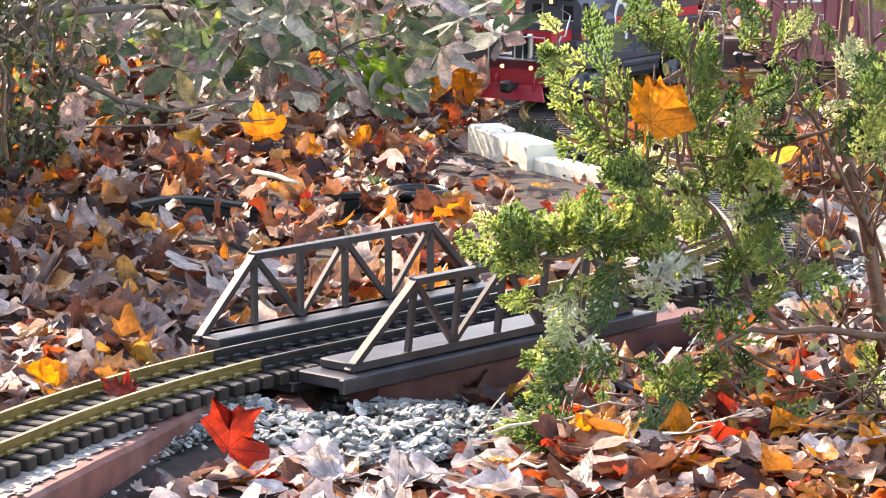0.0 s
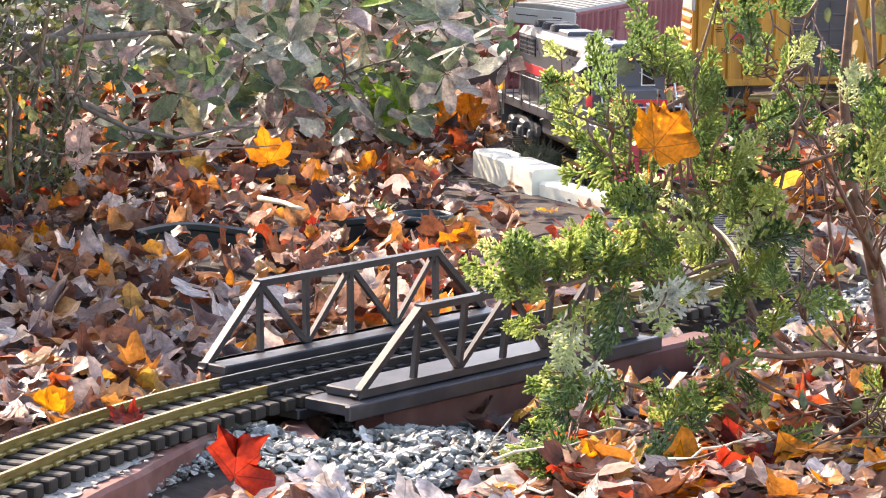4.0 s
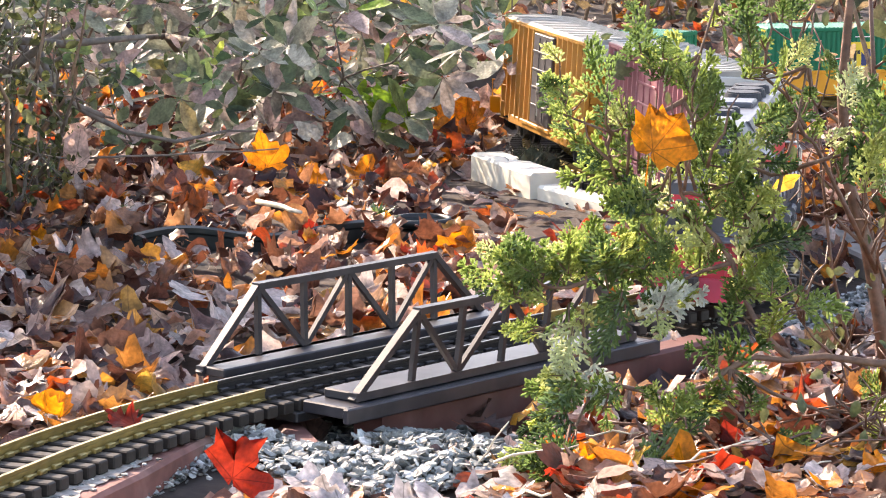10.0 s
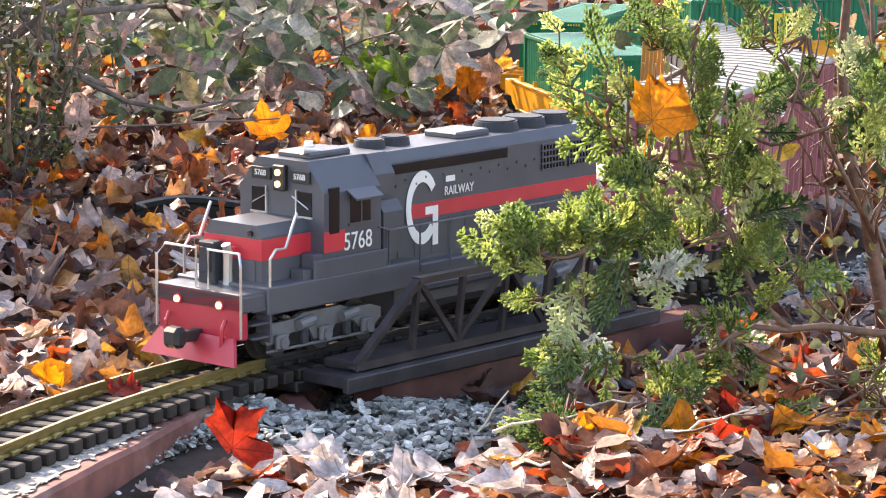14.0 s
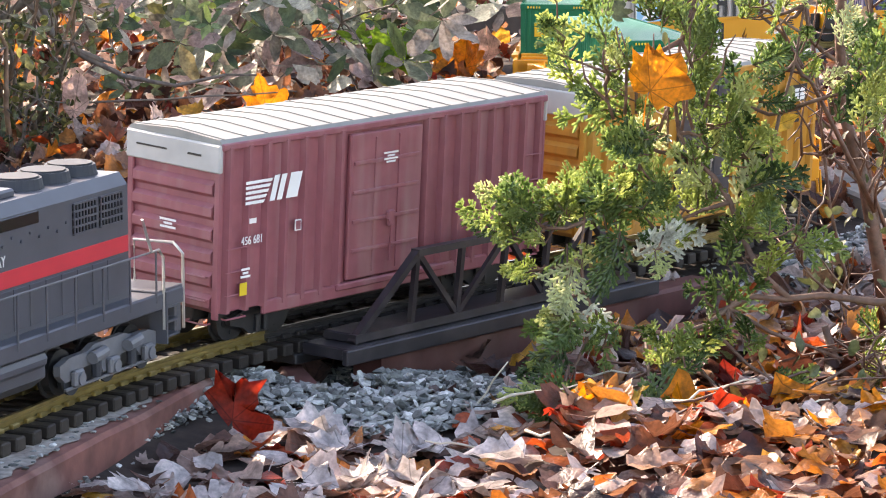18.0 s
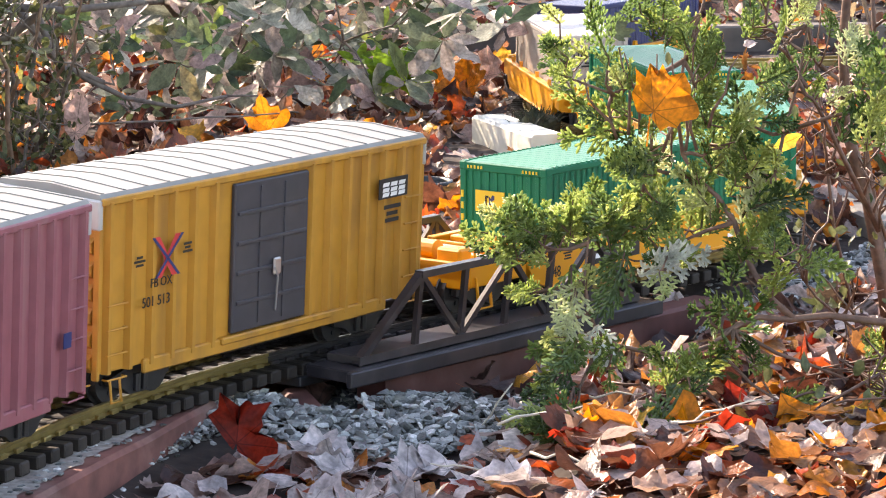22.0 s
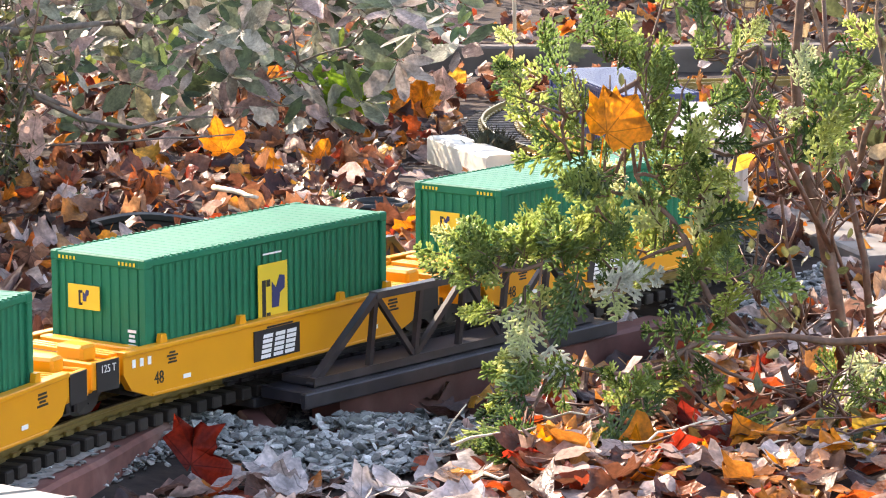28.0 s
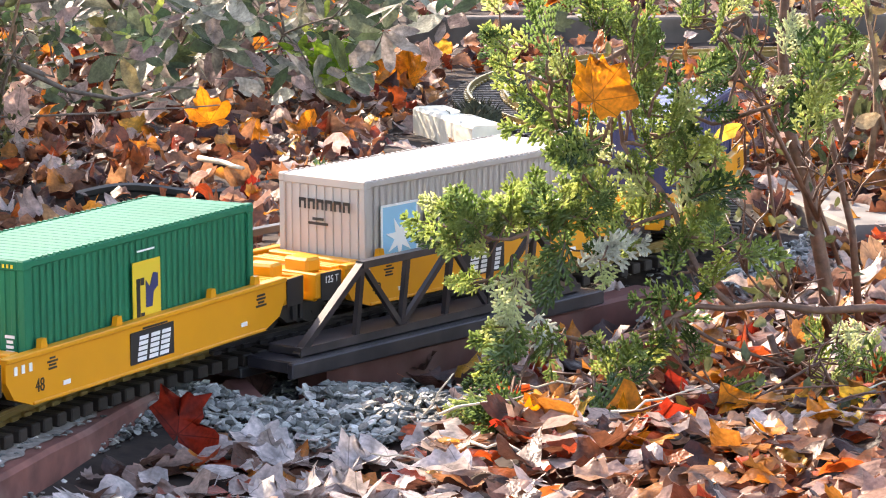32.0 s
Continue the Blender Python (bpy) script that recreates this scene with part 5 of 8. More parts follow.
    words("5768", 0.0185, WHITE, loco, on_side(c0 + 0.026, cw + 0.0006, zd + 0.026), "cab_number", "white cab number", 0.85)
    # low nose
    n0, n1, nw, zn = c1, h - 0.047, 0.028, zd + 0.045
    prof = [(-nw, zd), (nw, zd), (nw, zn - 0.008), (nw - 0.005, zn), (-nw + 0.005, zn), (-nw, zn - 0.008)]
    nose = part("nose", Geo().prism(prof, 0, n0, n1), LOCO_GREY, loco, "low nose with red band")
    part("red_band", Geo().box(n0, n1 + 0.0006, -nw - 0.0006, nw + 0.0006, zd + 0.020, zd + 0.035), LOCO_RED, nose, "red band")
    part("nose_latch", Geo().box(n1, n1 + 0.002, -0.010, 0.004, zd + 0.024, zd + 0.028, 0.0006), LOCO_RED, nose)
    part("nose_door", Geo().box(n1, n1 + 0.001, 0.006, 0.022, zd + 0.001, zd + 0.019, 0.0003), LOCO_GREY, nose)
    part("nose_lamp", Geo().disc((n1 + 0.001, 0.018, zd + 0.039), 0, 0.0022, 0.002, 10), DARK, nose)
    # front and rear platforms, pilots and steps
    for s in (1, -1):
        x = s * (h - 0.012)
        red = PILOT_RED if s > 0 else LOCO_GREY
        pil = part("pilot", Geo().box(min(x, x - s * 0.008), max(x, x - s * 0.008), -w + 0.006, w - 0.006, 0.020, zd + 0.001, 0.0012), red, loco, "red front pilot sheet" if s > 0 else "grey rear pilot sheet")
        if s > 0:
            g = Geo().prism([(-w + 0.000, 0.004), (w - 0.000, 0.004), (w - 0.010, 0.022), (-w + 0.010, 0.022)], 0, x + 0.0005, x + 0.0035)
            vs = [(vx + (0.022 - vz) * 0.55, vy, vz) for vx, vy, vz in g.v]
            g.v = vs
            part("snow_plough", g, PILOT_RED, pil, "red flared plough")
            for t in (-1, 1):
                lp = part("ditch_light", Geo().disc((x + 0.001, t * 0.021, zd - 0.008), 0, 0.0026, 0.003, 12), LAMP, pil, "glowing ditch light")
                part("lamp_ring", Geo().disc((x + 0.0002, t * 0.021, zd - 0.008), 0, 0.0040, 0.0026, 12), PILOT_RED, lp)
                part("hose", Geo().tube([(x + 0.002, t * 0.028, 0.034), (x + 0.006, t * 0.028, 0.028), (x + 0.006, t * 0.027, 0.014)], 0.0016, 6), PILOT_RED, pil)
        g = Geo()
        for t in (-1, 1):
            # corner handrails rising from the steps
            g.tube([(x + s * 0.001, t * (w - 0.005), 0.022), (x + s * 0.001, t * (w - 0.005), zd + 0.022), (x - s * 0.003, t * (w - 0.010), zd + 0.030), (x - s * 0.003, t * 0.006, zd + 0.030), (x - s * 0.003, t * 0.006, zd)], 0.0011, 6)
            g.tube([(x - s * 0.028, t * (w - 0.004), 0.026), (x - s * 0.028, t * (w - 0.004), zd + 0.024), (x - s * 0.034, t * (w - 0.004), zd + 0.030), (x - s * 0.044, t * (w - 0.004), zd + 0.030), (x - s * 0.056, t * (w - 0.004), zd + 0.054)], 0.0011, 6)
        part("end_handrail", g, CHROME, loco, "bare metal handrail")
        for t in (-1, 1):
            for k in range(3):
                z = 0.020 + k * 0.010
                part("step", Geo().box(min(x - s * 0.008, x - s * 0.026), max(x - s * 0.008, x - s * 0.026), min(t * (w - 0.016), t * (w - 0.003)), max(t * (w - 0.016), t * (w - 0.003)), z, z + 0.0015), LOCO_GREY, loco)
            part("step_side", Geo().box(min(x - s * 0.026, x - s * 0.028), max(x - s * 0.026, x - s * 0.028), min(t * (w - 0.016), t * (w - 0.002)), max(t * (w - 0.016), t * (w - 0.002)), 0.016, zd), LOCO_GREY, loco)
        coupler(loco, x, s)
        part("platform", Geo().box(min(x, x - s * 0.036), max(x, x - s * 0.036), -w + 0.005, w - 0.005, zd - 0.003, zd + 0.0015, 0.0006), LOCO_GREY, loco)
    part("equipment_box", Geo().box(n1 + 0.006, n1 + 0.016, -0.020, -0.004, zd, zd + 0.032, 0.001).box(n1 + 0.016, n1 + 0.0172, -0.017, -0.007, zd + 0.010, zd + 0.028, 0.0004), LOCO_DARK, loco, "dark equipment box on the front platform")
    part("brake_post", Geo().tube([(n1 + 0.010, 0.004, zd), (n1 + 0.010, 0.004, zd + 0.026), (n1 + 0.012, 0.004, zd + 0.031)], 0.0036, 10), CHROME, loco, "bright metal brake stand")
    for t in (-1, 1):
        y0, y1 = sorted((t * (nw + 0.001), t * (w - 0.005)))
        part("cab_step", Geo().box(c1, c1 + 0.011, y0, y1, zd + 0.001, zd + 0.021, 0.0006), LOCO_GREY, loco)
        part("cab_step", Geo().box(c1 + 0.011, c1 + 0.022, y0, y1, zd + 0.001, zd + 0.011, 0.0006), LOCO_GREY, loco)
        y0, y1 = sorted((t * (w - 0.004), t * (w - 0.0015)))
        part("battery_box", Geo().box(c0 - 0.004, c1 + 0.014, y0, y1, zd - 0.004, zd + 0.017, 0.0008), LOCO_GREY, loco)
    # side handrails with stanchions
    for s in (-1, 1):
        g = Geo()
        xs = np.linspace(-h + 0.05, c0 - 0.008, 9)
        yy = s * (w - 0.004)
        g.tube([(xs[0], yy, zd + 0.030)] + [(x, yy, zd + 0.030) for x in xs] + [(c0 + 0.004, yy, zd + 0.034)], 0.0007, 6)
        rail = part("handrail", g, TRUCK_GREY, loco, "thin metal handrail")
        for x in xs:
            part("stanchion", Geo().tube([(x, yy, zd - 0.006), (x, yy, zd + 0.030)], 0.0008, 5), LOCO_GREY, rail)
    # round emblem on the hood: ring with a foot
    g = Geo()
    ro, ri, n = 0.0225, 0.0155, 30
    vs, fs = [], []
    for k in range(n + 1):
        a = radians(35) + radians(285) * k / n
        for r in (ri, ro):
            vs += [(r * math.cos(a) * 0.82, r * math.sin(a) * 1.25, z) for z in (0, 0.0004)]
    for k in range(n):
        fs += [(4 * k + 1, 4 * k + 3, 4 * k + 7, 4 * k + 5), (4 * k + 3, 4 * k + 2, 4 * k + 6, 4 * k + 7), (4 * k, 4 * k + 1, 4 * k + 5, 4 * k + 4)]
    g.add(vs, fs)
    g.box(0.004, 0.0185, -0.006, 0.000, 0, 0.0004).box(0.0125, 0.0185, -0.030, -0.004, 0, 0.0004)
    part("round_emblem", g, WHITE, hood, "white open-ring railway emblem", at=on_side(x1 - 0.058, hw + 0.0008, zd + 0.040))
    bars_mark("lettering", hood, on_side(x1 - 0.0905, hw + 0.0012, zd + 0.059), 0.014, 0.0075, 1, WHITE, "white lettering bar")
    words("RAILWAY", 0.0098, WHITE, hood, on_side(x1 - 0.101, hw + 0.0012, zd + 0.0495), "road_lettering", "white lettering", 0.82)
    # fuel tank and trucks
    part("fuel_tank", Geo().prism([(-0.034, 0.020), (-0.024, 0.012), (0.024, 0.012), (0.034, 0.020), (0.034, 0.036), (-0.034, 0.036)], 0, -0.070, 0.066), LOCO_GREY, loco, "grey fuel tank")
    part("air_tank", Geo().tube([(-0.06, 0.036, 0.034), (0.04, 0.036, 0.034)], 0.006, 10), LOCO_GREY, loco)
    for s in (-1, 1):
        engine_truck(loco, s * 0.148)
    return loco


def engine_truck(parent, x):
    """Three-axle bogie of the locomotive: moulded grey side frames with journal boxes, springs and brake gear."""
    t = truck(parent, x, 0.0165, 0.046, 3, 0.058)
    for s in (-1, 1):
        y = s * 0.0365
        a, b = sorted((y, y - s * 0.005))
        prof = [(-0.064, 0.017), (-0.058, 0.012), (-0.040, 0.012), (-0.034, 0.018), (-0.014, 0.018), (-0.009, 0.010), (0.009, 0.010), (0.014, 0.018), (0.034, 0.018), (0.040, 0.012), (0.058, 0.012), (0.064, 0.017), (0.064, 0.024), (0.052, 0.0275), (0.030, 0.0275), (0.020, 0.031), (-0.020, 0.031), (-0.030, 0.0275), (-0.052, 0.0275), (-0.064, 0.024)]
        fr = part("side_casting", Geo().prism([(x + u, z) for u, z in prof], 1, a, b), TRUCK_GREY, t, "grey moulded side frame")
        for k in (-0.046, 0.0, 0.046):
            c, d = sorted((y, y + s * 0.005))
            part("journal_box", Geo().box(x + k - 0.006, x + k + 0.006, c, d, 0.008, 0.019, 0.0014).disc((x + k, y + s * 0.0055, 0.0130), 1, 0.0042, 0.002, 14), TRUCK_GREY, fr)
            part("wheel_face", Geo().disc((x + k, s * 0.0335, 0.0120), 1, 0.0105, 0.002, 20), LOCO_DARK, fr)
        for k in (-0.023, 0.023):
            c, d = sorted((y, y + s * 0.007))
            part("brake_cylinder", Geo().tube([(x + k - 0.009, y + s * 0.004, 0.0255), (x + k + 0.007, y + s * 0.004, 0.0235)], 0.0042, 10), TRUCK_GREY, fr)
            part("spring", Geo().tube([(x + k, y + s * 0.003, 0.010), (x + k, y + s * 0.003, 0.0205)], 0.0034, 8), LOCO_DARK, fr)
        part("tie_bar", Geo().box(x - 0.060, x + 0.060, min(y, y + s * 0.002), max(y, y + s * 0.002), 0.0065, 0.0085, 0.0004), TRUCK_GREY, fr)
    return t


def build_train():
    """Makes the train in order, and lists how far each vehicle is behind the locomotive's middle."""
    TRAIN.append((build_locomotive(), 0.0, 0.148, 0.0))
    TRAIN.append((build_maroon_car(), 0.466, 0.124, 3.2))
    TRAIN.append((build_yellow_car(), 0.876, 0.126, 3.2))
    for k, back in enumerate((1.352, 1.772, 2.190, 2.600, 3.008)):
        if k == 0:
            car = well_car("bright yellow leading well car with railed end platform", True, "number")
            box = container("green corrugated freight container with yellow marks on its corner posts", GREEN, "yellow sign", True)
        else:
            car = well_car("bright yellow articulated well car with striped emblem plate", False, "emblem")
            if k < 3:
                box = container("green corrugated freight container with yellow sign panels", GREEN, "yellow sign")
            elif k == 3:
                box = container("pale grey corrugated freight container with a blue star panel", GREY_BOX, "star")
            else:
                box = container("dark blue corrugated freight container on a well car", BLUE_BOX, "")
        tagged(car, group="well cars")
        tagged(box, group="freight containers")
        TRAIN.append((car, back, 0.165, 0.0))
        TRAIN.append((box, back, 0.165, 0.0))


build_train()

# the locomotive's middle along the line: uneven on the far curves, then steady
START = s_near(-0.127, 2.265) - 0.1012
DRIFT = [(0.0, -0.057), (2.0, -0.070), (3.0, -0.063), (6.0, -0.035), (8.0, -0.014), (10.0, 0.005), (12.0, 0.012), (13.5, 0.004), (15.0, 0.0), (32.0, 0.0)]


def middle_at(t):
    return START + (0.1395 * (t - 14.5) if t > 11.5 else -0.4185 + 0.1288 * (t - 11.5)) + float(np.interp(t, [d[0] for d in DRIFT], [d[1] for d in DRIFT]))


def motions():
    for ob, back, half, lean in TRAIN:
        rows = []
        for k in range(65):
            t = k * 0.5
            s = middle_at(t) - back
            a, b = on_line(s + half), on_line(s - half)
            d = a - b
            m = Matrix.Translation((a + b) / 2) @ Matrix.Rotation(math.atan2(d.y, d.x), 4, "Z") @ Matrix.Rotation(-radians(lean), 4, "X")
            rows.append((t, m))
        walk(ob, rows)
    # the wheels roll
    for ob, r in WHEELS:
        rest = ob.matrix_basis.copy()
        walk(ob, [(k * 32.0 / 220, rest @ Matrix.Rotation((middle_at(k * 32.0 / 220) - START) / r, 4, "Y")) for k in range(221)])


# ---- fallen leaves ----
def mirrored(right):
    return right + [(-x, y) for x, y in right[-2::-1]]


# half outlines of leaves, the stem at the origin and the tip on +y
MAPLES = [mirrored([(0.05, 0.0), (0.34, -0.08), (0.66, 0.02), (0.60, 0.18), (0.98, 0.36), (0.90, 0.50), (1.0, 0.74), (0.72, 0.76), (0.52, 0.74), (0.56, 1.0), (0.34, 1.08), (0.22, 1.30), (0.0, 1.52)]),
          mirrored([(0.05, 0.0), (0.40, -0.14), (0.58, 0.06), (0.86, 0.14), (0.80, 0.34), (1.02, 0.60), (0.84, 0.70), (0.78, 0.92), (0.54, 0.88), (0.50, 1.10), (0.30, 1.14), (0.0, 1.42)]),
          mirrored([(0.05, 0.02), (0.42, 0.04), (0.74, 0.20), (0.70, 0.40), (0.94, 0.66), (0.74, 0.80), (0.62, 0.82), (0.60, 1.06), (0.40, 1.16), (0.28, 1.36), (0.0, 1.6)])]
MAPLE = MAPLES[0]
BROAD = mirrored([(0.05, 0.0), (0.42, 0.03), (0.70, 0.26), (0.66, 0.44), (0.84, 0.66), (0.66, 0.86), (0.52, 0.92), (0.40, 1.14), (0.16, 1.26), (0.0, 1.4)])
LANCE = [(0.03, 0.0), (0.17, 0.22), (0.27, 0.55), (0.29, 0.85), (0.2, 1.25), (0.0, 1.55), (-0.2, 1.25), (-0.29, 0.85), (-0.27, 0.55), (-0.17, 0.22), (-0.03, 0.0)]
OVAL = [(0.04, 0.0), (0.34, 0.28), (0.46, 0.62), (0.40, 0.98), (0.22, 1.28), (0.0, 1.5), (-0.22, 1.28), (-0.40, 0.98), (-0.46, 0.62), (-0.34, 0.28), (-0.04, 0.0)]


def leaf_shape(outline, size, curl, fold, rng, stem=True):
    """Vertices and faces of one leaf: bent over by curl, folded along its midrib, crumpled."""
    kx, ky = curl * rng.uniform(0.4, 1.7), curl * rng.uniform(-0.9, 1.1)
    ph, amp = rng.uniform(0, 6.28), 0.14 * min(abs(curl), 1.2)
    waves, lift, pleat = rng.choice((2, 3, 3)), rng.uniform(0.1, 0.34) * min(abs(curl), 1.3), rng.uniform(0.05, 0.26) * min(abs(curl), 1.2)
    tear = [rng.uniform(0.74, 1.08) for _ in outline]
    def lay(x, y):
        r, a = math.hypot(x, y - 0.2), math.atan2(x, y - 0.2)
        y -= 0.6
        z = pleat * r * abs(math.sin(2.5 * a)) + lift * r * r * math.sin(waves * a + ph) + fold * abs(x) * 0.6 + amp * (math.sin(4.3 * x + ph) + math.sin(3.7 * y + 2 * ph) + 0.6 * math.sin(7 * (x + y) + 3 * ph))
        if abs(kx) > 0.05:
            x, z = math.sin(kx * x) / kx, z + (1 - math.cos(kx * x)) / kx
        if abs(ky) > 0.05:
            y, z = math.sin(ky * y) / ky, z + (1 - math.cos(ky * y)) / ky
        return Vector((x * size, y * size, z * size))
    hubs = (0.15, 0.55, 1.0)
    vs = [lay(0.0, h) for h in hubs]
    n = len(outline)
    which = []
    for x, y in outline:
        c = 0 if y < 0.3 else (1 if y < 0.85 else 2)
        which.append(c)
        vs.append(lay(x * 0.55, hubs[c] + (y - hubs[c]) * 0.55))
    for (x, y), t in zip(outline, tear):
        vs.append(lay(x * t, y * (0.5 + 0.5 * t)))
    fs = []
    for i in range(n - 1):
        fs.append((3 + i, 3 + n + i, 4 + n + i, 4 + i))
        fs.append((which[i], 3 + i, 4 + i))
        if which[i] != which[i + 1]:
            fs.append((which[i], 4 + i, which[i + 1]))
    if stem:
        k = len(vs)
        a = rng.uniform(-0.4, 0.4)
        vs += [Vector((-0.02, -0.58, 0.0)) * size, Vector((0.02, -0.58, 0.0)) * size, Vector((0.02 + a, -1.2, 0.14)) * size, Vector((-0.02 + a, -1.2, 0.14)) * size]
        fs.append((k, k + 1, k + 2, k + 3))
    return vs, fs


def tumbled(x, y, z, rng, tilt):
    return Matrix.Translation((x, y, z)) @ Matrix.Rotation(rng.uniform(0, 6.283), 4, "Z") @ Matrix.Rotation(rng.gauss(0, tilt), 4, "X") @ Matrix.Rotation(rng.gauss(0, tilt), 4, "Y")


def in_bridge(x, y, room=0.0):
    q = BRIDGE.inverted() @ Vector((x, y, 0))
    return -0.03 - room < q.x < 0.40 + room and -0.02 - room < q.y < 0.175 + room


def on_gravel(x, y):
    return ((x + 0.05) / 0.115) ** 2 + ((y - 2.19) / 0.11) ** 2 < 1


def on_board(x, y):
    """On or just before the red board by the track."""
    u = (x + 0.213) * 0.307 + (y - 2.045) * 0.952
    v = (x + 0.213) * 0.952 - (y - 2.045) * 0.307
    return -0.26 < u < 0.13 and -0.05 < v < 0.030


def scatter_leaves():
    rng = random.Random(5)
    g, back, front = Geo(), Geo(), Geo()
    loose = []
    count = 0
    while count < 12500:
        # denser near the camera
        y = 1.72 + 4.6 * rng.random() ** 1.35
        half = 0.16 * y + 0.25
        x = rng.uniform(-half, half)
        count += 1
        d, s = away(x, y)
        if d < (0.085 if x < -0.08 and y < on_line(s).y else 0.062) or (in_bridge(x, y, 0.01)):
            continue
        low = (y < 2.14 and x < 0.07) or (3.05 < y < 3.65 and -0.01 < x < 0.24)
        if (on_gravel(x, y) and rng.random() < 0.97) or (on_board(x, y) and rng.random() < 0.93):
            continue
        if 3.05 < y < 3.65 and -0.01 < x < 0.24 and rng.random() < 0.55:
            continue
        if y > 4.62 and rng.random() < 0.6:
            continue
        if 4.40 < y < 4.60 and 0.0 < x < 1.02 and rng.random() < 0.85:
            continue
        if (x - 0.045) ** 2 + (y - 3.54) ** 2 < 0.0016:
            continue
        bank = (x - 0.10) * 0.9 - (y - 2.42) * 0.434
        if 2.36 < y < 2.95 and 0.03 < bank < 0.10 and rng.random() < 0.8:
            continue
        if (x + 0.022) ** 2 + (y - 3.10) ** 2 < 0.0017 or (-0.245 < x < -0.15 and 3.0 < y < 3.05):
            continue
        z = ground_z(x, y) + rng.uniform(0.002, 0.008 if low else 0.024)
        size = rng.uniform(0.014, 0.029) * (1.2 if rng.random() < 0.25 else 1.0)
        size *= 0.85 if y < 2.2 or y > 2.75 else 1.0
        vs, fs = leaf_shape(MAPLES[rng.randrange(3)] if rng.random() < (0.2 if y < 2.2 else 0.42) else rng.choice((OVAL, BROAD, BROAD)), size, rng.uniform(0.3, 0.75 if low or y < 2.16 else 1.3) * rng.choice((-1, 1, 1)), rng.uniform(-0.3, 0.6), rng, rng.random() < 0.35)
        m = tumbled(x, y, z, rng, 0.15 if low else (0.22 if y < 2.15 else (0.28 if y < 2.75 else 0.42)))
        if len(loose) < 260 and 1.95 < y < 2.9 and abs(x) < 0.16 * y and z > ground_z(x, y) + 0.012:
            me = Geo().add(vs, fs).mesh("fallen_leaf", LITTER_ONE, True)
            ob = new("fallen_leaf", me)
            ob.parent, ob.matrix_basis = ground, m
            loose.append(ob)
        else:
            (back if y > 2.75 + 0.15 * noise.noise(Vector((x * 4, y * 4, 7))) else (front if y < 2.16 and x < rng.uniform(-0.02, 0.14) else (back if y < 2.3 and x > 0.05 else g))).add([m @ v for v in vs], fs)
    # a thinner scatter of leaves all round
    for k in range(2600):
        x, y = rng.uniform(-2.2, 2.2), rng.uniform(-1.0, 5.6)
        if (y > 1.6 and abs(x) < 0.16 * y + 0.22) or away(x, y)[0] < 0.07:
            continue
        vs, fs = leaf_shape(BROAD if k % 3 else MAPLES[k % 2], rng.uniform(0.02, 0.032), rng.uniform(0.4, 1.2), 0.2, rng, False)
        m = tumbled(x, y, ground_z(x, y) + 0.012, rng, 0.2)
        g.add([m @ v for v in vs], fs)
    tagged(new("leaf_litter", back.mesh("leaf_litter", LITTER_BACK, True)), "russet and orange leaf litter under the shrubs", "leaves", kind="stuff")
    tagged(new("leaf_litter", front.mesh("leaf_litter", LITTER_FRONT, True)), "pale curled dry leaves with orange ones among them", "leaves", kind="stuff")
    tagged(new("leaf_litter", g.mesh("leaf_litter", LITTER, True)), "thick litter of dry brown, pink and orange maple leaves", "leaves", kind="stuff")


scatter_leaves()


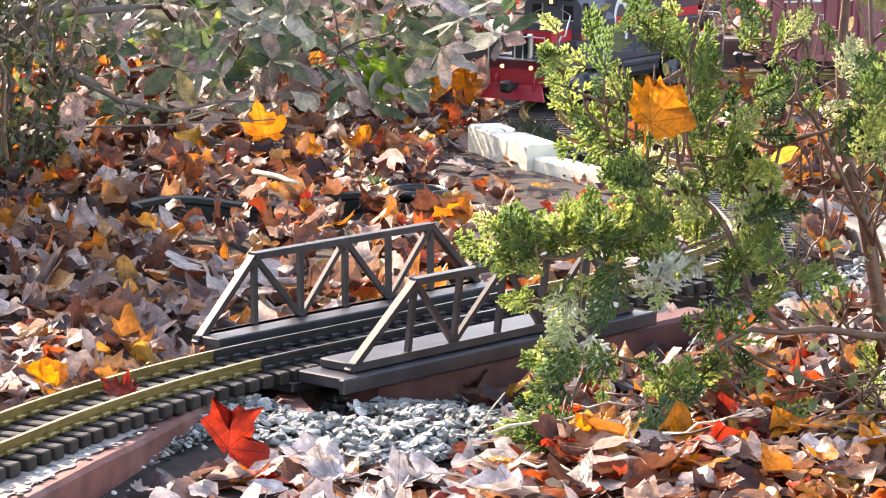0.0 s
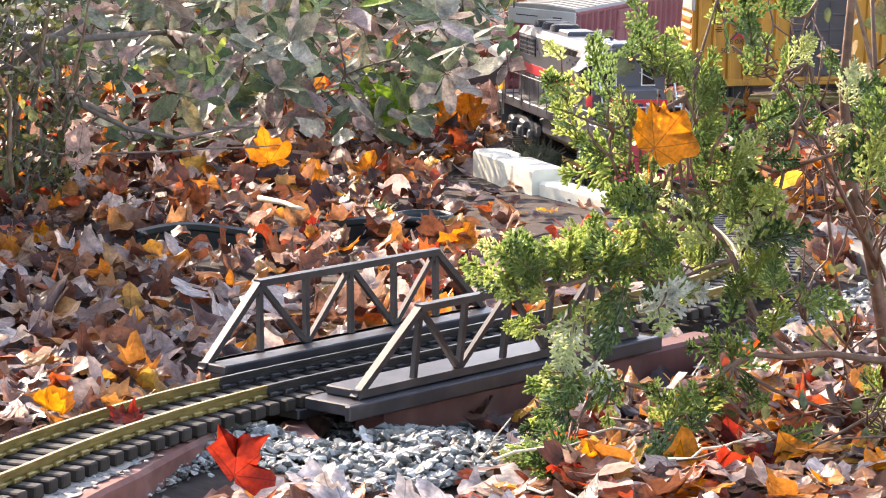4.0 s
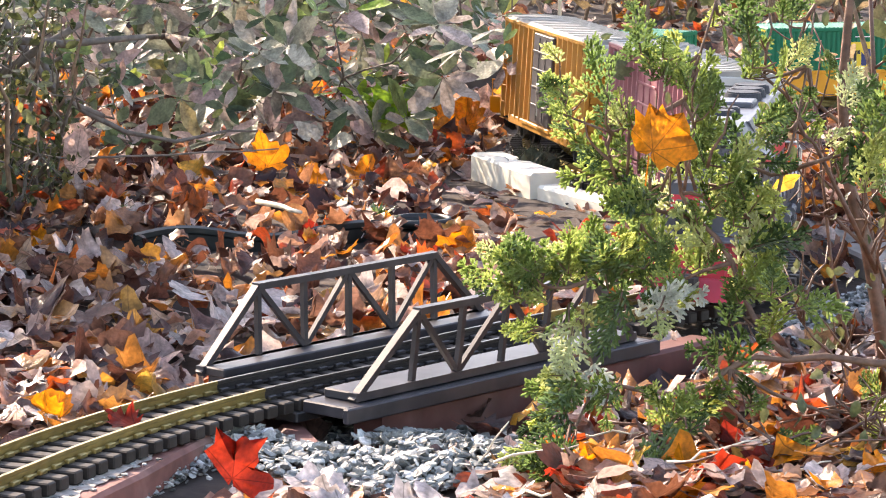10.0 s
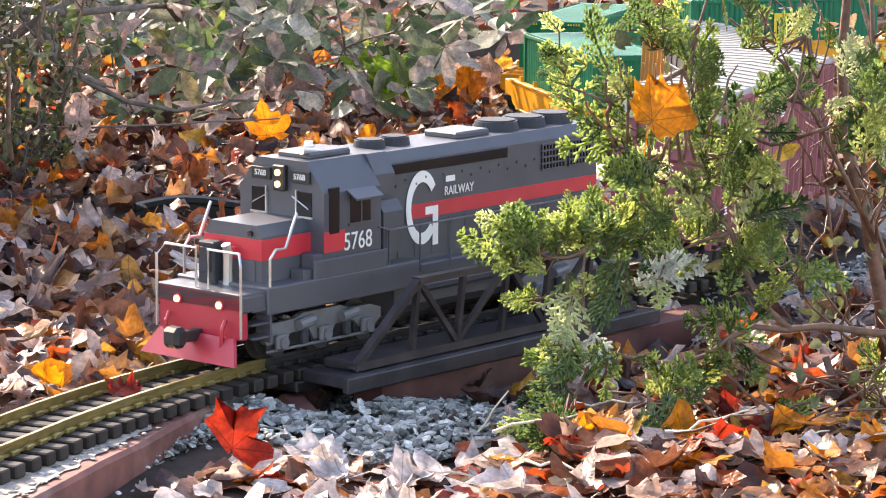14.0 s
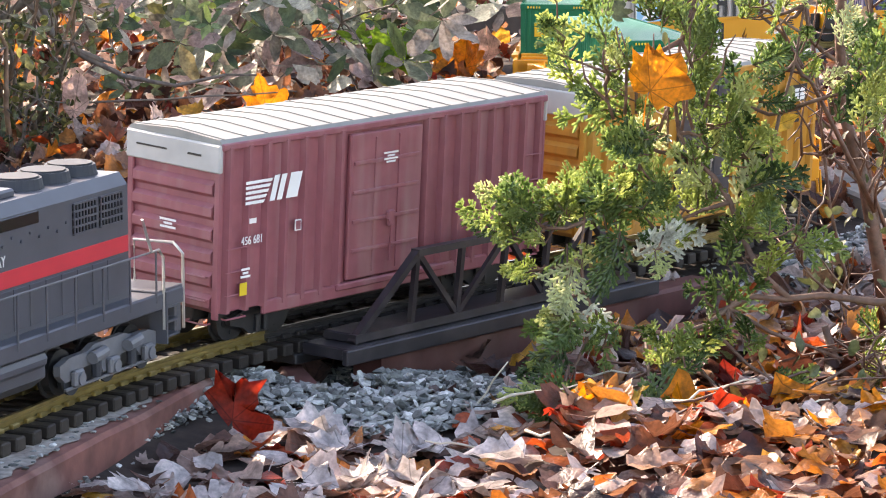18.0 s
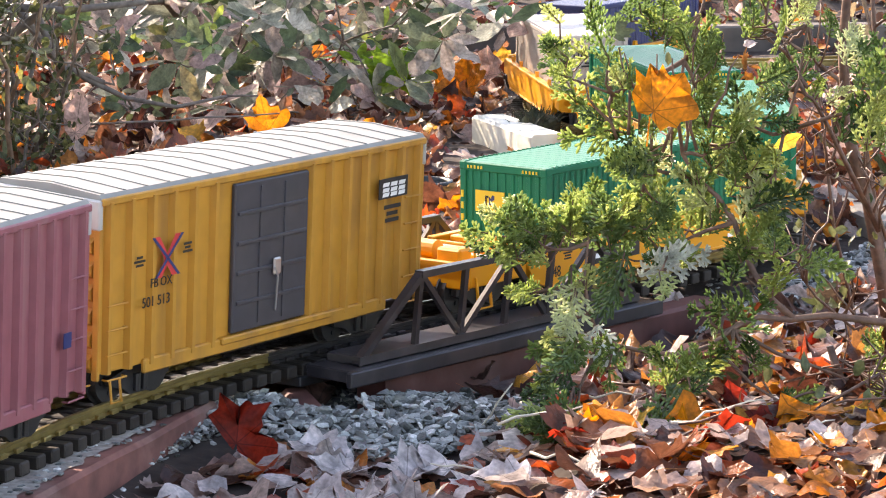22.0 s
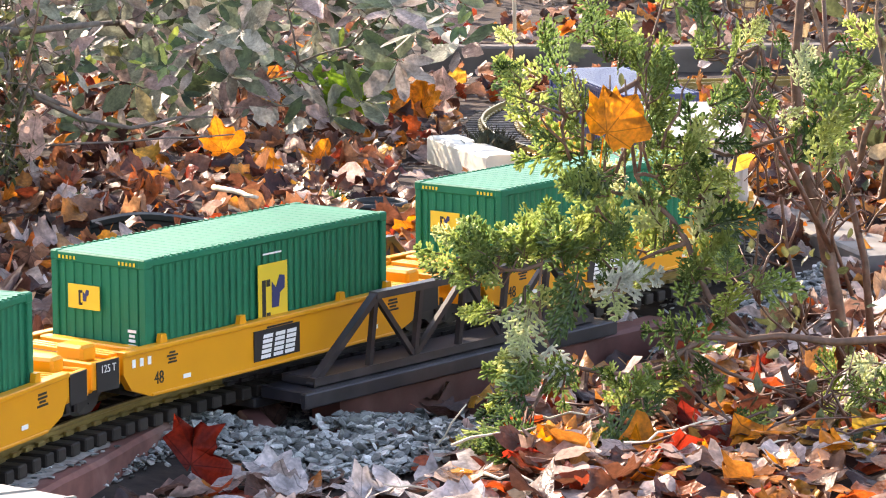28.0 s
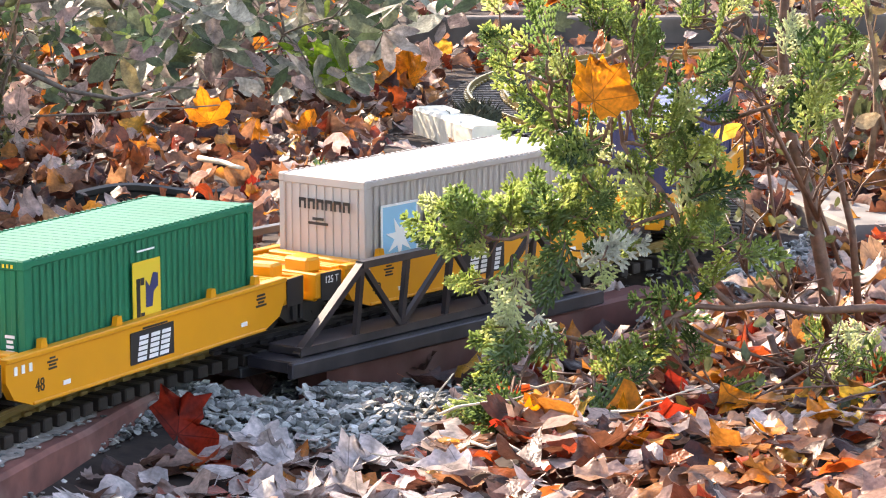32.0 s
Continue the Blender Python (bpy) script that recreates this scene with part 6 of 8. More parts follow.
def gravel():
    rng = random.Random(8)
    ico = bmesh.new()
    bmesh.ops.create_icosphere(ico, subdivisions=1, radius=1.0)
    base = [v.co.copy() for v in ico.verts]
    faces = [tuple(v.index for v in f.verts) for f in ico.faces]
    ico.free()
    shapes = []
    for k in range(8):
        vs = [v * rng.uniform(0.55, 1.25) for v in base]
        flat = rng.uniform(0.28, 0.5)
        shapes.append(Geo().add([(max(-0.8, min(0.8, v.x)), v.y * rng.uniform(0.6, 0.85), max(-0.7, min(0.7, v.z)) * flat) for v in vs], faces))
    meshes = [s.mesh("pebble", STONE) for s in shapes]
    bed = thing("gravel_bed", "bed of pale grey angular gravel beside the bridge", "gravel", kind="stuff")
    rest = Geo()
    n = 0
    for k in range(8600):
        if k >= 7400:
            # the bank beyond the bridge, and beside the grey timbers
            t = rng.random()
            o = 0.055 + 0.05 * rng.random()
            p = Vector((0.10, 2.42, 0)).lerp(Vector((0.37, 2.98, 0)), t)
            x, y = p.x + 0.9 * o, p.y - 0.3 * o
            if away(x, y)[0] < 0.03 or in_bridge(x, y, 0.0):
                continue
        elif k < 2600:
            a, r = rng.uniform(0, 6.283), math.sqrt(rng.random())
            x, y = -0.05 + 0.125 * r * math.cos(a), 2.19 + 0.12 * r * math.sin(a)
        else:
            s = rng.uniform(s_near(0.4, 4.3), s_near(-0.45, 1.66))
            p, hh = on_line(s), heading(s)
            o = rng.gauss(0, 0.042)
            if 5200 <= k:
                s, o = rng.uniform(s_near(-0.10, 2.29), s_near(-0.42, 1.7)), rng.uniform(0.030, 0.060)
                p, hh = on_line(s), heading(s)
            x, y = p.x - math.sin(hh) * o, p.y + math.cos(hh) * o
            if in_bridge(x, y, -0.01):
                continue
        z = ground_z(x, y) + rng.uniform(0.0, 0.006) + (0.014 * max(0.0, 1 - ((x + 0.05) / 0.125) ** 2 - ((y - 2.17) / 0.11) ** 2) if k < 2600 else 0.0)
        q = BRIDGE.inverted() @ Vector((x, y, 0))
        if k < 2600 and -0.02 < q.x < 0.36 and -0.08 < q.y < 0.0:
            z += 0.018 * (1 + q.y / 0.08)      # banked up against the bridge
        if in_bridge(x, y, -0.004):
            z = ground_z(x, y) + 0.002
        m = Matrix.Translation((x, y, z)) @ Euler((rng.gauss(0, 0.4), rng.gauss(0, 0.4), rng.uniform(0, 6.28))).to_matrix().to_4x4() @ Matrix.Diagonal([rng.uniform(0.0034, 0.0074) if k < 2600 or k >= 7400 else rng.uniform(0.0016, 0.0042)] * 3 + [1])
        i = rng.randrange(8)
        if n < 290 and k < 2600 and k % 5 == 0:
            ob = new("pebble", meshes[i])
            ob.parent, ob.matrix_basis = bed, m
            n += 1
        else:
            rest.add([m @ Vector(v) for v in shapes[i].v], faces)
    for k in range(130):
        u, v = rng.uniform(0.0, 0.38), rng.gauss(-0.006, 0.008)
        if abs(v) > 0.015:
            continue
        x, y = -0.176 - 0.307 * u + 0.952 * v, 2.160 - 0.952 * u - 0.307 * v
        m = Matrix.Translation((x, y, -0.0112)) @ Matrix.Rotation(rng.uniform(0, 6.28), 4, "Z") @ Matrix.Diagonal([rng.uniform(0.0012, 0.0036)] * 3 + [1])
        rest.add([m @ Vector(v) for v in shapes[k % 8].v], faces)
    # fines washed over the board, coloured pale to stand for its sunlit stripes
    fines, n = Geo(), 60
    for i in range(n + 1):
        u = 0.012 + 0.37 * i / n
        for j, v in enumerate((-0.0165, 0.006 + 0.007 * noise.noise(Vector((u * 60, 0, 3))))):
            fines.v.append((-0.176 - 0.307 * u + 0.952 * v, 2.160 - 0.952 * u - 0.307 * v, -0.0108 - 0.0006 * j))
    fines.f += [(2 * i, 2 * i + 1, 2 * i + 3, 2 * i + 2) for i in range(n)]
    part("sunlit_fines_strip", fines, SUNLIT_FINES, bed)["kind"] = "stuff"
    part("loose_gravel", rest, STONE_LOT, bed)["kind"] = "stuff"


# gravel dust with the stripes' sunlight mixed into its pale colour
SUNLIT_FINES = mat("sunlit_gravel_fines", (0.34, 0.30, 0.26), 0.85, vary=0.35, scale=160, bump=0.9, dirt=(0.16, 0.10, 0.08), dirt_amount=0.7, dirt_scale=70)
STONE_LOT = foliage("gravel_lot", [(0.0, (0.07, 0.075, 0.07)), (0.5, (0.27, 0.28, 0.26)), (0.85, (0.46, 0.47, 0.44)), (1.0, (0.72, 0.7, 0.66))], 0.0, 0.55, vein=400)
gravel()


# ---- timbers, edging and other still things round the track ----
timber("red_board", "red-stained weathered timber edging board beside the track", (-0.308, 1.750), (-0.176, 2.160), 0.034, -0.050, -0.0125, BOARD)
timber("red_board", "short red-stained timber under the bridge end", bpt(-0.055, -0.012), bpt(-0.01, 0.05), 0.020, -0.055, -0.022)
timber("cream_board", "sunlit cream-painted edging board beside the curve", (0.050, 3.585), (0.112, 3.405), 0.040, -0.055, 0.010, CREAM)
timber("cream_board", "cream-painted edging board in the shade", (0.114, 3.40), (0.190, 3.255), 0.028, -0.058, -0.002, CREAM)
timber("grey_timber", "weathered grey garden timber lying on the ground", (0.372, 3.22), (0.455, 2.84), 0.060, -0.042, -0.010, GREYWOOD)
timber("grey_timber", "weathered grey garden timber lying on the ground", (0.47, 2.80), (0.80, 2.60), 0.045, -0.045, -0.012, GREYWOOD)
timber("bed_timber", "weathered dark timber edging a raised bed", (0.031, 4.54), (0.314, 4.52), 0.04, -0.05, 0.022, OLDWOOD)
timber("bed_timber", "weathered dark timber edging a raised bed", (0.32, 4.52), (0.99, 4.58), 0.04, -0.05, 0.021, OLDWOOD)


def build_edging():
    """Black plastic lawn edging half buried in the leaves."""
    g = Geo()
    pts = smooth_line([(-0.30, 3.02), (-0.24, 3.045), (-0.16, 3.06), (-0.09, 3.08), (-0.05, 3.10)], 0.01)
    vs, fs = [], []
    prof = [(-0.002, -0.04), (0.002, -0.04), (0.002, 0.004), (0.004, 0.006), (0.004, 0.011), (0, 0.013), (-0.004, 0.011), (-0.004, 0.006), (-0.002, 0.004)]
    k = len(prof)
    for i in range(len(pts)):
        d = pts[min(i + 1, len(pts) - 1)] - pts[max(i - 1, 0)]
        d = d / np.linalg.norm(d)
        for u, z in prof:
            vs.append((pts[i][0] - d[1] * u, pts[i][1] + d[0] * u, z - 0.014 + 0.005 * math.sin(i * 0.35)))
        if i:
            for j in range(k):
                fs.append(((i - 1) * k + j, (i - 1) * k + (j + 1) % k, i * k + (j + 1) % k, i * k + j))
    tagged(new("lawn_edging", g.add(vs, fs).mesh("lawn_edging", POT)), "black plastic lawn edging half buried in leaves", "edging")


build_edging()


def build_pot():
    pot = thing("plant_pot", "dark green plastic pot half sunk among the leaves", "pot", Matrix.Translation((-0.022, 3.115, -0.042)))
    n = 28
    def ring(r, z):
        return [(r * math.cos(2 * math.pi * k / n), r * math.sin(2 * math.pi * k / n), z) for k in range(n)]
    def lathe(rows):
        g = Geo()
        vs = [p for r, z in rows for p in ring(r, z)]
        g.add(vs, [(j * n + k, j * n + (k + 1) % n, (j + 1) * n + (k + 1) % n, (j + 1) * n + k) for j in range(len(rows) - 1) for k in range(n)])
        return g
    part("wall", lathe([(0.022, 0.0), (0.027, 0.040), (0.0255, 0.040), (0.0205, 0.004)]), POT, pot, smooth=True)
    part("rim", lathe([(0.0265, 0.036), (0.0295, 0.036), (0.0300, 0.041), (0.0290, 0.0445), (0.0262, 0.0445), (0.0258, 0.040)]), POT, pot, "rolled pot rim", smooth=True)
    part("soil", Geo().disc((0, 0, 0.028), 2, 0.0242, 0.004, 20), SOIL, pot)


build_pot()


def build_stakes():
    for x, y, h, lean in ((0.078, 4.62, 0.42, 0.02), (0.168, 4.60, 0.40, -0.01), (0.012, 4.66, 0.40, 0.05), (-0.01, 4.5, 0.30, 0.16)):
        g = Geo()
        z = ground_z(x, y)
        g.tube([(0, 0, -0.02), (lean * h * 0.5, 0, h * 0.5), (lean * h, 0, h)], [0.0030, 0.0028, 0.0022], 8)
        ob = new("garden_stake", g.mesh("garden_stake", PALE_STEM, True))
        ob.matrix_basis = Matrix.Translation((x, y, z))
        tagged(ob, "pale dry stem standing behind the raised bed", "stake", "dry stems")


PALE_STEM = mat("pale_dry_stem", (0.6, 0.54, 0.42), 0.6, vary=0.2, scale=90, bump=0.2)
build_stakes()


def one_leaf(name, label, place, size, spin, material, curl=0.4, fold=0.2, seed=1, outline=None, stem=True):
    """A single leaf in a chosen pose."""
    rng = random.Random(seed)
    vs, fs = leaf_shape(outline or MAPLE, size, curl, fold, rng, stem)
    ob = new(name, Geo().add(vs, fs).mesh(name, material, True))
    ob.matrix_basis = Matrix.Translation(place) @ Euler([radians(a) for a in spin]).to_matrix().to_4x4()
    return tagged(ob, label, "leaf")


# leaves that stand out
RED_OUTLINE = [(0.05, -0.02), (0.52, -0.26), (0.80, -0.08), (1.17, 0.03), (1.33, 0.26), (0.9, 0.36), (0.5, 0.40), (0.62, 0.62), (0.60, 0.84), (0.74, 1.16), (0.5, 1.10), (0.28, 1.28), (0.12, 1.0), (-0.06, 0.64), (-0.2, 0.86), (-0.42, 1.3), (-0.58, 1.02), (-0.66, 0.7), (-0.46, 0.36), (-0.05, 0.0)]
one_leaf("maple_leaf", "bright red-orange maple leaf standing against the red board", (-0.138, 2.045, -0.005), 0.029, (78, 4, -6), RED_LEAF, 0.5, 0.4, 3, RED_OUTLINE, False)
one_leaf("maple_leaf", "dry red maple leaf lying across the track", (-0.222, 2.125, 0.004), 0.018, (20, -14, 60), RED_LEAF, 0.6, 0.4, 4)
one_leaf("maple_leaf", "glowing orange maple leaf caught in the cypress", (0.152, 2.165, 0.198), 0.0300, (72, 38, -8), ORANGE_LEAF, 0.35, 0.35, 5, MAPLES[1])
one_leaf("maple_leaf", "large glowing orange maple leaf on the litter", (-0.198, 3.45, 0.022), 0.032, (62, -6, 25), ORANGE_LEAF, 0.4, 0.3, 6)
one_leaf("maple_leaf", "orange-brown maple leaf standing in the litter", (0.018, 2.96, 0.0), 0.026, (70, 5, -20), ORANGE_LEAF, 0.4, 0.3, 7)
one_leaf("maple_leaf", "pink and orange dry leaf hanging by the shrub", (-0.388, 3.30, 0.040), 0.036, (80, 10, 5), PINK_LEAF, 0.3, 0.4, 8, OVAL)
one_leaf("maple_leaf", "yellow-brown maple leaf upright in the litter", (-0.25, 2.52, -0.008), 0.024, (75, 0, 10), BROWN_LEAF, 0.4, 0.5, 9)
one_leaf("maple_leaf", "yellow leaf hanging in the twiggy shrub", (0.285, 2.62, 0.105), 0.018, (85, 70, 10), YELLOW_LEAF, 0.3, 0.3, 10, OVAL)

BROWN_DARK = foliage("dark_brown_leaf", [(0.0, (0.13, 0.075, 0.06)), (1.0, (0.17, 0.09, 0.075))], 0.3, 0.4, veins=0.026)
one_leaf("maple_leaf", "dry dark brown leaf on the gravel", (-0.116, 2.281, -0.030), 0.017, (25, 10, 40), BROWN_DARK, 0.8, 0.3, 21, BROAD)
one_leaf("maple_leaf", "dry dark brown leaf on the gravel", (-0.090, 2.249, -0.028), 0.020, (35, -12, 200), BROWN_DARK, 0.8, 0.3, 22)
one_leaf("maple_leaf", "curled dark leaf against the bridge timber", (0.027, 2.316, -0.030), 0.019, (30, 8, -60), BROWN_DARK, 0.8, 0.3, 23)
one_leaf("maple_leaf", "pale curled leaf beside the bridge timber", (0.056, 2.392, -0.030), 0.017, (20, 8, 30), PINK_LEAF, 0.8, 0.3, 24, BROAD)
one_leaf("maple_leaf", "pale dry leaf behind the truss", (-0.031, 2.660, -0.020), 0.026, (20, 6, 80), PINK_LEAF, 0.8, 0.3, 25)
one_leaf("maple_leaf", "upright yellow-brown maple leaf", (-0.268, 2.630, -0.010), 0.026, (70, 5, 25), BROWN_LEAF, 0.8, 0.3, 26)
one_leaf("maple_leaf", "large pale dry leaf on the litter", (-0.342, 2.633, -0.020), 0.028, (18, -8, 130), PINK_LEAF, 0.8, 0.3, 27, BROAD)
one_leaf("maple_leaf", "large pale dry leaf on the litter", (-0.225, 2.485, -0.020), 0.027, (15, 10, -40), PINK_LEAF, 0.8, 0.3, 28)
one_leaf("maple_leaf", "orange leaf beside the track", (-0.283, 2.210, -0.005), 0.022, (30, 8, 75), ORANGE_LEAF, 0.8, 0.3, 29)
one_leaf("maple_leaf", "upright tawny leaf in the litter", (0.009, 3.083, -0.010), 0.024, (60, 10, -15), BROWN_LEAF, 0.8, 0.3, 30, BROAD)
one_leaf("maple_leaf", "orange leaf upright in the litter", (-0.053, 3.120, -0.010), 0.022, (65, -10, 20), ORANGE_LEAF, 0.8, 0.3, 31)
one_leaf("maple_leaf", "orange leaf lying on the litter", (-0.089, 3.447, 0.000), 0.028, (40, 8, -30), ORANGE_LEAF, 0.8, 0.3, 32)
one_leaf("maple_leaf", "large pale leaf on the sunlit litter", (-0.275, 3.529, 0.005), 0.034, (20, 8, 20), PINK_LEAF, 0.8, 0.3, 33, BROAD)
one_leaf("maple_leaf", "glowing orange leaves below the evergreen", (0.026, 3.962, 0.010), 0.040, (70, 0, -10), ORANGE_LEAF, 0.8, 0.3, 34)
one_leaf("maple_leaf", "glowing orange leaves below the evergreen", (-0.010, 3.994, 0.010), 0.032, (65, 15, 30), ORANGE_LEAF, 0.8, 0.3, 35)
one_leaf("maple_leaf", "pale pink leaf below the evergreen", (0.055, 4.001, 0.020), 0.036, (72, -8, -30), PINK_LEAF, 0.8, 0.3, 36, BROAD)
one_leaf("maple_leaf", "yellow-orange leaf under the cypress", (0.229, 2.077, -0.020), 0.024, (25, 8, 15), YELLOW_LEAF, 0.8, 0.3, 37)
one_leaf("maple_leaf", "orange leaf under the cypress", (0.087, 2.154, -0.030), 0.020, (40, 8, -30), ORANGE_LEAF, 0.8, 0.3, 38)
one_leaf("maple_leaf", "pink upright leaf by the gravel", (0.045, 2.171, -0.030), 0.020, (60, 8, -10), PINK_LEAF, 0.8, 0.3, 39, BROAD)
one_leaf("maple_leaf", "dark red upright leaf under the cypress", (0.274, 2.332, -0.020), 0.022, (75, 8, -5), RED_LEAF, 0.8, 0.3, 40)
one_leaf("maple_leaf", "red-orange leaf under the cypress", (0.200, 2.161, -0.020), 0.022, (60, 8, 40), RED_LEAF, 0.8, 0.3, 41)
one_leaf("maple_leaf", "dark red leaf standing in the litter", (-0.131, 3.065, -0.010), 0.024, (75, 0, 30), RED_LEAF, 0.8, 0.3, 42, BROAD)
one_leaf("maple_leaf", "small orange leaf in the shade", (-0.393, 3.029, -0.010), 0.022, (55, 0, -30), ORANGE_LEAF, 0.8, 0.3, 43)


def pale_leaves():
    """Pale curled leaves piled between the board and the gravel."""
    rng = random.Random(99)
    n = 0
    while n < 13:
        x, y = rng.uniform(-0.2, 0.04), rng.uniform(1.85, 2.04)
        if on_board(x, y) or (abs(x + 0.134) < 0.045 and y < 2.08):
            continue
        one_leaf("maple_leaf", "pale grey curled dry leaf on the litter", (x, y, ground_z(x, y) + rng.uniform(0.010, 0.020)), rng.uniform(0.017, 0.026), (rng.uniform(-5, 30), rng.uniform(-18, 18), rng.uniform(0, 360)), PALE_LEAF, rng.uniform(0.35, 0.8), rng.uniform(-0.2, 0.5), 200 + n, rng.choice((MAPLES[1], MAPLES[2], BROAD)))
        n += 1

    for k in range(18):
        x, y = rng.uniform(0.07, 0.33), rng.uniform(1.92, 2.10)
        one_leaf("maple_leaf", "glowing orange-yellow leaf on the heap", (x, y, ground_z(x, y) + rng.uniform(0.014, 0.026)), rng.uniform(0.013, 0.022), (rng.uniform(0, 55), rng.uniform(-18, 18), rng.uniform(0, 360)), (ORANGE_LEAF, BROWN_LEAF, YELLOW_LEAF, ORANGE_LEAF, RED_LEAF)[k % 5], rng.uniform(0.7, 1.2), rng.uniform(-0.2, 0.5), 300 + k, rng.choice((MAPLES[1], MAPLES[2], BROAD)))


pale_leaves()


# ---- plants ----
def wavy(p, q, sag, steps, rng, wob):
    """Points of a bent twig from p to q."""
    p, q = Vector(p), Vector(q)
    out = []
    for i in range(steps + 1):
        t = i / steps
        o = Vector((rng.uniform(-wob, wob), rng.uniform(-wob, wob), rng.uniform(-wob, wob))) * (1 if 0 < i < steps else 0)
        out.append(p.lerp(q, t) + Vector((0, 0, -sag * 4 * t * (1 - t))) + o)
    return out


def spray_mesh(rng, material, length=0.034):
    """A flat fan of blunt scale-leaved shoots lying in the xz plane, its base at the origin, its tip on +z."""
    g = Geo()
    bow = rng.uniform(2.0, 7.0)
    def shoot(x, z, a, l, w):
        dx, dz = math.sin(a), math.cos(a)
        lift = rng.uniform(-0.0008, 0.0008)
        def at(u, v, up):
            px, pz = x + dx * u * l + dz * v, z + dz * u * l - dx * v
            return (px, lift * u + bow * (px * px + 0.6 * pz * pz) - up, pz)
        g.add([at(0, -0.45 * w, 0), at(0.35, -w, 0), at(0.8, -0.9 * w, 0), at(1.0, -0.35 * w, 0), at(1.0, 0.35 * w, 0), at(0.8, 0.9 * w, 0), at(0.35, w, 0), at(0, 0.45 * w, 0), at(0.15, 0, w * 0.6), at(0.85, 0, w * 0.7)],
              [(0, 1, 8), (1, 2, 9, 8), (2, 3, 9), (3, 4, 9), (4, 5, 9), (5, 6, 8, 9), (6, 7, 8), (7, 0, 8)])
    def limb(x, z, a, l, w, depth):
        n = max(2, int(l / 0.0048))
        bend = rng.uniform(-0.25, 0.25) / n
        for i in range(n):
            shoot(x, z, a, l / n * 1.25, w)
            if depth:
                s = 1 if i % 2 else -1
                for q in ((s, -s) if rng.random() < 0.55 else (s,)):
                    if depth == 2:
                        left = 1 - i / n
                        limb(x, z, a + q * rng.uniform(0.55, 0.85), l * (0.16 + 0.42 * left) * rng.uniform(0.8, 1.15), w, 1)
                    else:
                        shoot(x, z, a + q * rng.uniform(0.55, 0.8), rng.uniform(0.0042, 0.0068), w * rng.uniform(0.85, 1.05))
            x, z, a = x + math.sin(a) * l / n, z + math.cos(a) * l / n, a + bend
    limb(0, 0, 0, length, 0.00115, 2)
    return g


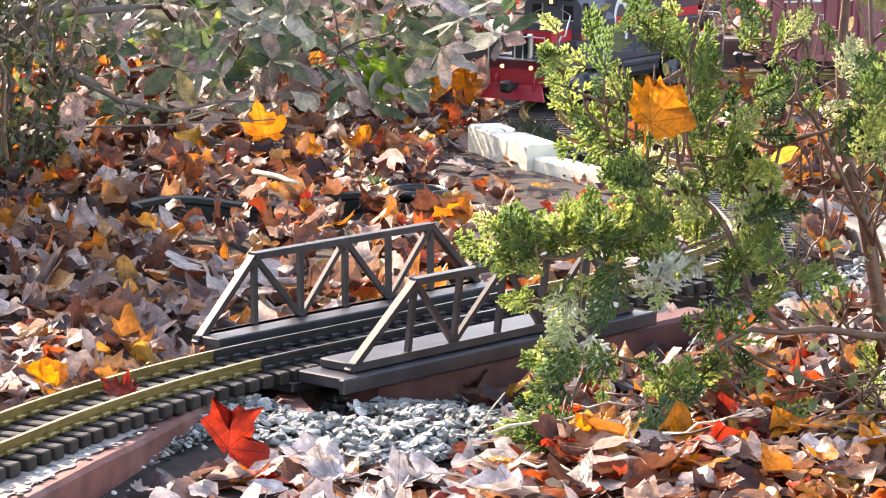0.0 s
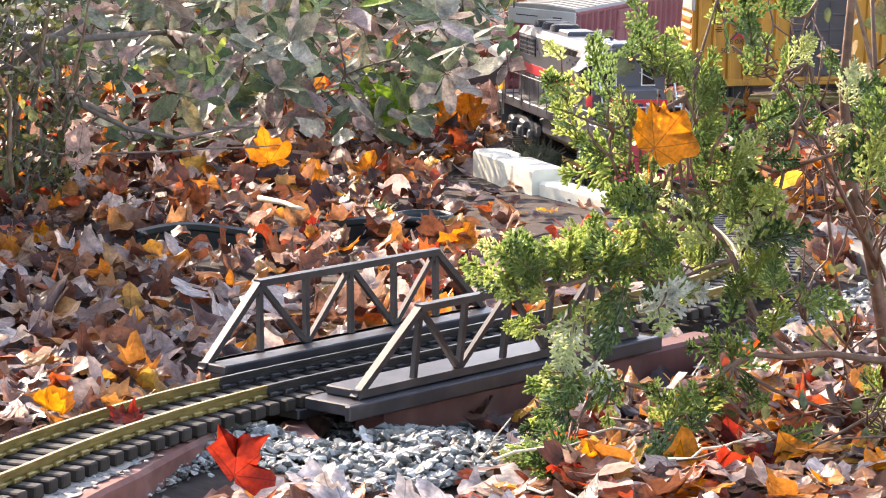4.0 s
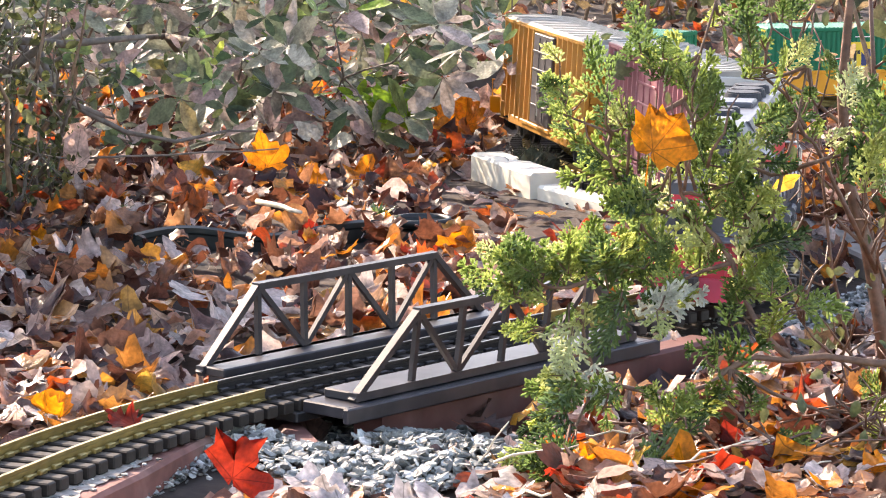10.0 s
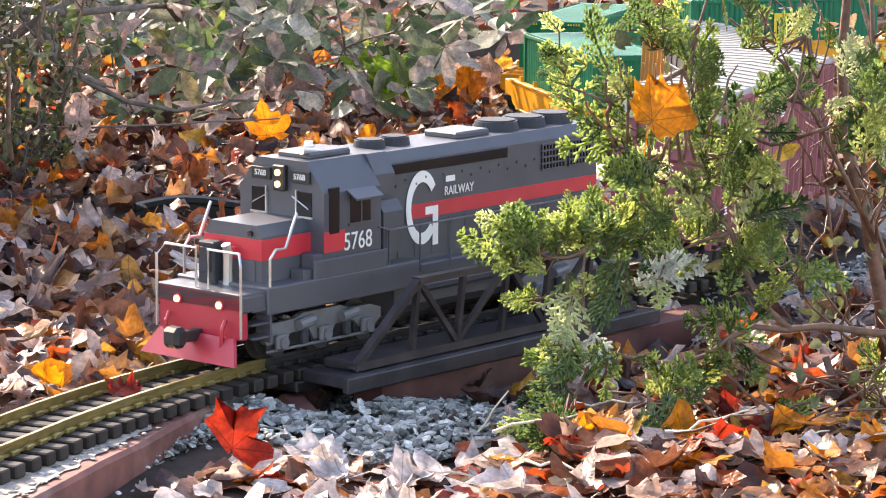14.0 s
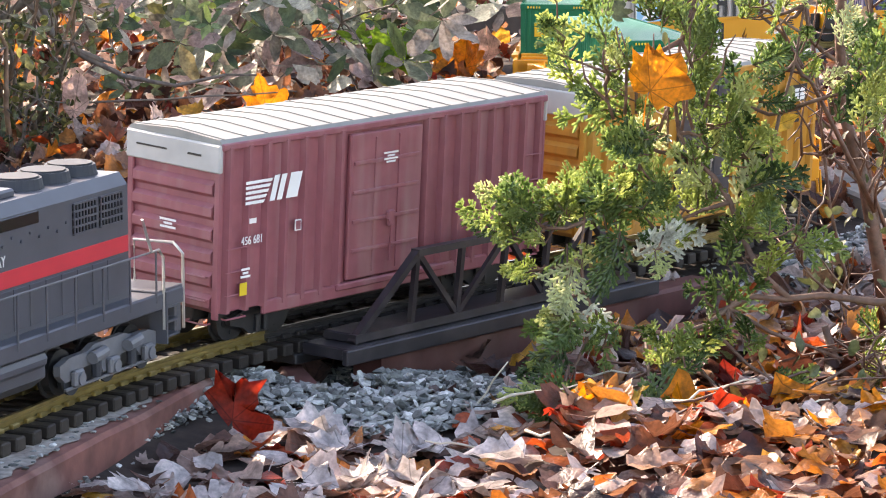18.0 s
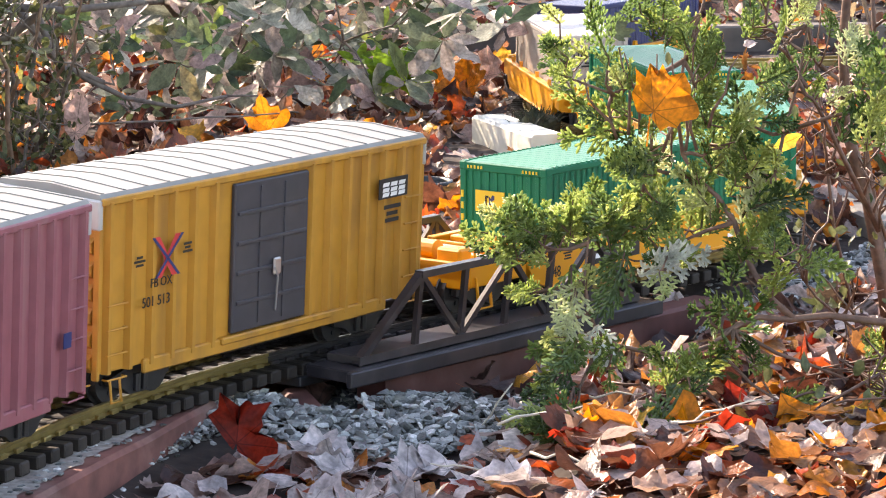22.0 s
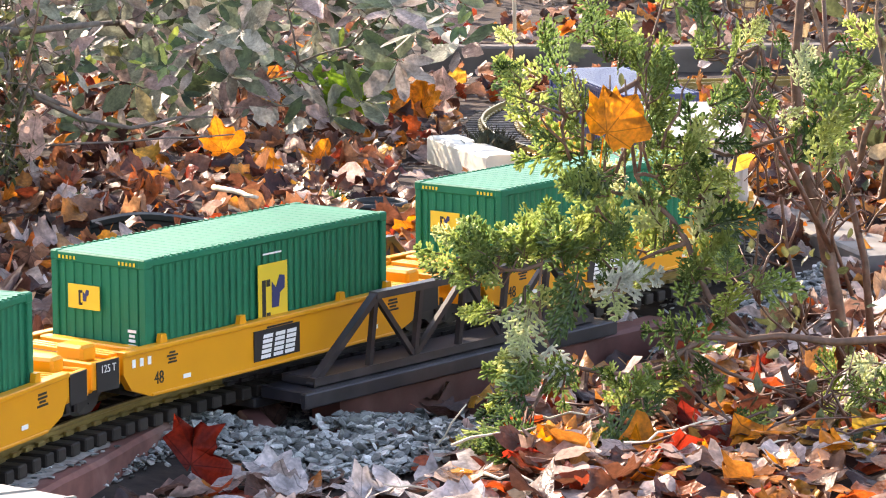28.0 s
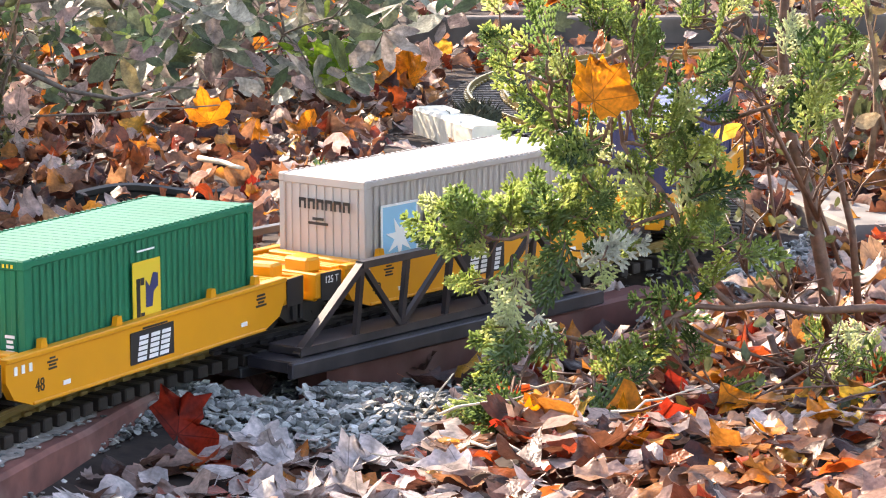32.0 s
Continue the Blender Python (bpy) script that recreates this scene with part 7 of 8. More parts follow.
# tufts of the cypress: place, reach, sprays, lean of the sprays (x, z)
TUFTS = [
    ((0.078, 2.200, 0.219), (0.015, 0.024, 0.019), 30, (-0.8, 0.5)),
    ((0.113, 2.190, 0.222), (0.011, 0.024, 0.016), 18, (-0.3, 0.9)),
    ((0.131, 2.200, 0.210), (0.009, 0.024, 0.013), 11, (-0.2, 0.9)),
    ((0.118, 2.190, 0.179), (0.016, 0.024, 0.013), 22, (-0.8, 0.3)),
    ((0.155, 2.210, 0.248), (0.017, 0.024, 0.015), 24, (-0.2, 0.8)),
    ((0.172, 2.210, 0.238), (0.013, 0.024, 0.014), 18, (0.0, 0.9)),
    ((0.185, 2.220, 0.201), (0.011, 0.024, 0.018), 15, (0.2, 0.8)),
    ((0.138, 2.190, 0.157), (0.017, 0.024, 0.010), 22, (-0.9, 0.1)),
    ((0.127, 2.180, 0.147), (0.012, 0.024, 0.007), 9, (-0.9, 0.2)),
    ((0.172, 2.200, 0.140), (0.016, 0.024, 0.011), 18, (-0.1, 0.7)),
    ((0.198, 2.210, 0.164), (0.016, 0.024, 0.014), 21, (0.2, 0.7)),
    ((0.204, 2.220, 0.183), (0.014, 0.024, 0.011), 14, (0.2, 0.8)),
    ((0.224, 2.220, 0.196), (0.016, 0.024, 0.010), 14, (0.6, 0.3)),
    ((0.212, 2.200, 0.145), (0.016, 0.024, 0.012), 18, (0.2, 0.6)),
    ((0.218, 2.190, 0.131), (0.014, 0.024, 0.010), 15, (0.4, 0.5)),
    ((0.267, 2.240, 0.217), (0.014, 0.024, 0.014), 14, (0.4, 0.5)),
    ((0.243, 2.230, 0.236), (0.010, 0.024, 0.010), 8, (0.2, 0.8)),
    ((0.293, 2.160, 0.215), (0.014, 0.024, 0.022), 24, (0.3, 0.7)),
    ((0.296, 2.160, 0.180), (0.013, 0.024, 0.012), 15, (0.2, 0.6)),
    ((0.255, 2.240, 0.271), (0.011, 0.024, 0.014), 13, (0.1, 0.9)),
    ((0.200, 2.240, 0.276), (0.016, 0.024, 0.010), 13, (0.1, 0.9)),
    ((0.220, 2.230, 0.245), (0.011, 0.024, 0.012), 10, (0.2, 0.8)),
    ((0.051, 2.170, 0.103), (0.015, 0.024, 0.013), 38, (-0.8, 0.4)),
    ((0.073, 2.180, 0.109), (0.016, 0.024, 0.013), 42, (-0.3, 0.9)),
    ((0.098, 2.180, 0.113), (0.016, 0.024, 0.013), 38, (-0.1, 0.9)),
    ((0.120, 2.190, 0.108), (0.016, 0.024, 0.013), 34, (0.1, 0.9)),
    ((0.055, 2.160, 0.063), (0.013, 0.024, 0.005), 8, (-1.0, -0.1)),
    ((0.084, 2.150, 0.053), (0.008, 0.024, 0.015), 11, (-0.2, -0.7)),
    ((0.089, 2.160, 0.071), (0.012, 0.024, 0.009), 10, (-0.2, 0.4)),
    ((0.130, 2.180, 0.072), (0.015, 0.024, 0.010), 11, (0.2, -0.4)),
    ((0.076, 2.130, 0.019), (0.010, 0.024, 0.012), 12, (-0.7, -0.3)),
    ((0.073, 2.120, 0.005), (0.008, 0.024, 0.008), 6, (-0.6, -0.5)),
    ((0.110, 2.130, 0.017), (0.009, 0.024, 0.009), 9, (-0.3, -0.5)),
    ((0.165, 2.110, 0.016), (0.017, 0.024, 0.010), 14, (0.3, 0.5)),
    ((0.074, 2.060, -0.009), (0.018, 0.024, 0.007), 15, (-0.5, 0.4)),
    ((0.141, 2.050, -0.010), (0.017, 0.024, 0.007), 6, (0.3, 0.3)),
    ((0.184, 2.170, 0.046), (0.013, 0.024, 0.007), 8, (-0.5, 0.2)),
    ((0.172, 2.200, 0.106), (0.016, 0.024, 0.014), 14, (0.0, 0.8)),
    ((0.176, 2.190, 0.089), (0.013, 0.024, 0.011), 11, (-0.2, 0.6)),
    ((0.206, 2.190, 0.090), (0.018, 0.024, 0.011), 14, (0.2, 0.7)),
    ((0.235, 2.180, 0.097), (0.016, 0.024, 0.013), 14, (0.5, 0.6)),
    ((0.254, 2.170, 0.081), (0.015, 0.024, 0.009), 9, (0.9, 0.1)),
    ((0.206, 2.180, 0.069), (0.016, 0.024, 0.009), 11, (0.2, 0.5)),
    ((0.197, 2.150, 0.032), (0.007, 0.024, 0.008), 5, (0.1, 0.6)),
    ((0.212, 2.160, 0.053), (0.010, 0.024, 0.008), 6, (0.3, 0.6)),
    ((0.149, 2.160, 0.081), (0.012, 0.024, 0.009), 7, (-0.6, -0.2)),
    ((0.205, 2.060, -0.020), (0.017, 0.024, 0.005), 5, (0.4, 0.2)),
    ((0.237, 2.080, -0.002), (0.011, 0.024, 0.007), 4, (0.4, 0.3)),
    ((0.211, 2.140, 0.025), (0.007, 0.024, 0.006), 3, (0.2, 0.5)),
    ((0.158, 2.220, 0.166), (0.010, 0.024, 0.010), 11, (0.0, 0.7)),
    ((0.144, 2.200, 0.123), (0.012, 0.024, 0.009), 13, (-0.4, 0.6)),
    ((0.195, 2.200, 0.111), (0.012, 0.024, 0.010), 10, (0.1, 0.7)),
    ((0.225, 2.200, 0.113), (0.012, 0.024, 0.010), 9, (0.4, 0.6)),
    ((0.273, 2.220, 0.186), (0.010, 0.024, 0.009), 8, (0.4, 0.4)),
    ((0.144, 2.200, 0.098), (0.012, 0.024, 0.010), 9, (-0.2, 0.6)),
    ((0.322, 2.160, 0.000), (0.015, 0.024, 0.025), 26, (-0.5, 0.3)),
    ((0.315, 2.150, 0.240), (0.012, 0.024, 0.014), 16, (-0.4, 0.5)),
]



def build_cypress():
    rng = random.Random(21)
    tree = thing("cypress_bush", "young green cypress with flat scaly sprays and reddish stems", "bush", Matrix.Translation((0.45, 2.25, -0.05)))
    base = tree.matrix_basis.inverted()
    def T(p):
        return base @ Vector(p)
    # stems
    stems = [[(0.244, 2.170, 0.040), (0.229, 2.175, 0.053), (0.217, 2.180, 0.070), (0.209, 2.190, 0.088), (0.203, 2.190, 0.106), (0.192, 2.195, 0.123), (0.177, 2.200, 0.136), (0.167, 2.200, 0.153), (0.163, 2.205, 0.183), (0.168, 2.210, 0.218), (0.180, 2.220, 0.250), (0.191, 2.230, 0.285), (0.197, 2.240, 0.316)],
             [(0.209, 2.190, 0.088), (0.224, 2.195, 0.110), (0.232, 2.200, 0.137), (0.239, 2.210, 0.167), (0.250, 2.220, 0.202), (0.257, 2.230, 0.241), (0.263, 2.240, 0.284)],
             [(0.177, 2.200, 0.136), (0.153, 2.195, 0.141), (0.129, 2.190, 0.150)],
             [(0.168, 2.210, 0.218), (0.144, 2.200, 0.206), (0.117, 2.200, 0.196), (0.085, 2.200, 0.208)],
             [(0.203, 2.190, 0.106), (0.183, 2.190, 0.100), (0.163, 2.185, 0.092)],
             [(0.239, 2.210, 0.167), (0.263, 2.200, 0.177), (0.288, 2.180, 0.187), (0.302, 2.170, 0.204)]]
    for k, st in enumerate(stems):
        part("trunk" if k == 0 else "stem", Geo().tube([T(p) for p in st], [(0.0027 if k == 0 else 0.0019) * (1 - 0.8 * i / len(st)) for i in range(len(st))], 8), DARK_TWIG, tree, "reddish brown stem", True)
    # the low limb that carries it all, from the ground at one side
    low = [(0.450, 2.250, -0.007), (0.385, 2.200, 0.029), (0.342, 2.180, 0.038), (0.305, 2.170, 0.038), (0.267, 2.170, 0.043), (0.240, 2.170, 0.040), (0.218, 2.165, 0.043), (0.200, 2.160, 0.036), (0.185, 2.155, 0.025), (0.164, 2.150, 0.019), (0.141, 2.150, 0.021), (0.119, 2.150, 0.026), (0.105, 2.150, 0.035), (0.099, 2.150, 0.050), (0.096, 2.155, 0.072), (0.099, 2.165, 0.096), (0.102, 2.175, 0.117)]
    part("branch", Geo().tube([T(p) for p in low], [0.0038, 0.0034, 0.0031, 0.0028, 0.0026, 0.0024, 0.0021, 0.0019, 0.0018, 0.0018, 0.0017, 0.0016, 0.0015, 0.0014, 0.0012, 0.0009, 0.0005], 8), DARK_TWIG, tree, "curved bare low limb", True)
    joints = [Vector(p) for st in stems for p in st[2:]] + [Vector(p) for p in low[7:]]
    sizes = (0.025, 0.031, 0.036, 0.042, 0.028, 0.034, 0.038, 0.046)
    kinds = [spray_mesh(rng, CYPRESS_ONE, l) for l in sizes]
    meshes = [g.mesh("spray", CYPRESS_ONE) for g in kinds]
    rest = Geo()
    made = 0
    for c, r, n, (lx, lz) in TUFTS:
        c, r = Vector(c), Vector(r)
        near = min(joints, key=lambda j: (j - c).length)
        hub = near.lerp(c, 0.6)
        pts = wavy(near, c - Vector((0, 0, r.z * 0.5)), 0.004, 4, rng, 0.003)
        part("branchlet", Geo().tube([T(p) for p in pts], [0.0016, 0.0014, 0.0012, 0.0010, 0.0007], 6), DARK_TWIG, tree, "", True)
        tw = Geo()
        for k in range(max(2, int(n * (0.6 if c.z < 0.03 else (0.27 if c.x < 0.14 else 0.35))))):
            d = Vector((rng.gauss(0, 0.5), rng.gauss(0, 0.5), rng.gauss(0, 0.5)))
            p = c + Vector((d.x * r.x, d.y * r.y, d.z * r.z)) * 1.45
            aim = (Vector((lx, -0.25, lz)) + Vector((rng.gauss(0, 0.28), rng.gauss(0, 0.3), rng.gauss(0, 0.22))) + d * 0.35).normalized()
            face = Vector((rng.gauss(0, 0.55), -1, rng.gauss(0.2, 0.45)))
            side = aim.cross(face).normalized()
            nrm = side.cross(aim).normalized()
            sc = rng.uniform(0.6, 1.1)
            m = Matrix.Translation(p) @ Matrix((side, nrm, aim)).transposed().to_4x4() @ Matrix.Diagonal((sc, sc, sc, 1))
            i = rng.randrange(len(kinds))
            p = p - aim * (sizes[i] * sc * 0.5)
            m.translation = p
            start = pts[rng.randrange(2, 5)] if k % 3 else hub
            tw.tube([T(start), T(start.lerp(p, 0.5) + Vector((0, 0, -0.002))), T(p), T(p + aim * 0.012 * sc)], [0.0007, 0.0007, 0.0006, 0.0003], 4)
            if made < 300:
                ob = new("spray", meshes[i])
                ob.parent, ob.matrix_basis = tree, base @ m
                made += 1
            else:
                mm = base @ m
                rest.add([mm @ Vector(v) for v in kinds[i].v], kinds[i].f)
        part("twig_rest", tw, DARK_TWIG, tree, "", True)["kind"] = "stuff"
    part("inner_foliage", rest, CYPRESS, tree)["kind"] = "stuff"
    # branchlets close behind the caught leaf
    for k in range(9):
        a = Vector((0.120 + 0.008 * k, 2.188, 0.166 + rng.uniform(-0.01, 0.01)))
        b = a + Vector((rng.uniform(-0.03, 0.03), rng.uniform(-0.006, 0.01), rng.uniform(0.04, 0.07)))
        part("branchlet", Geo().tube([T(v) for v in wavy(a, b, 0.0, 4, rng, 0.004)], [0.0013, 0.0012, 0.0010, 0.0008, 0.0005], 5), DARK_TWIG, tree, "", True)
    # a few bleached sprays
    for x, y, z, aim, i in ((0.136, 2.175, 0.070, (0.8, -0.2, 0.5), 5), (0.150, 2.170, 0.082, (0.9, -0.3, 0.2), 2), (0.104, 2.140, 0.042, (0.1, -0.3, -0.9), 4), (0.098, 2.140, 0.034, (-0.5, -0.3, -0.6), 0)):
        aim = Vector(aim).normalized()
        side = aim.cross(Vector((0.3, -1, 0.4))).normalized()
        m = Matrix.Translation((x, y, z)) @ Matrix((side, side.cross(aim), aim)).transposed().to_4x4()
        part("bleached_spray", Geo().add([base @ (m @ Vector(v)) for v in kinds[i].v], kinds[i].f), BLEACHED, tree, "bleached pale dry spray")


build_cypress()


def build_bare_shrub():
    """Twiggy brown shrub with few leaves, to the cypress's side."""
    rng = random.Random(33)
    tree = thing("twiggy_shrub", "nearly bare shrub with thin reddish-brown twigs", "shrub", Matrix.Translation((0.36, 2.3, -0.04)))
    base = tree.matrix_basis.inverted()
    roots = [([(0.336, 2.300, -0.034), (0.323, 2.300, 0.048), (0.312, 2.300, 0.102), (0.295, 2.300, 0.156), (0.291, 2.300, 0.217), (0.295, 2.300, 0.279), (0.299, 2.300, 0.329)], 0.0064),
             ([(0.312, 2.240, 0.091), (0.284, 2.240, 0.147), (0.263, 2.240, 0.188), (0.243, 2.240, 0.220), (0.203, 2.240, 0.252)], 0.0022),
             ([(0.298, 2.170, -0.053), (0.296, 2.170, -0.022), (0.279, 2.170, -0.010), (0.269, 2.170, 0.021)], 0.0056),
             ([(0.337, 2.330, -0.040), (0.327, 2.330, 0.060), (0.312, 2.330, 0.143), (0.318, 2.330, 0.227), (0.312, 2.330, 0.310)], 0.0032),
             ([(0.307, 2.100, -0.007), (0.295, 2.100, 0.016), (0.262, 2.100, -0.003), (0.224, 2.100, -0.025)], 0.0018),
             ([(0.322, 2.200, 0.011), (0.309, 2.200, 0.035), (0.290, 2.200, 0.027), (0.263, 2.200, 0.050), (0.251, 2.200, 0.066)], 0.0016),
             ([(0.336, 2.300, 0.048), (0.320, 2.300, 0.092), (0.287, 2.300, 0.123), (0.266, 2.300, 0.125), (0.254, 2.300, 0.098)], 0.0018),
             ([(0.362, 2.360, -0.021), (0.354, 2.360, 0.063), (0.333, 2.360, 0.148), (0.341, 2.360, 0.232), (0.333, 2.360, 0.309)], 0.0035),
             ([(0.334, 2.400, -0.030), (0.317, 2.400, -0.004), (0.299, 2.400, 0.069), (0.287, 2.400, 0.164), (0.278, 2.400, 0.229)], 0.0020)]
    for k, (pts, r0) in enumerate(roots):
        pts = [Vector(p) for p in pts]
        st = part("stem", Geo().tube([base @ p for p in pts], [r0 * (1 - 0.7 * i / len(pts)) for i in range(len(pts))], 7), TWIG, tree, "thin reddish-brown stem", True)
        tw = Geo()
        for j in range(7):
            i = rng.randrange(0, len(pts) - 1)
            p = pts[i].lerp(pts[i + 1], rng.random())
            if p.z < 0.06 and j % 3:
                continue
            q = p + Vector((rng.uniform(-0.04, 0.035), rng.uniform(-0.03, 0.03), rng.uniform(0.005, 0.075)))
            w2 = wavy(p, q, rng.uniform(-0.008, 0.010), 4, rng, 0.004)
            tw.tube([base @ v for v in w2], [0.0013, 0.0011, 0.0009, 0.0007, 0.0004], 5)
            for _ in range(2):
                p2 = w2[rng.randrange(1, 3)]
                q2 = p2 + Vector((rng.uniform(-0.03, 0.03), rng.uniform(-0.02, 0.02), rng.uniform(-0.012, 0.028)))
                tw.tube([base @ v for v in wavy(p2, q2, 0.0, 2, rng, 0.002)], [0.0008, 0.0006, 0.0004], 4)
        part("twig_rest", tw, TWIG, st, "", True)["kind"] = "stuff"
    lg = Geo()
    for j in range(110):
        pts = roots[rng.randrange(len(roots))][0]
        p = Vector(pts[rng.randrange(1, len(pts))]) + Vector((rng.gauss(0, 0.03), rng.gauss(0, 0.02), rng.gauss(0, 0.02)))
        vs, fs = leaf_shape(OVAL, rng.uniform(0.005, 0.010), 0.4, 0.3, rng, False)
        m = base @ tumbled(p.x, p.y, p.z, rng, 0.9)
        lg.add([m @ v for v in vs], fs)
    part("sparse_leaves", lg, SMALL_LEAF, tree, smooth=True)["kind"] = "stuff"


build_bare_shrub()


def rosette(g, m, rng, n, size, spread):
    """A whorl of oval leaves round a twig's tip."""
    for k in range(n):
        a = 2 * math.pi * k / n + rng.uniform(-0.3, 0.3)
        vs, fs = leaf_shape(LANCE if rng.random() < 0.7 else OVAL, size * rng.uniform(0.7, 1.2), rng.uniform(-0.1, 0.35), rng.uniform(0.0, 0.35), rng, False)
        q = m @ Matrix.Rotation(a, 4, "Z") @ Matrix.Rotation(spread + rng.uniform(-0.35, 0.35), 4, "X") @ Matrix.Translation((0, size * 0.7, 0))
        g.add([q @ v for v in vs], fs)


def build_evergreen():
    """Broad-leaved evergreen whose low branches hang over the litter."""
    rng = random.Random(44)
    tree = thing("evergreen_shrub", "broad-leaved evergreen shrub with grey-green leaves and bare grey limbs", "shrub", Matrix.Translation((-0.30, 4.25, 0.0)))
    base = tree.matrix_basis.inverted()
    limbs = [[(-0.30, 4.25, -0.02), (-0.36, 4.05, 0.10), (-0.42, 3.75, 0.12), (-0.45, 3.55, 0.11)], [(-0.30, 4.25, -0.02), (-0.22, 4.1, 0.12), (-0.10, 3.9, 0.17), (0.02, 3.78, 0.14)], [(-0.30, 4.25, 0.0), (-0.30, 4.2, 0.2), (-0.26, 4.1, 0.36)],
             [(-0.36, 4.05, 0.10), (-0.30, 3.85, 0.11), (-0.24, 3.66, 0.07)], [(-0.22, 4.1, 0.12), (-0.18, 3.92, 0.12), (-0.12, 3.72, 0.08)], [(-0.52, 4.2, -0.02), (-0.5, 4.05, 0.2), (-0.46, 3.9, 0.30)],
             [(-0.46, 3.52, 0.145), (-0.435, 3.50, 0.085), (-0.40, 3.50, 0.062), (-0.355, 3.50, 0.040), (-0.30, 3.50, 0.030), (-0.245, 3.52, 0.040)], [(-0.30, 4.25, 0.0), (-0.12, 4.25, 0.16), (0.05, 4.2, 0.26)],
             [(-0.66, 3.55, 0.10), (-0.56, 3.53, 0.155), (-0.49, 3.51, 0.160), (-0.46, 3.50, 0.120), (-0.43, 3.50, 0.078), (-0.38, 3.50, 0.058)], [(-0.64, 3.50, 0.02), (-0.52, 3.48, 0.085), (-0.45, 3.47, 0.135), (-0.40, 3.46, 0.165)], [(-0.66, 3.46, 0.13), (-0.54, 3.46, 0.152), (-0.42, 3.46, 0.142), (-0.33, 3.47, 0.150)]]
    for k, st in enumerate(limbs):
        pts = [Vector(p) for p in st]
        r0 = 0.0075 if k > 7 else 0.0046
        part("limb", Geo().tube([base @ p for p in pts], [r0 - r0 * 0.74 * i / len(pts) for i in range(len(pts))], 8), GREYBARK, tree, "bare grey limb", True)
    joints = [Vector(p) for st in limbs for p in st[1:]]
    spots = []
    while len(spots) < 350:
        x, y = rng.uniform(-0.60, 0.085), rng.uniform(3.55, 4.35)
        z = 0.4554 - rng.uniform(0.06, 0.127) * y
        # the shrub's lower edge rises where the track is
        floor = 0.002 + 0.07 * max(0.0, x + 0.02) / 0.1 + (0.05 if x < -0.38 else 0.0)
        if z < floor or (x > 0.02 and y < 3.8):
            continue
        spots.append(Vector((x, y, z)))
    lots = [Geo() for _ in range(6)]
    twigs, young = Geo(), Geo()
    for i, p in enumerate(spots):
        if i % 7 == 0:
            j = min(joints, key=lambda q: (q - p).length)
            twigs.tube([base @ v for v in wavy(j, p, 0.006, 4, rng, 0.008)], [0.0015, 0.0013, 0.0011, 0.0009, 0.0008], 5)
        d = Vector((rng.uniform(-0.03, 0.03), rng.uniform(0.0, 0.03), rng.uniform(-0.03, 0.0)))
        twigs.tube([base @ (p + d), base @ (p + d * 0.4 + Vector((0, 0, -0.002))), base @ p], [0.0011, 0.0010, 0.0008], 4)
        m = base @ (Matrix.Translation(p) @ Euler((rng.uniform(0.0, 1.1), rng.uniform(-0.6, 0.6), rng.uniform(-0.7, 0.7))).to_matrix().to_4x4())
        rosette(lots[i % 6], m, rng, rng.randint(4, 7), (0.034 if rng.random() < 0.5 else 0.018), rng.uniform(-0.2, 0.5))
    # small green whorls nearer the twigs' tips, and an unseen taller crown
    for i in range(250):
        if i < 160:
            p = spots[rng.randrange(len(spots))] + Vector((rng.gauss(0, 0.05), rng.gauss(-0.02, 0.05), rng.gauss(0, 0.02)))
            if p.z < 0.06 or p.x > 0.08:
                continue
            size = rng.uniform(0.009, 0.016)
        else:
            # crown added out of view to cast shade on the far curve
            p = Vector((rng.gauss(-0.12, 0.05), rng.gauss(3.80, 0.05), rng.gauss(0.45, 0.035)))
            if p.z < 0.34:
                continue
            size = 0.030
        if i % 3 == 0:
            j = min(joints, key=lambda q: (q - p).length)
            twigs.tube([base @ v for v in wavy(j, p, 0.004, 4, rng, 0.008)], [0.0013, 0.0011, 0.0010, 0.0008, 0.0006], 4)
        m = base @ (Matrix.Translation(p) @ Euler((rng.uniform(-0.2, 1.1), rng.uniform(-0.6, 0.6), rng.uniform(-0.7, 0.7))).to_matrix().to_4x4())
        rosette(lots[i % 6] if size > 0.02 else young, m, rng, rng.randint(5, 8), size, rng.uniform(0.0, 0.6))
    part("twig_rest", twigs, GREYBARK, tree, smooth=True)["kind"] = "stuff"
    # a few whorls in the green that carries painted backlight
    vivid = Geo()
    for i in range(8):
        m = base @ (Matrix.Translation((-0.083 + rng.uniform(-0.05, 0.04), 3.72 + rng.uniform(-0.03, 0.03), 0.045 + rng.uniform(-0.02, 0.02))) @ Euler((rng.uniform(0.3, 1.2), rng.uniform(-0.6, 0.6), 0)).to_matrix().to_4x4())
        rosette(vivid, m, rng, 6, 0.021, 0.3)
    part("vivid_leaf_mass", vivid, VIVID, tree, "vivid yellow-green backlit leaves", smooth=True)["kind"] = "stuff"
    part("young_leaf_mass", young, YOUNG, tree, "fresh green whorls of small leaves", smooth=True)["kind"] = "stuff"
    for g in lots:
        part("leaf_mass", g, RHODO, tree, "grey-green and pinkish oval leaves", smooth=True)["kind"] = "stuff"


build_evergreen()


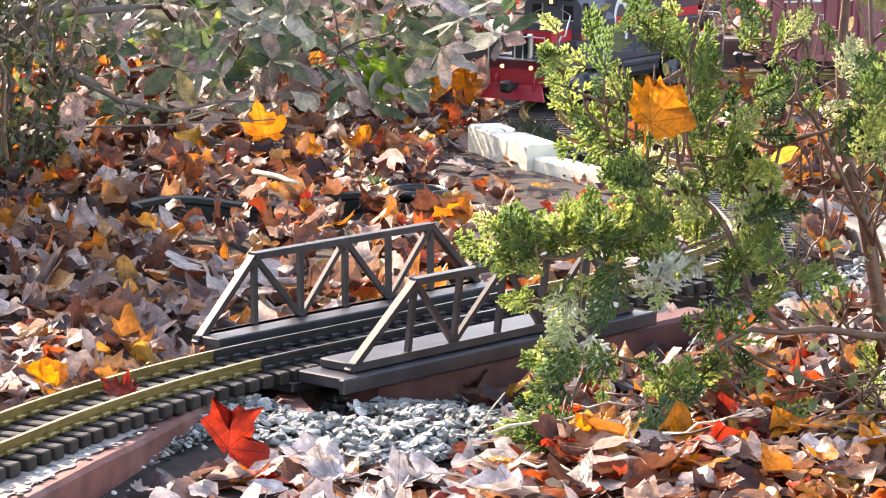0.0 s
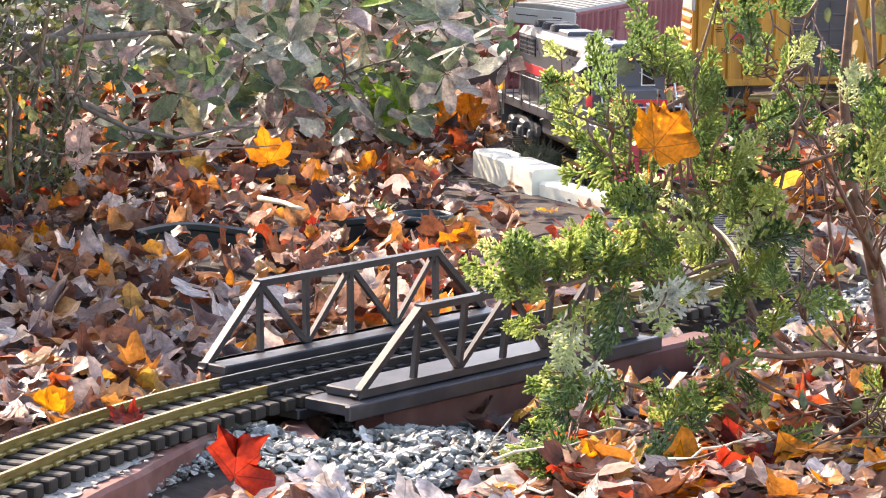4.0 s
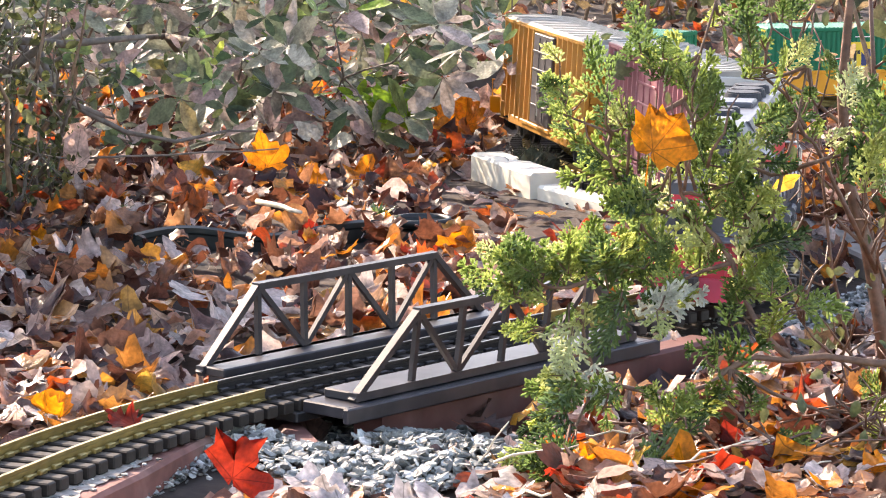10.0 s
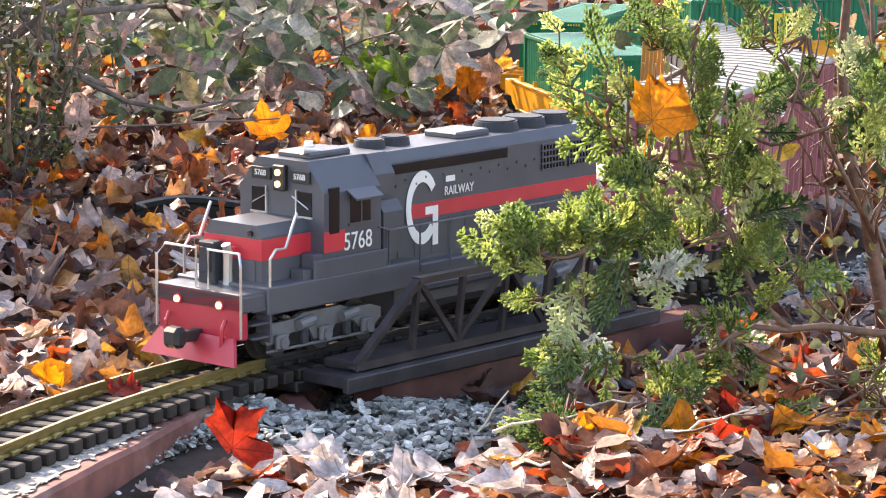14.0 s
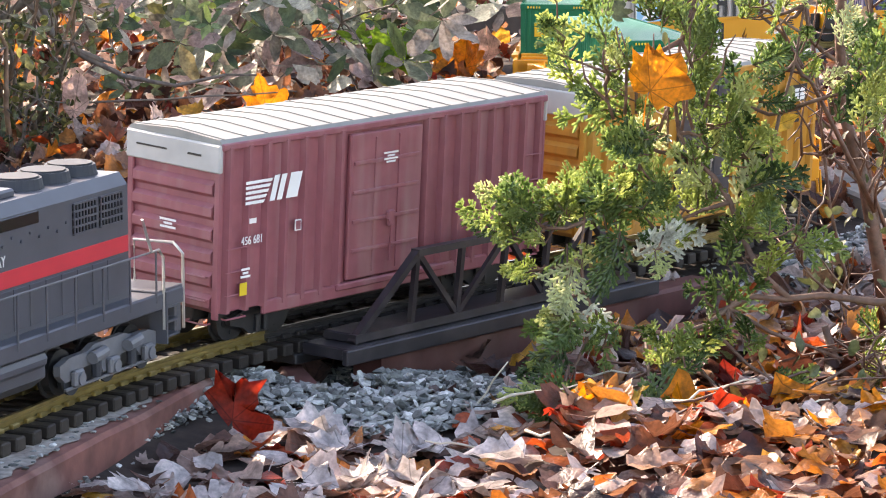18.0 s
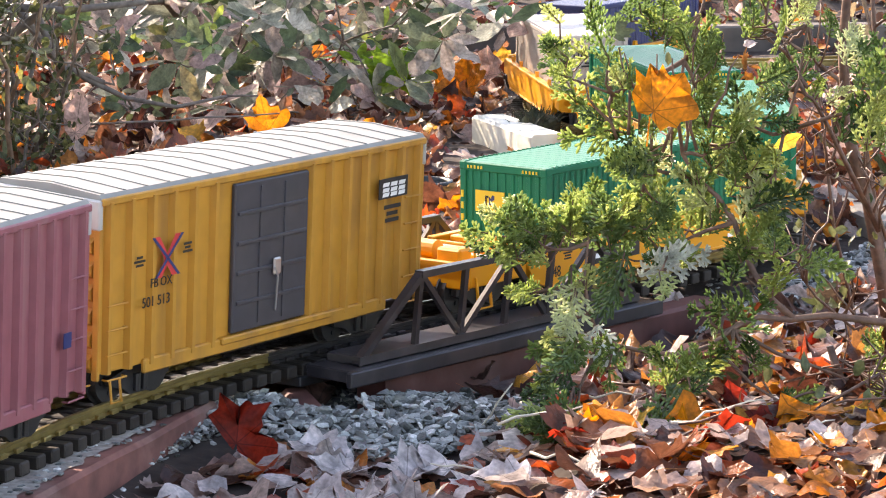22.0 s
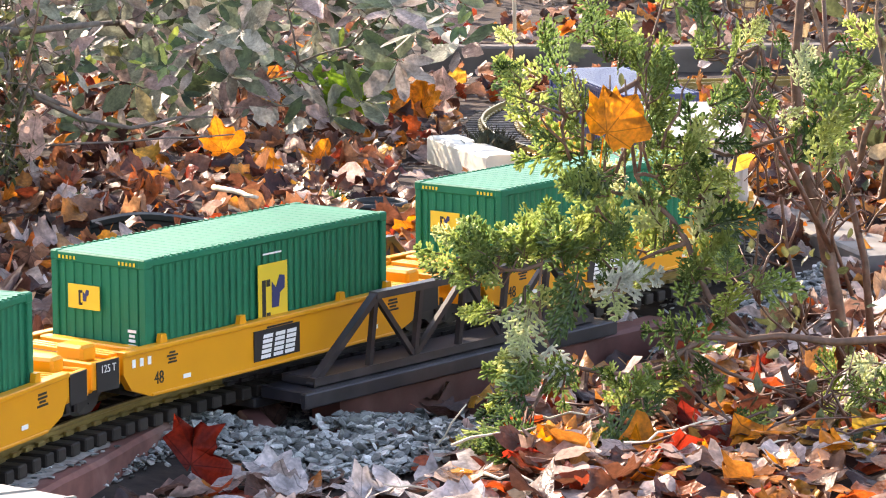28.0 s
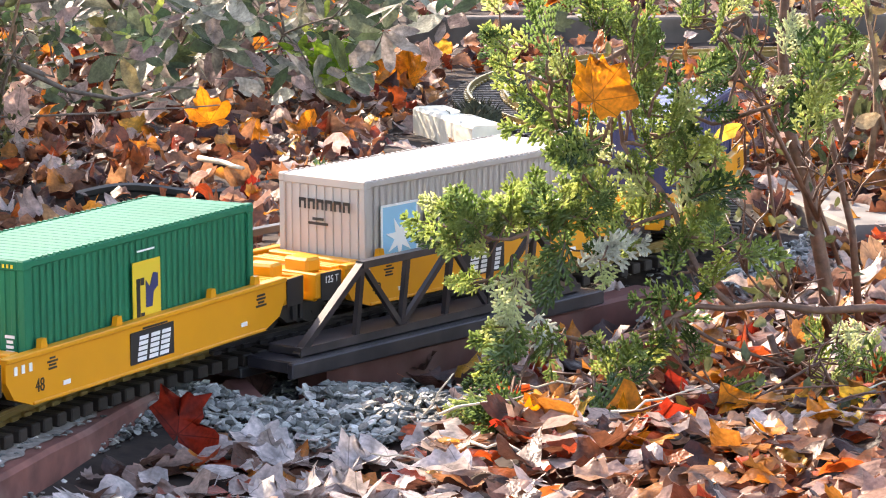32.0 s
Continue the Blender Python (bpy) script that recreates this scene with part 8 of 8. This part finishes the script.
def build_left_shrub():
    """Dense twiggy shrub with small olive leaves at the litter's edge, extended unseen for shade."""
    rng = random.Random(55)
    tree = thing("small_leaved_shrub", "twiggy shrub with small olive leaves and grey-brown stems", "shrub", Matrix.Translation((-0.52, 3.35, -0.03)))
    base = tree.matrix_basis.inverted()
    tw, lv = Geo(), Geo()
    for k in range(44):
        a = (rng.uniform(-0.74, -0.44), rng.uniform(3.15, 3.55), -0.03)
        b = (a[0] + rng.uniform(-0.06, 0.08), a[1] + rng.uniform(-0.12, 0.08), rng.uniform(0.06, 0.30) if a[0] > -0.52 else rng.uniform(0.2, 0.5))
        pts = wavy(a, b, rng.uniform(-0.02, 0.02), 5, rng, 0.008)
        part("stem", Geo().tube([base @ p for p in pts], [0.0035 - 0.0005 * i for i in range(6)], 6), BARK if k % 3 else GREYBARK, tree, "", True)
        for j in range(12):
            p = pts[rng.randrange(1, 6)]
            q = p + Vector((rng.uniform(-0.05, 0.05), rng.uniform(-0.05, 0.04), rng.uniform(-0.03, 0.04)))
            tw.tube([base @ v for v in wavy(p, q, 0.002, 2, rng, 0.003)], [0.0011, 0.0009, 0.0005], 4)
            for _ in range(5):
                u = p.lerp(q, rng.uniform(0.3, 1.0))
                vs, fs = leaf_shape(OVAL, rng.uniform(0.006, 0.011), 0.2, 0.2, rng, False)
                m = base @ tumbled(u.x, u.y, u.z, rng, 0.9)
                lv.add([m @ v for v in vs], fs)
    # high leaves past the left edge of view, added to dapple the litter
    for k in range(420):
        u = Vector((rng.uniform(-1.0, -0.56), rng.uniform(3.02, 3.42), rng.uniform(0.20, 0.48)))
        vs, fs = leaf_shape(OVAL, rng.uniform(0.016, 0.028), 0.3, 0.2, rng, False)
        m = base @ tumbled(u.x, u.y, u.z, rng, 0.9)
        lv.add([m @ v for v in vs], fs)
        if k % 9 == 0:
            tw.tube([base @ v for v in wavy((-0.72, 3.24, -0.03), u, 0.0, 4, rng, 0.01)], [0.003, 0.0025, 0.002, 0.0015, 0.001], 5)
    for k in range(900):
        u = Vector((-0.60 + 0.2 * rng.random() ** 1.6, rng.uniform(3.22, 3.5), -0.025 + 0.24 * rng.random() ** 1.4))
        vs, fs = leaf_shape(OVAL, rng.uniform(0.006, 0.012), 0.2, 0.2, rng, False)
        m = base @ tumbled(u.x, u.y, u.z, rng, 0.9)
        lv.add([m @ v for v in vs], fs)
        if k % 6 == 0:
            tw.tube([base @ v for v in wavy(u + Vector((rng.uniform(-0.05, 0.02), 0.02, -0.05)), u, 0.003, 3, rng, 0.004)], [0.0014, 0.0012, 0.0009, 0.0005], 4)
    # more added leaves, mostly unseen, that thin the sun behind
    for k in range(300):
        u = Vector((rng.uniform(-0.82, -0.5), rng.uniform(3.2, 3.62), rng.uniform(0.03, 0.34)))
        vs, fs = leaf_shape(OVAL, rng.uniform(0.010, 0.018), 0.3, 0.2, rng, False)
        m = base @ tumbled(u.x, u.y, u.z, rng, 0.9)
        lv.add([m @ v for v in vs], fs)
    # unseen leaf mass, kept outside the view, added to shade the left litter
    for k in range(1700):
        u = Vector((rng.gauss(-0.57, 0.07), rng.gauss(3.06, 0.10), rng.uniform(0.08, 0.40)))
        if u.x > -0.148 * u.y:
            continue
        vs, fs = leaf_shape(OVAL, rng.uniform(0.012, 0.02), 0.3, 0.2, rng, False)
        m = base @ tumbled(u.x, u.y, u.z, rng, 0.9)
        lv.add([m @ v for v in vs], fs)
        if k % 30 == 0:
            tw.tube([base @ v for v in wavy((u.x - 0.03, u.y + 0.03, -0.03), u, 0.0, 4, rng, 0.008)], [0.0026, 0.0022, 0.0018, 0.0014, 0.001], 5)
    part("twig_rest", tw, GREYBARK, tree, smooth=True)["kind"] = "stuff"
    part("small_leaves", lv, SMALL_LEAF, tree, smooth=True)["kind"] = "stuff"


build_left_shrub()


def build_thicket():
    """Dim undergrowth far behind the railway, and taller shrubs that shade it."""
    rng = random.Random(66)
    for k, (x, y, w, h, n) in enumerate(((-0.75, 5.3, 0.35, 0.5, 500), (-0.15, 5.8, 0.4, 0.5, 600), (0.35, 5.4, 0.35, 0.42, 600), (0.85, 5.2, 0.4, 0.5, 600), (1.1, 4.6, 0.25, 0.4, 400), (0.62, 3.3, 0.18, 0.34, 500))):
        tree = thing("undergrowth_shrub", "loose autumn undergrowth with dry twigs and dull leaves", "shrub", Matrix.Translation((x, y, 0.0)), "undergrowth")
        tw, lv = Geo(), Geo()
        for j in range(n // 14):
            a = (rng.gauss(0, w * 0.4), rng.gauss(0, 0.15), -0.03)
            b = (a[0] + rng.gauss(0, 0.1), a[1] + rng.gauss(0, 0.1), rng.uniform(0.3, 1.0) * h)
            pts = wavy(a, b, 0.0, 4, rng, 0.012)
            tw.tube(pts, [0.004, 0.0035, 0.003, 0.002, 0.001], 5)
            for _ in range(14):
                u = pts[rng.randrange(1, 5)] + Vector((rng.gauss(0, 0.05), rng.gauss(0, 0.05), rng.gauss(0, 0.04)))
                vs, fs = leaf_shape(OVAL if rng.random() < 0.7 else MAPLE, rng.uniform(0.010, 0.024), 0.4, 0.2, rng, False)
                m = tumbled(u.x, u.y, max(0.0, u.z), rng, 0.9)
                lv.add([m @ v for v in vs], fs)
        part("stem_rest", tw, BARK, tree, smooth=True)["kind"] = "stuff"
        part("leaf_mass", lv, THICKET, tree, smooth=True)["kind"] = "stuff"


build_thicket()


def build_moss():
    """Dark mossy root clump by the curve, bristling with fine twigs."""
    rng = random.Random(77)
    clump = thing("mossy_root", "dark mossy root clump bristling with fine dead twigs", "moss", Matrix.Translation((0.103, 3.52, -0.022)))
    bm = bmesh.new()
    bmesh.ops.create_icosphere(bm, subdivisions=3, radius=1.0)
    for v in bm.verts:
        n = noise.noise(v.co * 2.2 + Vector((3, 1, 0)))
        v.co = Vector((v.co.x * 0.030, v.co.y * 0.035, max(-0.3, v.co.z) * 0.042)) * (1 + 0.4 * n)
    me = bpy.data.meshes.new("mound")
    bm.to_mesh(me)
    bm.free()
    me.materials.append(MOSS)
    part("mound", me, MOSS, clump, smooth=True)
    g = Geo()
    for k in range(170):
        a, e = rng.uniform(0, 6.28), rng.uniform(0.1, 1.4)
        d = Vector((math.cos(a) * math.cos(e), math.sin(a) * math.cos(e), math.sin(e)))
        p = Vector((d.x * 0.028, d.y * 0.032, d.z * 0.038))
        g.tube(wavy(p, p + d * rng.uniform(0.008, 0.022) + Vector((0, 0, -0.004)), 0, 2, rng, 0.002), [0.0009, 0.0007, 0.0003], 4)
    part("dead_twig_rest", g, MOSS, clump)["kind"] = "stuff"


build_moss()


def build_sticks():
    rng = random.Random(88)
    for k in range(26):
        x, y = rng.uniform(0.03, 0.32), rng.uniform(1.95, 2.2)
        z = ground_z(x, y) + rng.uniform(0.014, 0.028)
        a, l = rng.uniform(-0.7, 0.7), rng.uniform(0.03, 0.09)
        p, q = Vector((x, y, z)), Vector((x + l * math.cos(a), y + l * math.sin(a), z + rng.uniform(-0.004, 0.02)))
        ob = new("fallen_twig", Geo().tube(wavy(p, q, 0.0, 5, rng, 0.003), [0.0011, 0.0010, 0.0009, 0.0008, 0.0006, 0.0004], 5).mesh("fallen_twig", TWIG if k % 3 else PALE_STEM, True))
        tagged(ob, "thin dry twig lying on the leaf litter", "twig", "fallen twigs")
    for k, (a, b, r) in enumerate((((-0.190, 3.18, 0.008), (-0.140, 3.05, 0.016), 0.0032), ((-0.38, 3.35, 0.03), (-0.18, 3.40, 0.035), 0.0012), ((0.0, 2.95, -0.01), (0.12, 3.05, -0.005), 0.0016), ((0.03, 1.97, -0.02), (-0.01, 1.93, -0.005), 0.0008), ((0.02, 2.12, -0.03), (0.045, 2.10, 0.01), 0.0008), ((0.14, 2.0, -0.02), (0.26, 2.03, -0.01), 0.0014), ((0.20, 2.03, -0.02), (0.33, 2.08, 0.0), 0.0016))):
        ob = new("fallen_twig", Geo().tube(wavy(a, b, 0.0, 5, rng, 0.002), [r, r, r * 0.95, r * 0.9, r * 0.8, r * 0.6], 6).mesh("fallen_twig", PALE_STEM if k in (0, 3, 4) else GREYBARK, True))
        tagged(ob, "thin dry twig lying on the leaf litter", "twig", "fallen twigs")


build_sticks()


def build_seedlings():
    """Small green tufts among the leaves."""
    rng = random.Random(91)
    for x, y, n, size in ((-0.066, 3.115, 46, 0.026), (-0.325, 3.15, 24, 0.020)):
        z = ground_z(x, y) + 0.012
        tuft = thing("seedling", "small fresh green seedling tuft in the leaf litter", "seedling", Matrix.Translation((x, y, z)), "seedlings")
        g = Geo()
        for k in range(n):
            a, e, l = rng.uniform(0, 6.283), rng.uniform(0.2, 1.3), size * rng.uniform(0.6, 1.2)
            d = Vector((math.cos(a) * math.cos(e), math.sin(a) * math.cos(e), math.sin(e)))
            q = d.cross(Vector((0, 0, 1))).normalized() * 0.0016
            tip = d * l - Vector((0, 0, l * 0.15))
            g.add([(0, 0, -0.012), d * l * 0.5 + q, tip, d * l * 0.5 - q], [(0, 1, 2, 3)])
        part("blades", g, YOUNG, tuft)["kind"] = "stuff"


build_seedlings()

motions()
